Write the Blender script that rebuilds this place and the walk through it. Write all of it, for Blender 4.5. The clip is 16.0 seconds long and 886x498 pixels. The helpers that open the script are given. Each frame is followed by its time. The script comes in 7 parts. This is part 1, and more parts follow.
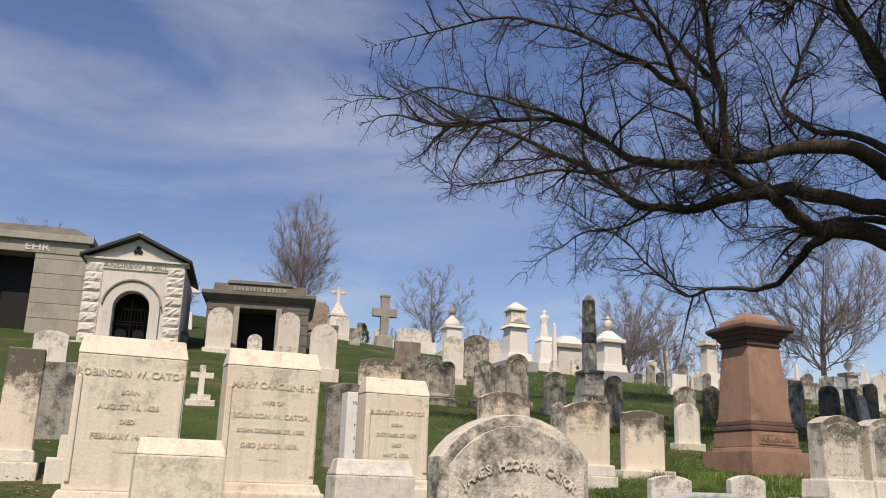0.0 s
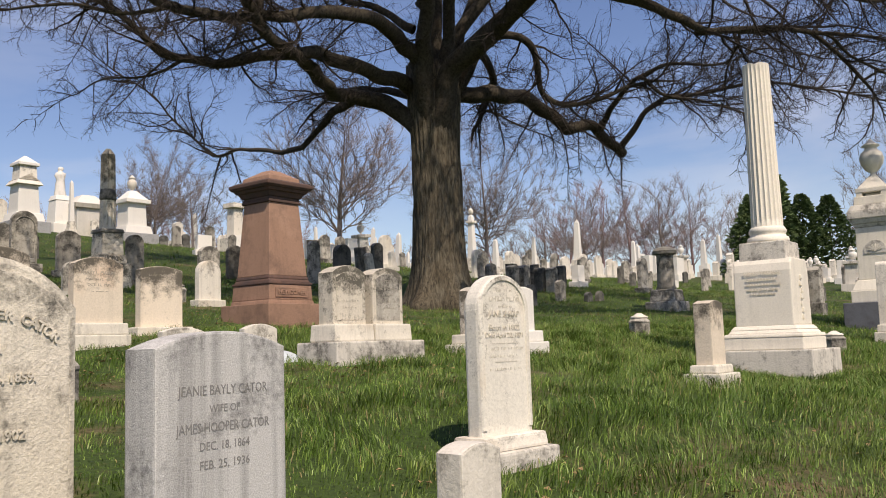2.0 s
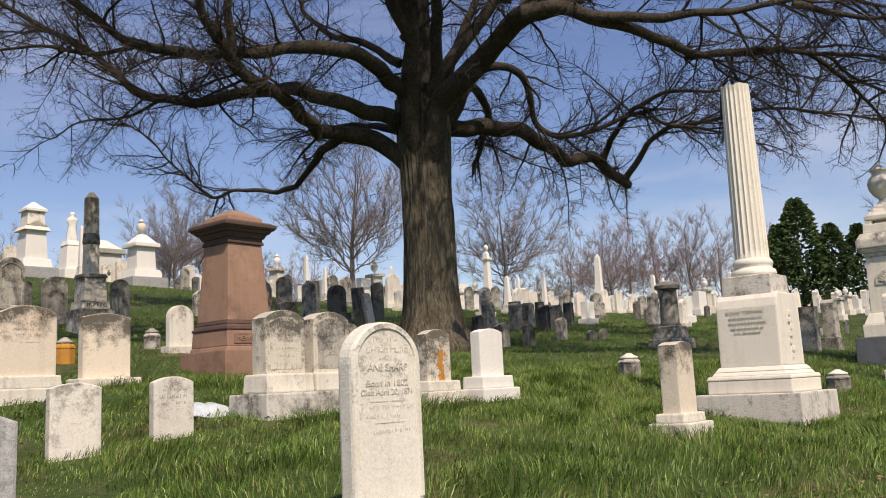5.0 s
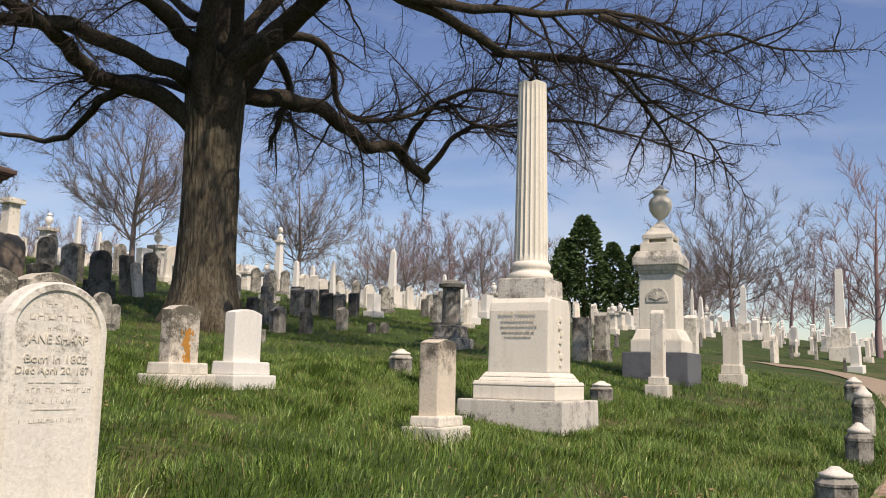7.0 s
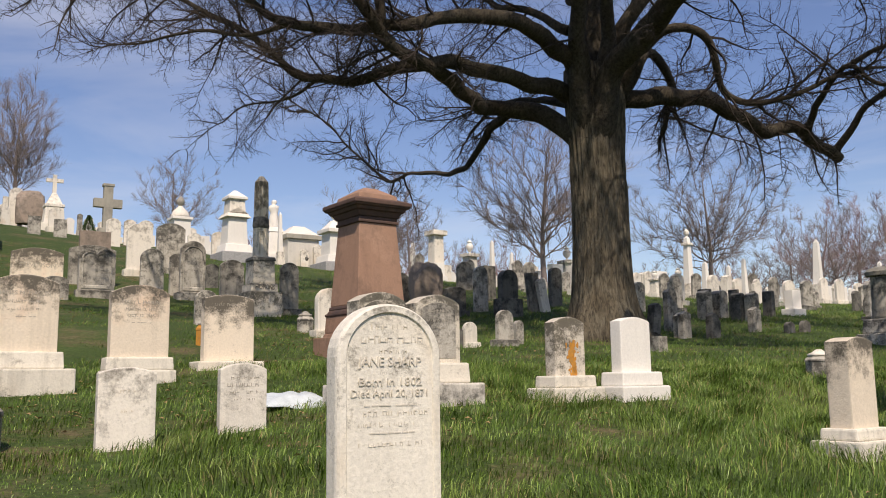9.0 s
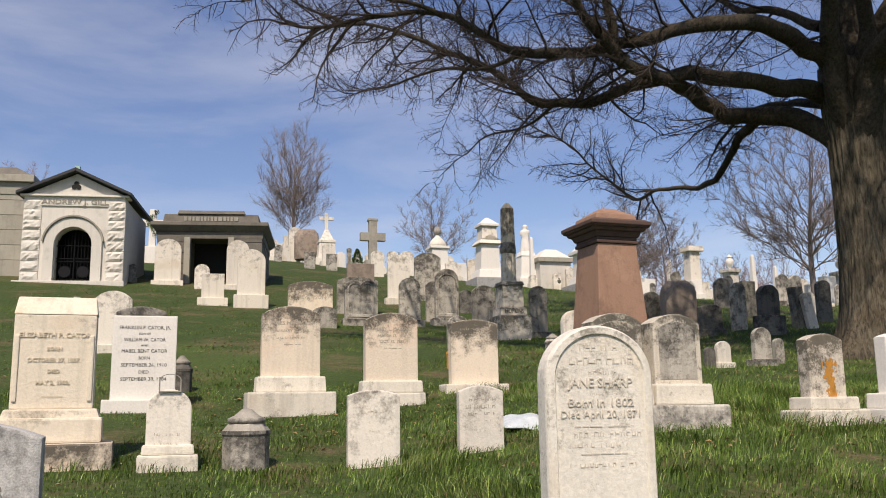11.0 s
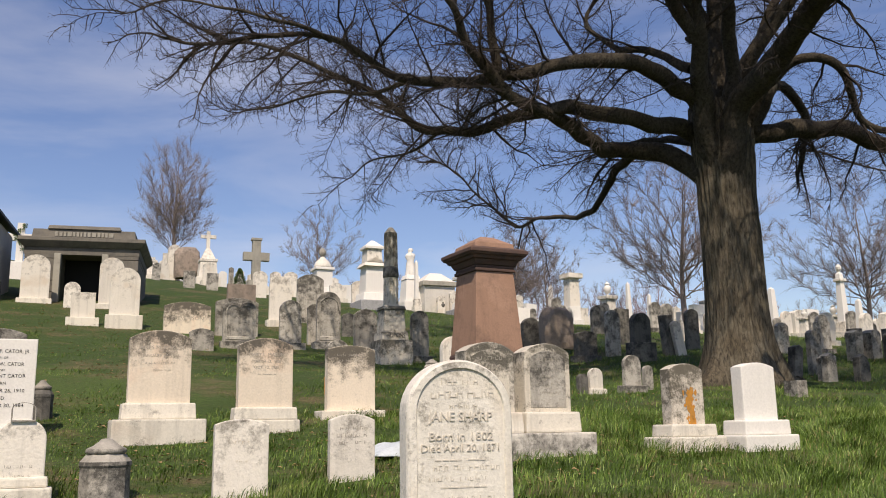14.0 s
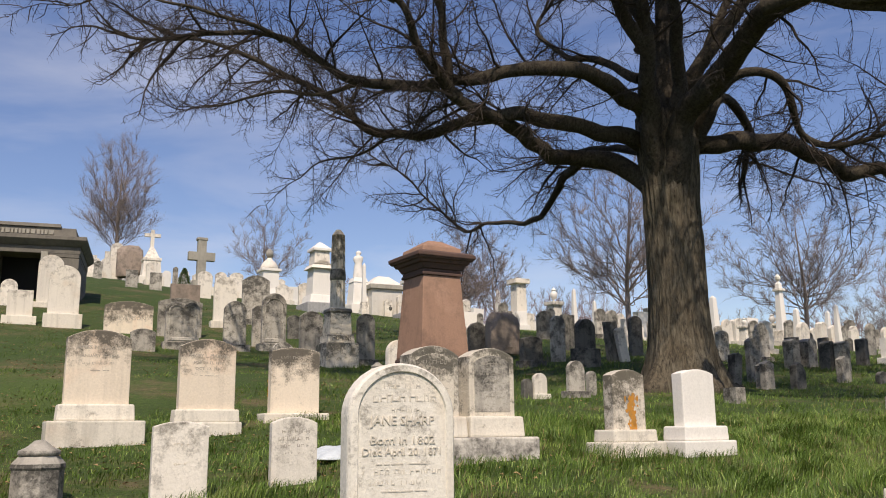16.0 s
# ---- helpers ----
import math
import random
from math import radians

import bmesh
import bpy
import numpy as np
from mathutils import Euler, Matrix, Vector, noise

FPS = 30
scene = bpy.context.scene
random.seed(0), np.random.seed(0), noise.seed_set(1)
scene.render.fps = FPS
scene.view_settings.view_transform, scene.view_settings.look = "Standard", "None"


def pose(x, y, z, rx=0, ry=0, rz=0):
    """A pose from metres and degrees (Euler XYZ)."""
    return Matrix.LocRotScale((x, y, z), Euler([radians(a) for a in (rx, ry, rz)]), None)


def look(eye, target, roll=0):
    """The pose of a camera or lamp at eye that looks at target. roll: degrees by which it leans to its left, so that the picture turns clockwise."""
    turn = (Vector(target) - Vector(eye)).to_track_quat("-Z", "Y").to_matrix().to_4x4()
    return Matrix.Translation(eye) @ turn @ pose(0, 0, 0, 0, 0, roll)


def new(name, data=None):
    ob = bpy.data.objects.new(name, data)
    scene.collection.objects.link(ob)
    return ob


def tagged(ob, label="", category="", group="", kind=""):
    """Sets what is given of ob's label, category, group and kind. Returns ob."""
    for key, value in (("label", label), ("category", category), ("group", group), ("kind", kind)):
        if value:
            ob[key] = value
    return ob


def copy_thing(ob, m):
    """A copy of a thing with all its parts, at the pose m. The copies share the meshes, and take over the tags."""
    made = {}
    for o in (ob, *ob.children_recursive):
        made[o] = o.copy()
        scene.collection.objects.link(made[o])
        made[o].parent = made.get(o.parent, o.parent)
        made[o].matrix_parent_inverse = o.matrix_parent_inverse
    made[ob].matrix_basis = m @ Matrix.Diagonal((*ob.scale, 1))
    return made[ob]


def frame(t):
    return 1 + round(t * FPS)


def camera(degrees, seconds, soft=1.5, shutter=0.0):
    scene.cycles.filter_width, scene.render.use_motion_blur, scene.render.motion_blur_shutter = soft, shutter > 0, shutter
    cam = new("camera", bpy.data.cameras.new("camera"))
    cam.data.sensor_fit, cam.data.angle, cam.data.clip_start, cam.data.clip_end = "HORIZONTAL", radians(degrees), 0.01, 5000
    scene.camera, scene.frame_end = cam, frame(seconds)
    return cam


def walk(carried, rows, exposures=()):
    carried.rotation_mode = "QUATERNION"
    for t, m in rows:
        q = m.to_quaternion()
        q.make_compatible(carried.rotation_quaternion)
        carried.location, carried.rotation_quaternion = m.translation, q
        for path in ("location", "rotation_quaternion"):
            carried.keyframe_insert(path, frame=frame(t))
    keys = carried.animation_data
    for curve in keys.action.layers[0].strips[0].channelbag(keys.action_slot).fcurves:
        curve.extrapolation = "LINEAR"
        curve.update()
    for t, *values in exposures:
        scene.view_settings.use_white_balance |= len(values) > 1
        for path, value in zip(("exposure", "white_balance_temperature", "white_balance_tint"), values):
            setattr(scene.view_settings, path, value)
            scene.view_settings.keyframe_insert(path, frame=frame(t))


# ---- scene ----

# ---- camera ----
cam = camera(53.2, 16.0, soft=1.0)
ROWS = [
    (0, (0.037, 0.050, 1.188), (0.015, 3.913, 2.226), 1.87),
    (0.5, (0.160, 0.024, 1.149), (0.761, 3.869, 2.070), 1.80),
    (1, (0.217, 0.069, 1.136), (1.410, 3.807, 1.914), 1.02),
    (1.5, (0.215, 0.301, 1.120), (1.850, 3.902, 1.724), -0.73),
    (2, (0.249, 0.423, 1.103), (2.227, 3.872, 1.542), -1.90),
    (2.5, (0.366, 0.420, 1.095), (2.472, 3.798, 1.490), -2.55),
    (3, (0.613, 0.374, 1.111), (2.547, 3.849, 1.533), -1.40),
    (3.2, (0.720, 0.373, 1.110), (2.563, 3.897, 1.540), -2.06),
    (5.5, (1.716, 0.669, 1.196), (3.564, 4.159, 1.829), -2.90),
    (6, (1.992, 0.718, 1.174), (4.007, 4.115, 1.805), -1.84),
    (6.5, (2.224, 1.041, 1.195), (4.644, 4.165, 1.812), 0.49),
    (7, (2.283, 1.163, 1.194), (4.861, 4.170, 1.755), 1.36),
    (7.5, (2.504, 1.183, 1.206), (4.701, 4.491, 1.688), 0.02),
    (8, (2.708, 1.192, 1.201), (4.210, 4.873, 1.643), -0.35),
    (8.5, (2.791, 1.347, 1.210), (3.979, 5.136, 1.700), -0.89),
    (9, (2.887, 1.424, 1.226), (3.843, 5.264, 1.813), -0.83),
    (9.5, (3.047, 1.302, 1.212), (3.454, 5.239, 1.791), 0.01),
    (10, (3.117, 1.275, 1.209), (3.039, 5.234, 1.777), -0.75),
    (10.2, (3.115, 1.296, 1.190), (2.913, 5.246, 1.786), -1.00),
    (12.3, (3.149, 1.254, 1.268), (3.086, 5.184, 2.012), -0.81),
    (13, (3.194, 1.253, 1.263), (3.296, 5.181, 2.014), -1.49),
    (13.5, (3.227, 1.247, 1.264), (3.464, 5.166, 2.029), -1.56),
    (14, (3.222, 1.246, 1.267), (3.545, 5.154, 2.057), -0.95),
    (14.5, (3.221, 1.238, 1.262), (3.602, 5.138, 2.067), -0.37),
    (15, (3.209, 1.203, 1.262), (3.670, 5.094, 2.067), -0.41),
    (15.5, (3.223, 1.226, 1.266), (3.747, 5.110, 2.069), -0.45),
    (16, (3.240, 1.252, 1.266), (3.793, 5.132, 2.070), -0.56),
]
walk(cam, [(t, look(eye, target, roll)) for t, eye, target, roll in ROWS], [(0, -0.20, 7150, 16), (2.5, -0.07, 7250, 16), (16, -0.07, 7150, 16)])

# ---- world, sun and exposure ----
world = bpy.data.worlds.new("World")
scene.world = world
world.use_nodes = True
wn, wl = world.node_tree.nodes, world.node_tree.links
wn.clear()
SUN_DIR = Vector((-0.10, -0.78, 1.0)).normalized()
sky = wn.new("ShaderNodeTexSky")
sky.sky_type = "NISHITA"
sky.sun_disc = False
sky.sun_elevation = math.asin(SUN_DIR.z)
sky.sun_rotation = math.atan2(SUN_DIR.x, SUN_DIR.y)
sky.air_density, sky.dust_density, sky.ozone_density = 1.0, 0.6, 2.0
coord = wn.new("ShaderNodeTexCoord")
stretch = wn.new("ShaderNodeMapping")
stretch.inputs["Scale"].default_value = (1.0, 1.3, 4.5)
stretch.inputs["Rotation"].default_value = (0.25, 0.15, 0.5)
wisps = wn.new("ShaderNodeTexNoise")
wisps.inputs["Scale"].default_value = 1.6
wisps.inputs["Detail"].default_value = 7
wisps.inputs["Roughness"].default_value = 0.55
wisps.inputs["Distortion"].default_value = 0.6
ramp = wn.new("ShaderNodeValToRGB")
ramp.color_ramp.elements[0].position, ramp.color_ramp.elements[1].position = 0.47, 0.85
ramp.color_ramp.elements[1].color = (0.5, 0.5, 0.5, 1)
mixer = wn.new("ShaderNodeMix")
mixer.data_type = "RGBA"
mixer.inputs["B"].default_value = (6.3, 6.6, 7.2, 1)
back = wn.new("ShaderNodeBackground")
back.inputs["Strength"].default_value = 0.142
wout = wn.new("ShaderNodeOutputWorld")
wl.new(coord.outputs["Generated"], stretch.inputs["Vector"])
wl.new(stretch.outputs["Vector"], wisps.inputs["Vector"])
wl.new(wisps.outputs["Fac"], ramp.inputs["Fac"])
wl.new(ramp.outputs["Color"], mixer.inputs["Factor"])
vivid = wn.new("ShaderNodeHueSaturation")
vivid.inputs["Saturation"].default_value = 1.13
vivid.inputs["Hue"].default_value = 0.512
wl.new(sky.outputs["Color"], vivid.inputs["Color"])
wl.new(vivid.outputs["Color"], mixer.inputs["A"])
wl.new(mixer.outputs["Result"], back.inputs["Color"])
wl.new(back.outputs["Background"], wout.inputs["Surface"])

sun = new("sun", bpy.data.lights.new("sun", "SUN"))
sun.data.energy, sun.data.angle, sun.data.color = 5.0, radians(0.55), (1.0, 0.93, 0.83)
sun.matrix_world = look(SUN_DIR * 50, (0, 0, 0))


# ---- materials ----
def material(name, base, rough=0.85, stain=None, stain_at=(0.5, 0.7), scale=3.0, grain=40.0, grain_amount=0.13, bump=0.10,
             streaks=0.0, second=None, second_at=(0.55, 0.7), second_scale=1.2, vary=0.12, metal=0.0, stretch_z=0.5, grime=0.0, speckle=0.0):
    """Base colour with grain, stains with ragged edges at one scale, a second colour at a larger one and fine relief."""
    m = bpy.data.materials.new(name)
    m.use_nodes = True
    n, l = m.node_tree.nodes, m.node_tree.links
    n.clear()
    out, bsdf = n.new("ShaderNodeOutputMaterial"), n.new("ShaderNodeBsdfPrincipled")
    bsdf.inputs["Roughness"].default_value, bsdf.inputs["Metallic"].default_value = rough, metal
    bsdf.inputs["Specular IOR Level"].default_value = 0.3
    l.new(bsdf.outputs[0], out.inputs[0])
    tc, info = n.new("ShaderNodeTexCoord"), n.new("ShaderNodeObjectInfo")
    shift = n.new("ShaderNodeVectorMath")
    shift.operation = "MULTIPLY_ADD"
    l.new(info.outputs["Random"], shift.inputs[0])
    shift.inputs[1].default_value = (37.0, 19.0, 53.0)
    l.new(tc.outputs["Object"], shift.inputs[2])

    def tex(sc, detail, vec=None, rough_=0.6):
        t = n.new("ShaderNodeTexNoise")
        t.inputs["Scale"].default_value, t.inputs["Detail"].default_value, t.inputs["Roughness"].default_value = sc, detail, rough_
        l.new(vec or shift.outputs[0], t.inputs["Vector"])
        return t.outputs["Fac"]

    def ramped(sock, lo, hi, top=1.0):
        r = n.new("ShaderNodeMapRange")
        r.inputs[1].default_value, r.inputs[2].default_value, r.inputs[4].default_value = lo, hi, top
        l.new(sock, r.inputs[0])
        return r.outputs[0]

    def mix(a, b, fac, blend="MIX"):
        x = n.new("ShaderNodeMix")
        x.data_type, x.blend_type = "RGBA", blend
        for sock, v in (("A", a), ("B", b)):
            if isinstance(v, tuple):
                x.inputs[sock].default_value = (*v, 1)
            else:
                l.new(v, x.inputs[sock])
        if isinstance(fac, float):
            x.inputs["Factor"].default_value = fac
        else:
            l.new(fac, x.inputs["Factor"])
        return x.outputs["Result"]

    colour = base
    if second:
        colour = mix(colour, second, ramped(tex(second_scale, 3), *second_at))
    if stain:
        where = tex(scale, 8, rough_=0.72)
        if speckle:
            # fine pitting that breaks the edges of the stains
            pits = n.new("ShaderNodeMath")
            pits.operation = "MULTIPLY_ADD"
            l.new(tex(scale * 9, 6, rough_=0.7), pits.inputs[0])
            pits.inputs[1].default_value = speckle
            l.new(where, pits.inputs[2])
            less = n.new("ShaderNodeMath")
            less.operation = "SUBTRACT"
            l.new(pits.outputs[0], less.inputs[0])
            less.inputs[1].default_value = speckle * 0.5
            where = less.outputs[0]
        if grime:
            # rain-fed grime, thickest on the head of the stone
            parts = n.new("ShaderNodeSeparateXYZ")
            l.new(tc.outputs["Generated"], parts.inputs[0])
            more = n.new("ShaderNodeMath")
            more.operation = "ADD"
            l.new(where, more.inputs[0])
            l.new(ramped(parts.outputs[2], 0.35, 0.95, grime), more.inputs[1])
            own = n.new("ShaderNodeMath")
            own.operation = "MULTIPLY_ADD"
            l.new(info.outputs["Random"], own.inputs[0])
            own.inputs[1].default_value = grime * 0.3
            l.new(more.outputs[0], own.inputs[2])
            where = own.outputs[0]
        stained = ramped(where, *stain_at)
        if grime:
            # upper sides: rain-washed, with their sunlit brightness also painted in by thinner stain
            geo, up, lit_top = n.new("ShaderNodeNewGeometry"), n.new("ShaderNodeSeparateXYZ"), n.new("ShaderNodeMath")
            l.new(geo.outputs["True Normal"], up.inputs[0])
            lit_top.operation = "MULTIPLY"
            l.new(stained, lit_top.inputs[0])
            clean = n.new("ShaderNodeMapRange")
            clean.inputs[1].default_value, clean.inputs[2].default_value = 0.25, 0.6
            clean.inputs[3].default_value, clean.inputs[4].default_value = 1.0, 0.25
            l.new(up.outputs[2], clean.inputs[0])
            l.new(clean.outputs[0], lit_top.inputs[1])
            stained = lit_top.outputs[0]
        colour = mix(colour, stain, stained)
    if streaks:
        mp = n.new("ShaderNodeMapping")
        mp.inputs["Scale"].default_value = (9.0, 9.0, stretch_z)
        l.new(shift.outputs[0], mp.inputs["Vector"])
        colour = mix(colour, stain or (0.1, 0.1, 0.1), ramped(tex(1.0, 5, mp.outputs[0]), 0.5, 0.8, streaks))
    fine = tex(grain, 4)
    x = n.new("ShaderNodeMix")
    x.data_type, x.blend_type = "RGBA", "MULTIPLY"
    x.inputs["Factor"].default_value = grain_amount
    l.new(colour, x.inputs["A"]) if not isinstance(colour, tuple) else setattr(x.inputs["A"], "default_value", (*colour, 1))
    l.new(ramped(fine, 0.3, 0.7), x.inputs["B"])
    hsv = n.new("ShaderNodeHueSaturation")
    l.new(x.outputs["Result"], hsv.inputs["Color"])
    r = n.new("ShaderNodeMapRange")
    r.inputs[3].default_value, r.inputs[4].default_value = 1 - vary, 1 + vary * 0.6
    l.new(info.outputs["Random"], r.inputs[0])
    l.new(r.outputs[0], hsv.inputs["Value"])
    l.new(hsv.outputs[0], bsdf.inputs["Base Color"])
    if bump:
        b = n.new("ShaderNodeBump")
        b.inputs["Strength"].default_value, b.inputs["Distance"].default_value = bump, 0.02
        mixh = n.new("ShaderNodeMath")
        mixh.operation = "ADD"
        l.new(fine, mixh.inputs[0])
        l.new(tex(grain * 0.2, 4), mixh.inputs[1])
        l.new(mixh.outputs[0], b.inputs["Height"])
        l.new(b.outputs[0], bsdf.inputs["Normal"])
    return m


marble = material("marble", (0.76, 0.71, 0.61), stain=(0.22, 0.20, 0.165), stain_at=(0.62, 0.84), scale=6.0, streaks=0.35, second=(0.68, 0.59, 0.47), vary=0.12, grime=0.16, speckle=0.35, bump=0.25)
marble_base = material("marble_base", (0.74, 0.69, 0.58), stain=(0.19, 0.175, 0.145), stain_at=(0.56, 0.76), scale=4.0, streaks=0.5, second=(0.66, 0.57, 0.45), vary=0.1, speckle=0.35, bump=0.25)
column_plinth = material("column_plinth", (0.64, 0.60, 0.52), stain=(0.15, 0.14, 0.12), stain_at=(0.49, 0.66), scale=2.6, streaks=0.5, grain=45, bump=0.3, vary=0, speckle=0.35)
marble_light = material("marble_light", (0.78, 0.75, 0.68), stain=(0.50, 0.48, 0.43), stain_at=(0.58, 0.85), scale=4.0, streaks=0.2, vary=0.06)
marble_grey = material("marble_grey", (0.46, 0.43, 0.365), grime=0.12, stain=(0.085, 0.08, 0.068), stain_at=(0.50, 0.70), scale=4.5, streaks=0.6, second=(0.30, 0.275, 0.225), vary=0.3, speckle=0.35, bump=0.3)
marble_orange = material("marble_orange", (0.64, 0.58, 0.48), stain=(0.14, 0.125, 0.095), stain_at=(0.49, 0.66), scale=6.0, streaks=0.5, vary=0.05, grime=0.15, speckle=0.4, bump=0.3)
cream = material("cream", (0.75, 0.65, 0.51), stain=(0.125, 0.11, 0.085), stain_at=(0.68, 0.90), scale=5.0, streaks=0.25, second=(0.77, 0.57, 0.41), vary=0.08, grime=0.36, speckle=0.4, bump=0.25)
cator_stone = material("cator_stone", (0.77, 0.69, 0.55), stain=(0.27, 0.24, 0.19), stain_at=(0.60, 0.82), scale=4.0, streaks=0.4, second=(0.74, 0.62, 0.46), vary=0.06, grime=0.10, speckle=0.35, bump=0.25)
# dark stone; also paints tree shade into headstones near the oak
slate_and_shade = material("slate_and_shade", (0.20, 0.19, 0.165), stain=(0.055, 0.053, 0.047), stain_at=(0.47, 0.66), scale=4.0, streaks=0.5, second=(0.30, 0.28, 0.23), vary=0.35, grime=0.08, speckle=0.35, bump=0.3)
granite_grey = material("granite_grey", (0.42, 0.42, 0.41), stain=(0.24, 0.24, 0.235), stain_at=(0.5, 0.8), scale=6.0, grain=160, grain_amount=0.4, streaks=0.4, vary=0.05)
granite_dark = material("granite_dark", (0.16, 0.165, 0.18), rough=0.5, stain=(0.10, 0.10, 0.11), grain=160, grain_amount=0.4)
brown_stone = material("brown_stone", (0.30, 0.24, 0.19), stain=(0.14, 0.12, 0.10), stain_at=(0.45, 0.7), streaks=0.4)
brownstone = material("brownstone", (0.34, 0.205, 0.14), stain=(0.15, 0.095, 0.07), stain_at=(0.48, 0.74), scale=2.2, grain=70, grain_amount=0.2, streaks=0.35, second=(0.42, 0.26, 0.18), vary=0.05, stretch_z=0.8)
brownstone_dark = material("brownstone_dark", (0.115, 0.068, 0.052), stain=(0.07, 0.05, 0.045), stain_at=(0.4, 0.7), scale=3.0, grain=70, streaks=0.4, second=(0.18, 0.10, 0.075), vary=0.05)
tomb_granite = material("tomb_granite", (0.18, 0.165, 0.135), stain=(0.10, 0.095, 0.085), stain_at=(0.45, 0.7), scale=1.6, grain=60, streaks=0.5, vary=0.08)
tomb_stone = material("tomb_stone", (0.36, 0.34, 0.28), stain=(0.18, 0.17, 0.145), stain_at=(0.5, 0.8), scale=1.2, grain=60, streaks=0.4, vary=0.08)
gill_stone = material("gill_stone", (0.66, 0.63, 0.56), stain=(0.36, 0.345, 0.31), stain_at=(0.55, 0.85), scale=1.8, grain=50, streaks=0.3, vary=0.08)
roof_dark = material("roof_dark", (0.04, 0.042, 0.045), rough=0.6, grain=20)
iron = material("iron", (0.012, 0.012, 0.013), rough=0.5, metal=0.6, grain=60)
# near-black colour that stands in for the shade inside the tombs
inside_shade = material("inside_shade", (0.02, 0.02, 0.02), rough=0.9, bump=0)
letter = material("letter", (0.21, 0.205, 0.195), rough=0.9, bump=0, vary=0)
letter_black = material("letter_black", (0.03, 0.03, 0.03), rough=0.9, bump=0, vary=0)
letter_soft = material("letter_soft", (0.36, 0.33, 0.275), rough=0.9, bump=0, vary=0)
letter_warm = material("letter_warm", (0.62, 0.54, 0.41), rough=0.9, bump=0, vary=0)
letter_faint = material("letter_faint", (0.66, 0.60, 0.49), rough=0.9, bump=0, vary=0)
lichen = material("lichen", (0.55, 0.24, 0.035), stain=(0.36, 0.20, 0.06), stain_at=(0.4, 0.7), scale=18, grain=90, vary=0)
bronze_green = material("bronze_green", (0.30, 0.46, 0.40), rough=0.7, stain=(0.18, 0.28, 0.25), scale=6)
def bark_material(name, along, deep, pale):
    """Furrowed bark: dark cracks between grey-brown ridges, drawn out along the stem."""
    m = bpy.data.materials.new(name)
    m.use_nodes = True
    n, l = m.node_tree.nodes, m.node_tree.links
    bsdf = n["Principled BSDF"]
    bsdf.inputs["Roughness"].default_value = 0.95
    bsdf.inputs["Specular IOR Level"].default_value = 0.15
    tc, mp = n.new("ShaderNodeTexCoord"), n.new("ShaderNodeMapping")
    mp.inputs["Scale"].default_value = (19.0, 19.0, along)
    l.new(tc.outputs["Object"], mp.inputs["Vector"])

    def noise_at(sc, detail, vec):
        t = n.new("ShaderNodeTexNoise")
        t.inputs["Scale"].default_value, t.inputs["Detail"].default_value, t.inputs["Roughness"].default_value = sc, detail, 0.65
        t.inputs["Distortion"].default_value = 0.5
        l.new(vec, t.inputs["Vector"])
        return t.outputs["Fac"]

    def spread(sock, lo, hi):
        r = n.new("ShaderNodeMapRange")
        r.inputs[1].default_value, r.inputs[2].default_value = lo, hi
        l.new(sock, r.inputs[0])
        return r.outputs[0]

    ridge, blotch = noise_at(1.0, 6, mp.outputs[0]), noise_at(1.6, 5, tc.outputs["Object"])
    tone = n.new("ShaderNodeMix")
    tone.data_type = "RGBA"
    tone.inputs["A"].default_value, tone.inputs["B"].default_value = (*deep, 1), (*pale, 1)
    l.new(spread(blotch, 0.35, 0.65), tone.inputs["Factor"])
    crack = n.new("ShaderNodeMix")
    crack.data_type = "RGBA"
    crack.inputs["A"].default_value = (0.030, 0.025, 0.019, 1)
    l.new(tone.outputs["Result"], crack.inputs["B"])
    l.new(spread(ridge, 0.32, 0.60), crack.inputs["Factor"])
    l.new(crack.outputs["Result"], bsdf.inputs["Base Color"])
    b = n.new("ShaderNodeBump")
    b.inputs["Strength"].default_value, b.inputs["Distance"].default_value = 0.9, 0.05
    l.new(ridge, b.inputs["Height"])
    l.new(b.outputs[0], bsdf.inputs["Normal"])
    return m


bark = bark_material("bark", 4.2, (0.120, 0.098, 0.066), (0.160, 0.142, 0.104))
bark_limb = bark_material("bark_limb", 14.0, (0.070, 0.057, 0.041), (0.092, 0.080, 0.060))
bark_twig = material("bark_twig", (0.045, 0.035, 0.028), rough=0.95, bump=0, grain=20, vary=0.05)
bark_far = material("bark_far", (0.215, 0.178, 0.162), rough=0.95, bump=0, grain=6, vary=0.2)
bark_red = material("bark_red", (0.29, 0.195, 0.19), rough=0.95, bump=0, grain=6, vary=0.2)
needles = material("needles", (0.15, 0.215, 0.08), rough=0.8, bump=0, stain=(0.075, 0.12, 0.045), stain_at=(0.4, 0.6), scale=1.5, vary=0.15)
concrete = material("concrete", (0.33, 0.26, 0.18), stain=(0.20, 0.15, 0.10), scale=2.0, grain=50, vary=0.05)
path_brick = material("path_brick", (0.42, 0.29, 0.20), stain=(0.24, 0.17, 0.12), scale=5.0, grain=40, vary=0.2)
plastic = material("plastic", (0.62, 0.68, 0.70), rough=0.35, stain=(0.45, 0.5, 0.52), scale=6, bump=0.3)
lawn = material("lawn", (0.050, 0.085, 0.015), rough=0.95, stain=(0.17, 0.13, 0.065), stain_at=(0.51, 0.68), scale=0.55, grain=22, grain_amount=0.6, bump=0.9, second=(0.085, 0.13, 0.024), second_scale=0.12, vary=0, speckle=0.3)
blade = material("blade", (0.085, 0.155, 0.019), rough=0.5, bump=0, stain=(0.15, 0.20, 0.040), stain_at=(0.5, 0.7), scale=0.8, grain=9, grain_amount=0.35, vary=0)
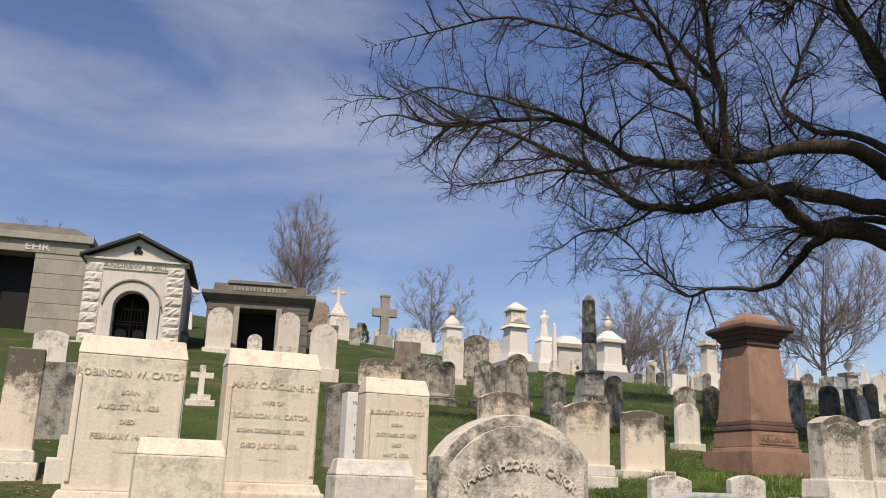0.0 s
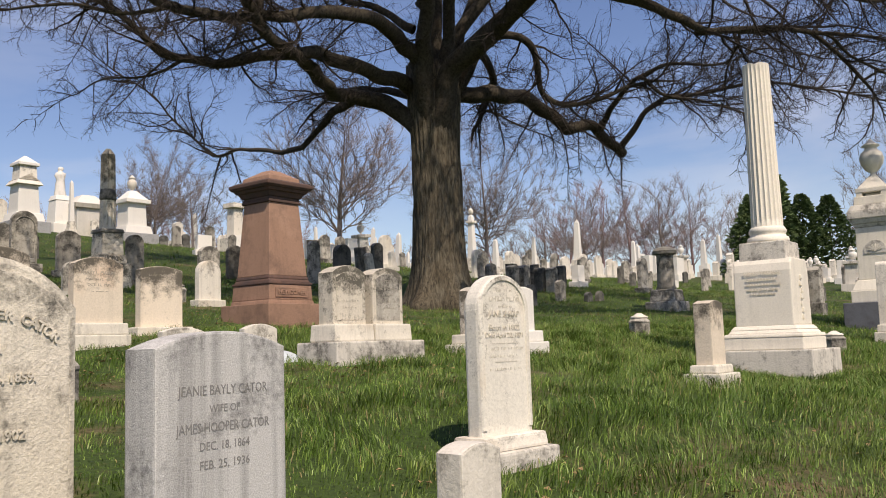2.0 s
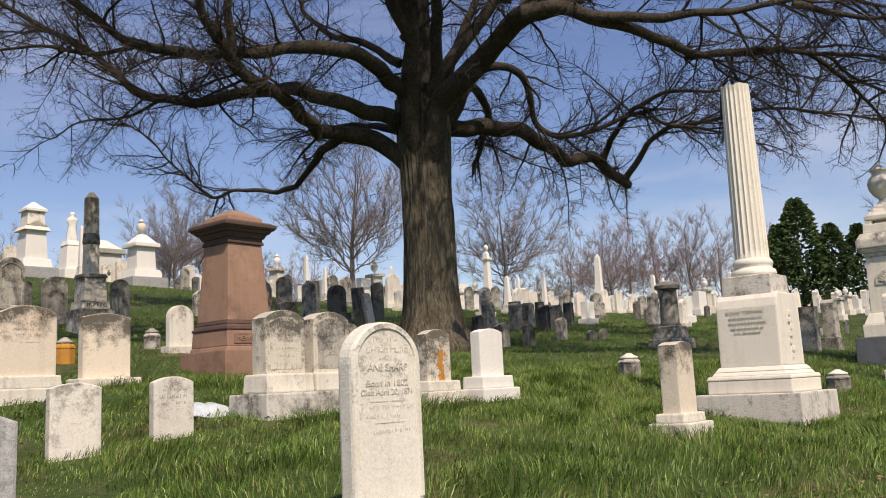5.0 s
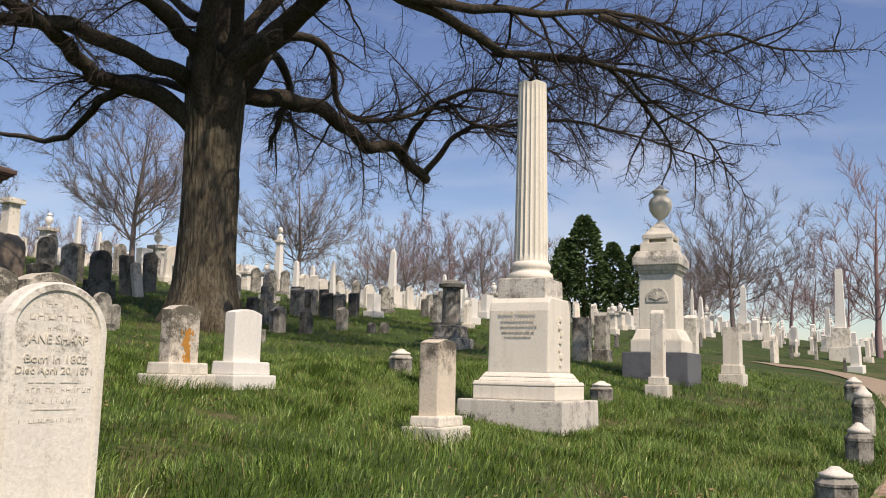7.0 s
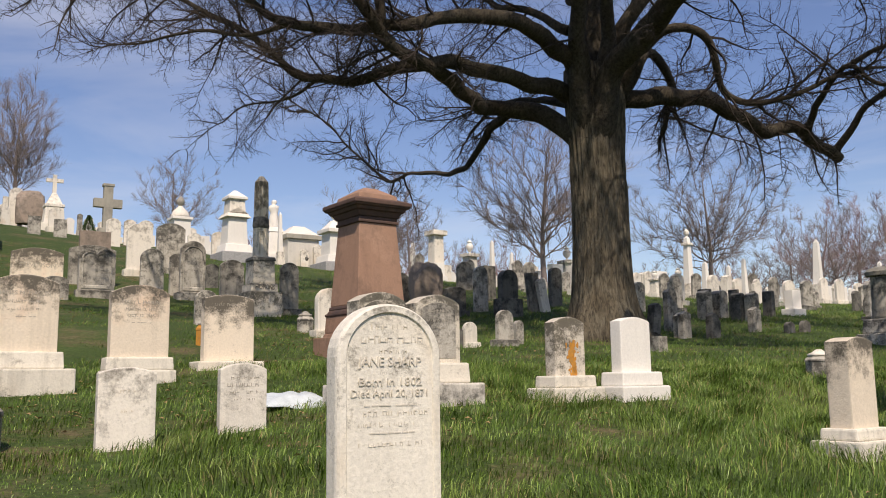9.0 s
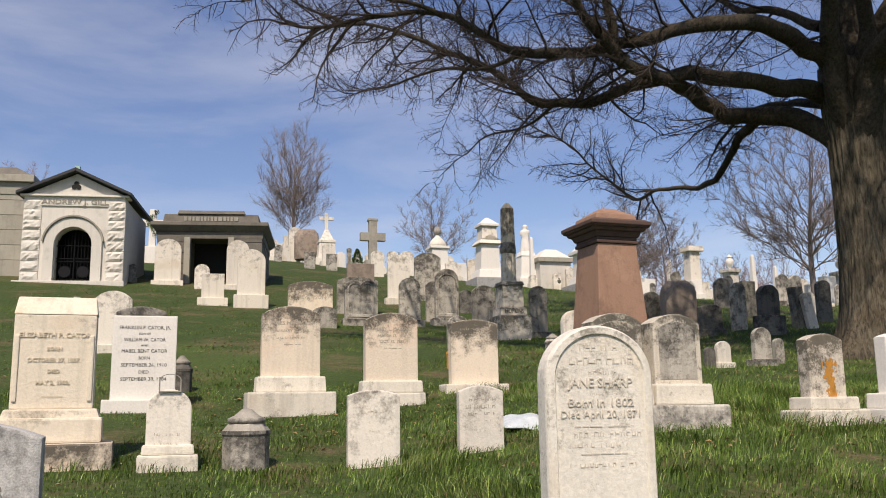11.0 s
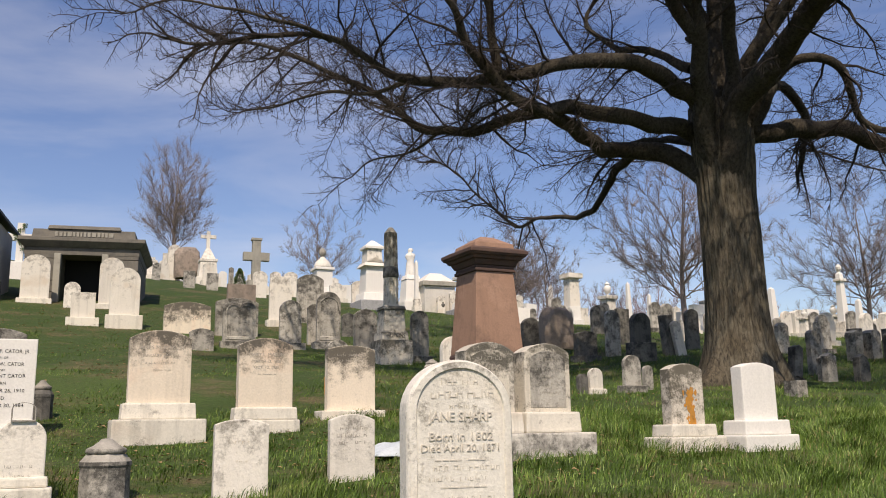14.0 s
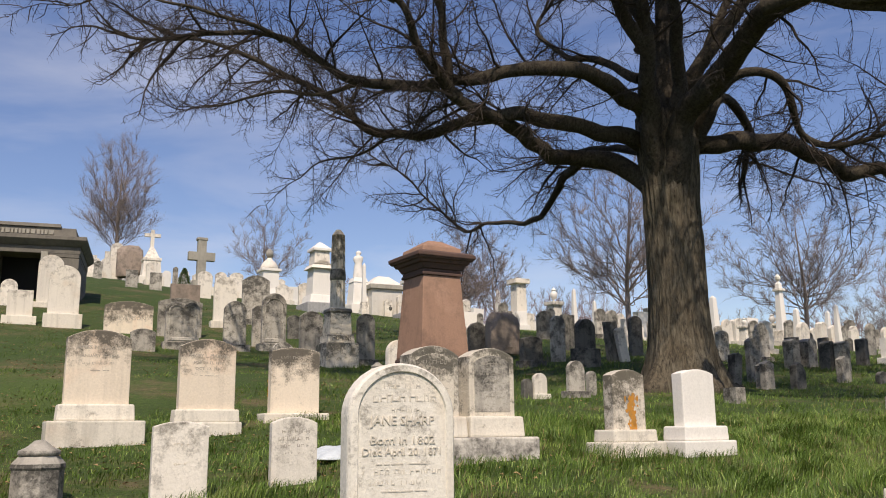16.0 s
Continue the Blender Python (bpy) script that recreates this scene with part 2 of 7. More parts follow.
blade_pale = material("blade_pale", (0.22, 0.31, 0.065), rough=0.4, bump=0, vary=0)
blade_dry = material("blade_dry", (0.24, 0.20, 0.085), rough=0.8, bump=0, vary=0)


# ---- ground ----
TILT_TERMS = (-0.2944116, -0.002294, 0.1002787, -0.0001683, -0.0005643, 0.0034285, -8.35e-05)
SWELLS = ((4, 5.5, 2.5, -0.067), (7.9, 7.7, 2.5, 0.047), (3.2, 8.8, 2.5, 0.137), (7.0, 10.3, 2.5, -0.101), (11.2, 8.6, 2.5, -0.185), (3.2, 12.6, 2.5, -0.043), (0.85, 11.4, 2.0, -0.143), (2.0, 9.0, 1.5, -0.136), (10.5, 18.5, 3.0, -0.203), (3.7, 23.4, 5.0, -0.426), (-4.9, 33.7, 5.0, -0.265), (75, 62, 32, 3.6), (3.65, 5.5, 0.75, -0.09))


def height(x, y):
    u, v = x / math.sqrt(1 + (x / 45) ** 2), y / math.sqrt(1 + (y / 55) ** 2)
    a, b, c, d, e, f, g = TILT_TERMS
    z = a + b * u + c * v + d * u * u + e * u * v + f * v * v + g * u * v * v
    return z + sum(h * math.exp(-((x - sx) ** 2 + (y - sy) ** 2) / (2 * s * s)) for sx, sy, s, h in SWELLS)


def part(name, bm, mat, parent=None, label="", smooth=False):
    """Links a bmesh as one mesh object under a thing or a part."""
    me = bpy.data.meshes.new(name)
    bm.normal_update()
    bm.to_mesh(me)
    bm.free()
    if smooth:
        me.shade_smooth()
    me.materials.append(mat)
    ob = new(name, me)
    if parent:
        ob.parent = parent
    if label:
        ob["label"] = label
    return ob


def mesh_part(name, verts, faces, mat, parent=None, label="", smooth=False):
    me = bpy.data.meshes.new(name)
    me.from_pydata(verts, [], faces)
    me.update()
    if smooth:
        me.shade_smooth()
    me.materials.append(mat)
    ob = new(name, me)
    if parent:
        ob.parent = parent
    if label:
        ob["label"] = label
    return ob


def thing(name, x, y, label, category, rz=0, lean=0, group="", z=None, tip=0):
    ob = new(name)
    ob.empty_display_size = 0.2
    ob.matrix_world = pose(x, y, height(x, y) if z is None else z, tip, lean, rz)
    return tagged(ob, label, category, group)


def build_ground():
    n = 230
    s = np.linspace(-1, 1, n)
    k = 7.2
    g = np.sinh(s * k) / np.sinh(k) * 1600
    xs, ys = g + 6, g + 12
    verts, faces = [], []
    for y in ys:
        for x in xs:
            near = math.exp(-((x - 6) ** 2 + (y - 12) ** 2) / 900)
            wob = 0.02 * noise.noise((x * 0.8, y * 0.8, 0)) * near + 0.012 * noise.noise((x * 2.5, y * 2.5, 3)) * near
            verts.append((x, y, height(x, y) + wob))
    for j in range(n - 1):
        for i in range(n - 1):
            a = j * n + i
            faces.append((a, a + 1, a + n + 1, a + n))
    ob = mesh_part("ground", verts, faces, lawn, smooth=True)
    tagged(ob, "sloping cemetery lawn of uneven green grass", "ground", kind="structure")


build_ground()


# ---- shaping helpers ----
def add_box(bm, w, d, z0, z1, top=1.0, bevel=0.012, x=0.0, y=0.0, topd=None):
    """A block w wide and d deep from z0 to z1, its top scaled by top."""
    made = bmesh.ops.create_cube(bm, size=1.0)["verts"]
    for v in made:
        s = top if v.co.z > 0 else 1.0
        sd = (topd if topd is not None else top) if v.co.z > 0 else 1.0
        v.co = Vector((x + v.co.x * w * s, y + v.co.y * d * sd, z0 if v.co.z < 0 else z1))
    if bevel:
        edges = list({e for v in made for e in v.link_edges})
        bmesh.ops.bevel(bm, geom=edges, offset=min(bevel, (z1 - z0) * 0.4, w * 0.3, d * 0.3), segments=2, affect="EDGES", profile=0.6)


def add_prism(bm, outline, d, bevel=0.01, y=0.0):
    """An outline in x and z, drawn out d deep about y, with softened rims."""
    front = [bm.verts.new((px, y - d / 2, pz)) for px, pz in outline]
    rear = [bm.verts.new((px, y + d / 2, pz)) for px, pz in outline]
    n = len(outline)
    f = bm.faces.new(front)
    b = bm.faces.new(list(reversed(rear)))
    for i in range(n):
        bm.faces.new((front[(i + 1) % n], front[i], rear[i], rear[(i + 1) % n]))
    bmesh.ops.recalc_face_normals(bm, faces=list({g for v in front + rear for g in v.link_faces}))
    if bevel:
        bmesh.ops.bevel(bm, geom=list(set(f.edges) | set(b.edges)), offset=bevel, segments=2, affect="EDGES", profile=0.6)


def add_lathe(bm, profile, segments=24, x=0.0, y=0.0, square=False):
    """A profile of radius and height turned about the upright axis."""
    n = 4 if square else segments
    off = math.pi / 4 if square else 0
    k = math.sqrt(2) if square else 1
    rings = [[bm.verts.new((x + r * k * math.cos(off + 2 * math.pi * i / n), y + r * k * math.sin(off + 2 * math.pi * i / n), z)) for i in range(n)] for r, z in profile]
    for a, b in zip(rings, rings[1:]):
        for i in range(n):
            bm.faces.new((a[i], a[(i + 1) % n], b[(i + 1) % n], b[i]))
    bm.faces.new(list(reversed(rings[0])))
    bm.faces.new(rings[-1])


def add_tube(verts, faces, path, radii, sides):
    """Sweeps a ring along a path into lists of points and faces."""
    base = len(verts)
    u = None
    for i, p in enumerate(path):
        t = (path[min(i + 1, len(path) - 1)] - path[max(i - 1, 0)]).normalized()
        if u is None:
            u = t.orthogonal().normalized()
        u = (u - t * u.dot(t)).normalized()
        w = t.cross(u)
        for s in range(sides):
            a = 2 * math.pi * s / sides
            verts.append(p + (u * math.cos(a) + w * math.sin(a)) * radii[i])
    for i in range(len(path) - 1):
        for s in range(sides):
            a, b = base + i * sides + s, base + i * sides + (s + 1) % sides
            faces.append((a, b, b + sides, a + sides))
    if sides > 3:
        faces.append(tuple(base + (len(path) - 1) * sides + s for s in range(sides)))


def add_twig(verts, faces, path, radius):
    """A thin three-sided twig that runs out to a point."""
    base, last = len(verts), len(path) - 1
    t = path[-1] - path[0]
    u = t.orthogonal().normalized()
    w = t.normalized().cross(u)
    for i in range(last):
        r = radius * (1 - 0.55 * i / last)
        verts += [path[i] + u * r, path[i] - u * r * 0.5 + w * r * 0.87, path[i] - u * r * 0.5 - w * r * 0.87]
    verts.append(path[-1])
    for i in range(last - 1):
        for s in range(3):
            a, b = base + i * 3 + s, base + i * 3 + (s + 1) % 3
            faces.append((a, b, b + 3, a + 3))
    tip, k = len(verts) - 1, base + (last - 1) * 3
    faces += [(k, k + 1, tip), (k + 1, k + 2, tip), (k + 2, k, tip)]


def top_outline(style, w, h, rise):
    """The outline of a headstone's tablet, w wide and h high."""
    a = w / 2
    pts = [(-a, -0.02), (a, -0.02)]
    if style == "flat":
        pts += [(a, h), (-a, h)]
    elif style == "peak":
        pts += [(a, h - rise * w), (0, h), (-a, h - rise * w)]
    elif style == "wedge":
        pts += [(a * 0.9, h * 0.84), (-a * 0.9, h)]
    elif style == "round":
        r = a
        zc = h - r * 0.92
        pts += [(r * math.cos(q), zc + r * 0.92 * math.sin(q)) for q in np.linspace(0, math.pi, 19)]
    elif style == "shoulder":
        zs = h - 0.42 * w
        pts += [(a, zs), (a * 0.78, zs + 0.02)]
        pts += [(a * 0.74 * math.cos(q), zs + 0.05 * w + 0.37 * w * math.sin(q)) for q in np.linspace(0, math.pi, 15)]
        pts += [(-a * 0.78, zs + 0.02), (-a, zs)]
    elif style == "twin":
        zs = h - 0.22 * w
        pts += [(a, zs)]
        pts += [(a / 2 + a / 2 * math.cos(q), zs + 0.2 * w * math.sin(q)) for q in np.linspace(0.15, math.pi - 0.1, 9)]
        pts += [(-a / 2 + a / 2 * math.cos(q), zs + 0.2 * w * math.sin(q)) for q in np.linspace(0.1, math.pi - 0.15, 9)]
        pts += [(-a, zs)]
    else:
        s = rise * w
        r = (a * a + s * s) / (2 * s)
        q0 = math.asin(min(1, a / r))
        pts += [(r * math.sin(q), h - r + r * math.cos(q)) for q in np.linspace(q0, -q0, 15)]
    return [(float(p), float(q)) for p, q in pts]


def stone(x, y, w, h, th, top, mat, steps=(), rz=22, rise=0.25, lean=0, label="", group="", tip=0, category="headstone"):
    """A headstone: a tablet on none, one or two base blocks, let a little into the ground."""
    ob = thing("headstone", x, y, label, category, rz, lean, group, tip=tip)
    z = -0.25
    for i, (bw, bd, bh) in enumerate(steps):
        bm = bmesh.new()
        zt = max(z, 0) + bh
        add_box(bm, bw, bd, z, zt, top=0.97 if i else 1.0, bevel=0.018)
        part("base", bm, marble_base if mat in (cream, marble, marble_orange) else mat, ob)
        z = zt
    bm = bmesh.new()
    if not steps:
        h += 0.25
    add_prism(bm, top_outline(top, w, h, rise), th, bevel=min(0.014, th * 0.12))
    tablet = part("tablet", bm, mat, ob)
    tablet.location.z = z
    return ob


# ---- headstones ----
maslin_left = stone(0.82, 11.61, 0.68, 0.82, 0.16, "seg", cream, ((1.01, 0.5, 0.234), (0.81, 0.3, 0.179)), rz=20, rise=0.14, lean=0, label="weathered cream marble headstone on a two-step base")
maslin_mid = stone(1.95, 12.07, 0.65, 0.82, 0.15, "seg", cream, ((0.8, 0.3, 0.145), (0.76, 0.25, 0.145)), rz=20, rise=0.14, lean=0, label="weathered cream marble headstone with grey streaks on a stepped base")
maslin_right = stone(2.94, 13.14, 0.66, 0.85, 0.14, "seg", cream, ((0.87, 0.36, 0.073),), rz=20, rise=0.08, lean=0, label="cream marble headstone with a low curved top")
plain_small = stone(2.18, 8.62, 0.43, 0.61, 0.09, "seg", marble, (), rz=18, rise=0.1, lean=0, label="small plain white marble headstone in long grass")
carved_small = stone(3.05, 9.08, 0.40, 0.56, 0.09, "seg", marble, (), rz=18, rise=0.13, lean=0, label="small white marble headstone with worn carving")
stained_stone = stone(6.54, 10.61, 0.45, 0.64, 0.16, "seg", marble_orange, ((0.75, 0.45, 0.118), (0.62, 0.33, 0.129)), rz=22, rise=0.14, lean=0, label="white marble headstone stained orange on its face")
stone(7.41, 10.78, 0.49, 0.62, 0.16, "seg", marble_light, ((0.78, 0.45, 0.133), (0.67, 0.34, 0.157)), rz=22, rise=0.1, lean=0, label="clean white marble headstone on a moulded base")
stone(7.00, 16.13, 0.27, 0.35, 0.08, "round", marble, ((0.37, 0.18, 0.076),), rz=22, rise=0.25, lean=0, label="tiny white rounded marker")
stone(7.76, 16.54, 0.35, 0.53, 0.1, "round", marble_grey, ((0.49, 0.24, 0.118),), rz=22, rise=0.25, lean=0, label="oval grey marker on a rough base")
stone(8.29, 17.33, 0.19, 0.44, 0.1, "round", marble_grey, (), rz=22, rise=0.25, lean=0, label="small grey rounded marker")
stone(6.75, 16.01, 0.18, 0.33, 0.1, "round", slate_and_shade, (), rz=22, rise=0.25, lean=0, label="small dark rounded marker")
stone(7.65, 24.09, 0.69, 0.24, 0.12, "round", marble, (), rz=22, rise=0.25, lean=0, label="white rounded headstone standing in the grass")
franklin = stone(-0.88, 11.51, 0.71, 0.96, 0.3, "flat", marble_light, ((0.88, 0.47, 0.108),), rz=20, rise=0.25, lean=0, label="bright white marble headstone with black inscription")
stone(-3.33, 16.28, 0.62, 0.93, 0.16, "seg", marble, ((0.71, 0.25, 0.133),), rz=20, rise=0.25, lean=0, label="white marble headstone with a low curved top")
stone(-1.27, 12.36, 0.61, 1.12, 0.14, "seg", marble_grey, (), rz=20, rise=0.12, lean=0, label="grey arched headstone behind a white one")
stone(-8.24, 32.14, 0.91, 1.52, 0.14, "round", marble, ((1.11, 0.34, 0.139),), rz=18, rise=0.25, lean=0, label="white round-topped marble headstone")
stone(-5.70, 32.15, 0.79, 1.62, 0.14, "round", marble, ((0.99, 0.34, 0.159),), rz=18, rise=0.25, lean=0, label="white round-topped marble headstone")
stone(-6.75, 31.43, 0.51, 0.87, 0.1, "round", marble, (), rz=18, rise=0.25, lean=0, label="small white round-topped headstone")
stone(-4.68, 26.11, 0.63, 0.70, 0.2, "flat", marble, ((0.85, 0.42, 0.19),), rz=18, rise=0.25, lean=0, label="white block headstone on a plinth")
stone(-3.56, 26.07, 0.78, 1.32, 0.2, "round", marble, ((0.97, 0.39, 0.348),), rz=18, rise=0.25, lean=0, label="white round-topped headstone on a tall base")
stevenson = stone(-1.84, 26.03, 1.25, 0.86, 0.2, "seg", cream, (), rz=18, rise=0.1, lean=0, label="low cream headstone with carved family name")
stone(-0.79, 22.60, 0.56, 0.51, 0.16, "seg", marble_grey, (), rz=18, rise=0.15, lean=0, label="small grey marker with a carved rosette")
twin_stone = stone(-0.07, 23.64, 0.81, 1.00, 0.14, "twin", marble_grey, ((0.93, 0.25, 0.171),), rz=18, rise=0.25, lean=0, label="grey headstone with twin gothic arches")
stone(-0.54, 26.32, 1.18, 1.06, 0.14, "seg", marble_grey, (), rz=18, rise=0.1, lean=0, label="broad grey headstone standing in the grass")
stone(-1.35, 32.60, 0.99, 1.11, 0.2, "flat", brown_stone, (), rz=18, rise=0.25, lean=0, label="low brownish granite headstone")
stone(0.32, 29.60, 0.71, 1.42, 0.14, "round", marble, ((0.89, 0.32, 0.181),), rz=18, rise=0.25, lean=0, label="white round-topped headstone on a base")
stone(1.16, 31.14, 0.91, 1.48, 0.16, "seg", marble_grey, ((1.09, 0.35, 0.153),), rz=18, rise=0.2, lean=0, label="grey segmental headstone standing in the grass")
stone(1.13, 24.33, 0.57, 1.12, 0.12, "round", marble_grey, ((0.77, 0.32, 0.147),), rz=18, rise=0.25, lean=0, label="grey round-topped headstone standing in the grass")
panel_stone = stone(2.08, 24.86, 0.64, 1.34, 0.16, "round", marble_grey, ((0.84, 0.36, 0.18),), rz=18, rise=0.25, lean=0, label="grey round-topped headstone with a framed panel")
stone(1.66, 25.59, 0.38, 1.11, 0.14, "seg", marble_grey, (), rz=18, rise=0.25, lean=0, label="grey headstone standing in the grass")
stone(3.06, 24.25, 0.60, 1.01, 0.14, "seg", marble_grey, ((0.74, 0.28, 0.146),), rz=18, rise=0.25, lean=0, label="grey weathered headstone standing in the grass")
stone(2.55, 19.09, 0.44, 0.67, 0.12, "round", marble_grey, (), rz=18, rise=0.25, lean=0, label="grey round-topped headstone standing in the grass")
stone(4.39, 22.79, 0.44, 1.11, 0.14, "round", marble_grey, ((0.57, 0.27, 0.136),), rz=18, rise=0.25, lean=0, label="dark grey round-topped headstone")
stone(2.52, 27.90, 0.38, 0.69, 0.14, "seg", slate_and_shade, (), rz=18, rise=0.25, lean=0, label="dark headstone standing in the grass")
stone(-1.98, 42.66, 0.63, 1.25, 0.14, "seg", marble, (), rz=18, rise=0.25, lean=0, label="white headstone on the hilltop")
stone(-1.56, 45.47, 0.55, 1.25, 0.14, "seg", marble, (), rz=18, rise=0.25, lean=0, label="white headstone on the hilltop")
stone(-1.08, 48.45, 0.72, 1.33, 0.14, "seg", marble, (), rz=18, rise=0.25, lean=0, label="white headstone on the hilltop")
stone(2.56, 44.76, 0.64, 1.20, 0.2, "seg", marble, (), rz=18, rise=0.25, lean=0, label="white headstone on the hilltop")
stone(7.34, 45.02, 0.46, 1.15, 0.2, "seg", marble, (), rz=18, rise=0.25, lean=0, label="white headstone on the hilltop")
stone(6.67, 44.99, 0.40, 0.86, 0.2, "seg", marble, (), rz=18, rise=0.25, lean=0, label="white headstone on the hilltop")
stone(-5.78, 45.39, 0.55, 0.84, 0.2, "flat", marble_grey, (), rz=18, rise=0.25, lean=0, label="grey block marker beside the cross")
stone(-4.62, 45.27, 0.55, 0.84, 0.2, "flat", marble_grey, (), rz=18, rise=0.25, lean=0, label="grey block marker beside the cross")
stone(-9.58, 59.05, 0.78, 2.32, 0.5, "round", marble, (), rz=18, rise=0.25, lean=0, label="white domed pillar monument")
stone(-10.35, 59.94, 0.32, 1.71, 0.3, "flat", marble, (), rz=18, rise=0.25, lean=0, label="thin white pillar standing in the grass")
stone(-9.43, 31.97, 0.27, 0.67, 0.14, "peak", slate_and_shade, (), rz=18, rise=0.25, lean=0, label="small dark pointed marker")
stone(-5.50, 56.55, 0.30, 1.31, 0.14, "peak", marble_grey, (), rz=18, rise=0.25, lean=0, label="thin grey marker standing in the grass")
# stones round the oak: the dark ones have its shade in their colour
stone(7.55, 25.09, 0.53, 0.94, 0.14, "seg", slate_and_shade, (), rz=22, rise=0.3, lean=0, label="dark weathered headstone in tree shade")
stone(8.55, 23.02, 0.58, 0.61, 0.2, "seg", slate_and_shade, ((0.72, 0.34, 0.14),), rz=22, rise=0.12, lean=0, label="dark headstone in tree shade")
stone(9.54, 24.06, 0.43, 1.21, 0.12, "round", marble_grey, (), rz=22, rise=0.25, lean=0, label="grey headstone in tree shade")
stone(10.65, 26.92, 0.44, 1.06, 0.14, "flat", slate_and_shade, (), rz=22, rise=0.25, lean=0, label="dark headstone in tree shade")
stone(9.96, 23.00, 0.53, 0.75, 0.2, "round", slate_and_shade, ((0.69, 0.37, 0.45),), rz=22, rise=0.25, lean=0, label="dark round-topped headstone on a block base")
stone(11.04, 31.14, 0.62, 0.99, 0.14, "round", slate_and_shade, (), rz=22, rise=0.25, lean=0, label="dark headstone standing in the grass")
stone(11.05, 24.01, 0.41, 1.06, 0.12, "flat", slate_and_shade, (), rz=22, rise=0.25, lean=-6, label="leaning dark headstone standing in the grass")
stone(11.34, 23.99, 0.29, 0.91, 0.12, "seg", marble, (), rz=22, rise=0.25, lean=-12, label="pale leaning headstone standing in the grass")
stone(12.20, 25.44, 0.43, 1.13, 0.14, "seg", slate_and_shade, (), rz=22, rise=0.25, lean=0, label="dark headstone standing in the grass")
stone(14.10, 23.97, 0.40, 0.84, 0.12, "seg", marble_grey, (), rz=22, rise=0.25, lean=0, label="bluish grey headstone standing in the grass")
stone(15.33, 24.17, 0.52, 0.93, 0.12, "shoulder", marble_grey, ((0.66, 0.27, 0.121),), rz=22, rise=0.25, lean=0, label="grey shouldered headstone standing in the grass")
stone(12.44, 18.56, 0.27, 0.58, 0.16, "peak", marble_grey, (), rz=22, rise=0.25, lean=0, label="small grey pointed marker")
stone(13.00, 18.35, 0.31, 0.46, 0.16, "peak", slate_and_shade, (), rz=22, rise=0.25, lean=0, label="small dark pointed marker")
stone(11.79, 18.74, 0.22, 0.76, 0.2, "peak", slate_and_shade, (), rz=22, rise=0.25, lean=8, label="dark leaning marker standing in the grass")
stone(10.45, 16.01, 0.24, 0.26, 0.3, "flat", marble_grey, (), rz=22, rise=0.25, lean=0, label="low pale block at the tree foot")
stone(15.36, 22.64, 0.22, 0.75, 0.3, "flat", marble_grey, (), rz=22, rise=0.25, lean=0, label="grey block headstone standing in the grass")
stone(15.79, 22.65, 0.36, 0.72, 0.3, "seg", marble_grey, (), rz=22, rise=0.25, lean=0, label="grey block headstone standing in the grass")
stone(16.27, 22.70, 0.08, 0.76, 0.3, "seg", slate_and_shade, (), rz=22, rise=0.25, lean=0, label="dark headstone standing in the grass")
side_stone = stone(7.81, 7.64, 0.38, 0.72, 0.2, "seg", cream, ((0.61, 0.43, 0.125), (0.5, 0.32, 0.094)), rz=22, rise=0.1, lean=0, label="white marble headstone with a weathered inscribed side")
stone(14.84, 10.17, 0.18, 1.12, 0.22, "round", marble, ((0.35, 0.39, 0.206), (0.26, 0.3, 0.131)), rz=22, rise=0.25, lean=0, label="narrow tall white marker on a base")
stone(19.72, 11.73, 0.46, 0.81, 0.35, "wedge", marble, ((0.63, 0.52, 0.218), (0.54, 0.43, 0.194)), rz=22, rise=0.25, lean=0, label="white pedestal marker with a slanted top")
stone(18.43, 14.89, 0.25, 1.01, 0.4, "flat", marble_grey, (), rz=22, rise=0.25, lean=0, label="broad grey block headstone")
stone(19.50, 15.15, 0.36, 0.91, 0.3, "seg", marble_grey, ((0.45, 0.39, 0.275),), rz=22, rise=0.25, lean=0, label="grey headstone standing in the grass")
stone(22.03, 14.29, 0.34, 1.39, 0.3, "peak", marble, (), rz=22, rise=0.25, lean=0, label="pale tapered headstone standing in the grass")
stone(12.86, 19.92, 0.34, 0.96, 0.14, "seg", marble_grey, (), rz=22, rise=0.25, lean=0, label="grey headstone standing in the grass")
stone(12.47, 18.76, 0.36, 0.54, 0.14, "peak", marble_grey, (), rz=22, rise=0.25, lean=0, label="grey headstone standing in the grass")
stone(12.98, 18.34, 0.25, 0.54, 0.16, "peak", slate_and_shade, (), rz=22, rise=0.25, lean=0, label="small dark marker standing in the grass")
stone(14.59, 19.25, 0.31, 0.56, 0.16, "peak", marble_grey, (), rz=22, rise=0.25, lean=0, label="small grey marker standing in the grass")
stone(15.20, 18.85, 0.28, 0.25, 0.12, "round", slate_and_shade, (), rz=22, rise=0.25, lean=0, label="low dark marker standing in the grass")
stone(15.68, 18.97, 0.29, 0.26, 0.12, "round", slate_and_shade, (), rz=22, rise=0.25, lean=0, label="low dark marker standing in the grass")
stone(15.81, 21.81, 0.22, 0.71, 0.3, "seg", slate_and_shade, (), rz=22, rise=0.25, lean=0, label="dark block headstone standing in the grass")
stone(16.04, 21.54, 0.22, 0.73, 0.3, "seg", marble_grey, (), rz=22, rise=0.25, lean=0, label="grey block headstone standing in the grass")
stone(17.68, 23.22, 0.16, 0.73, 0.3, "seg", slate_and_shade, (), rz=22, rise=0.25, lean=0, label="dark block headstone standing in the grass")
stone(14.99, 22.04, 0.26, 0.75, 0.3, "seg", marble_grey, (), rz=22, rise=0.25, lean=0, label="grey headstone standing in the grass")
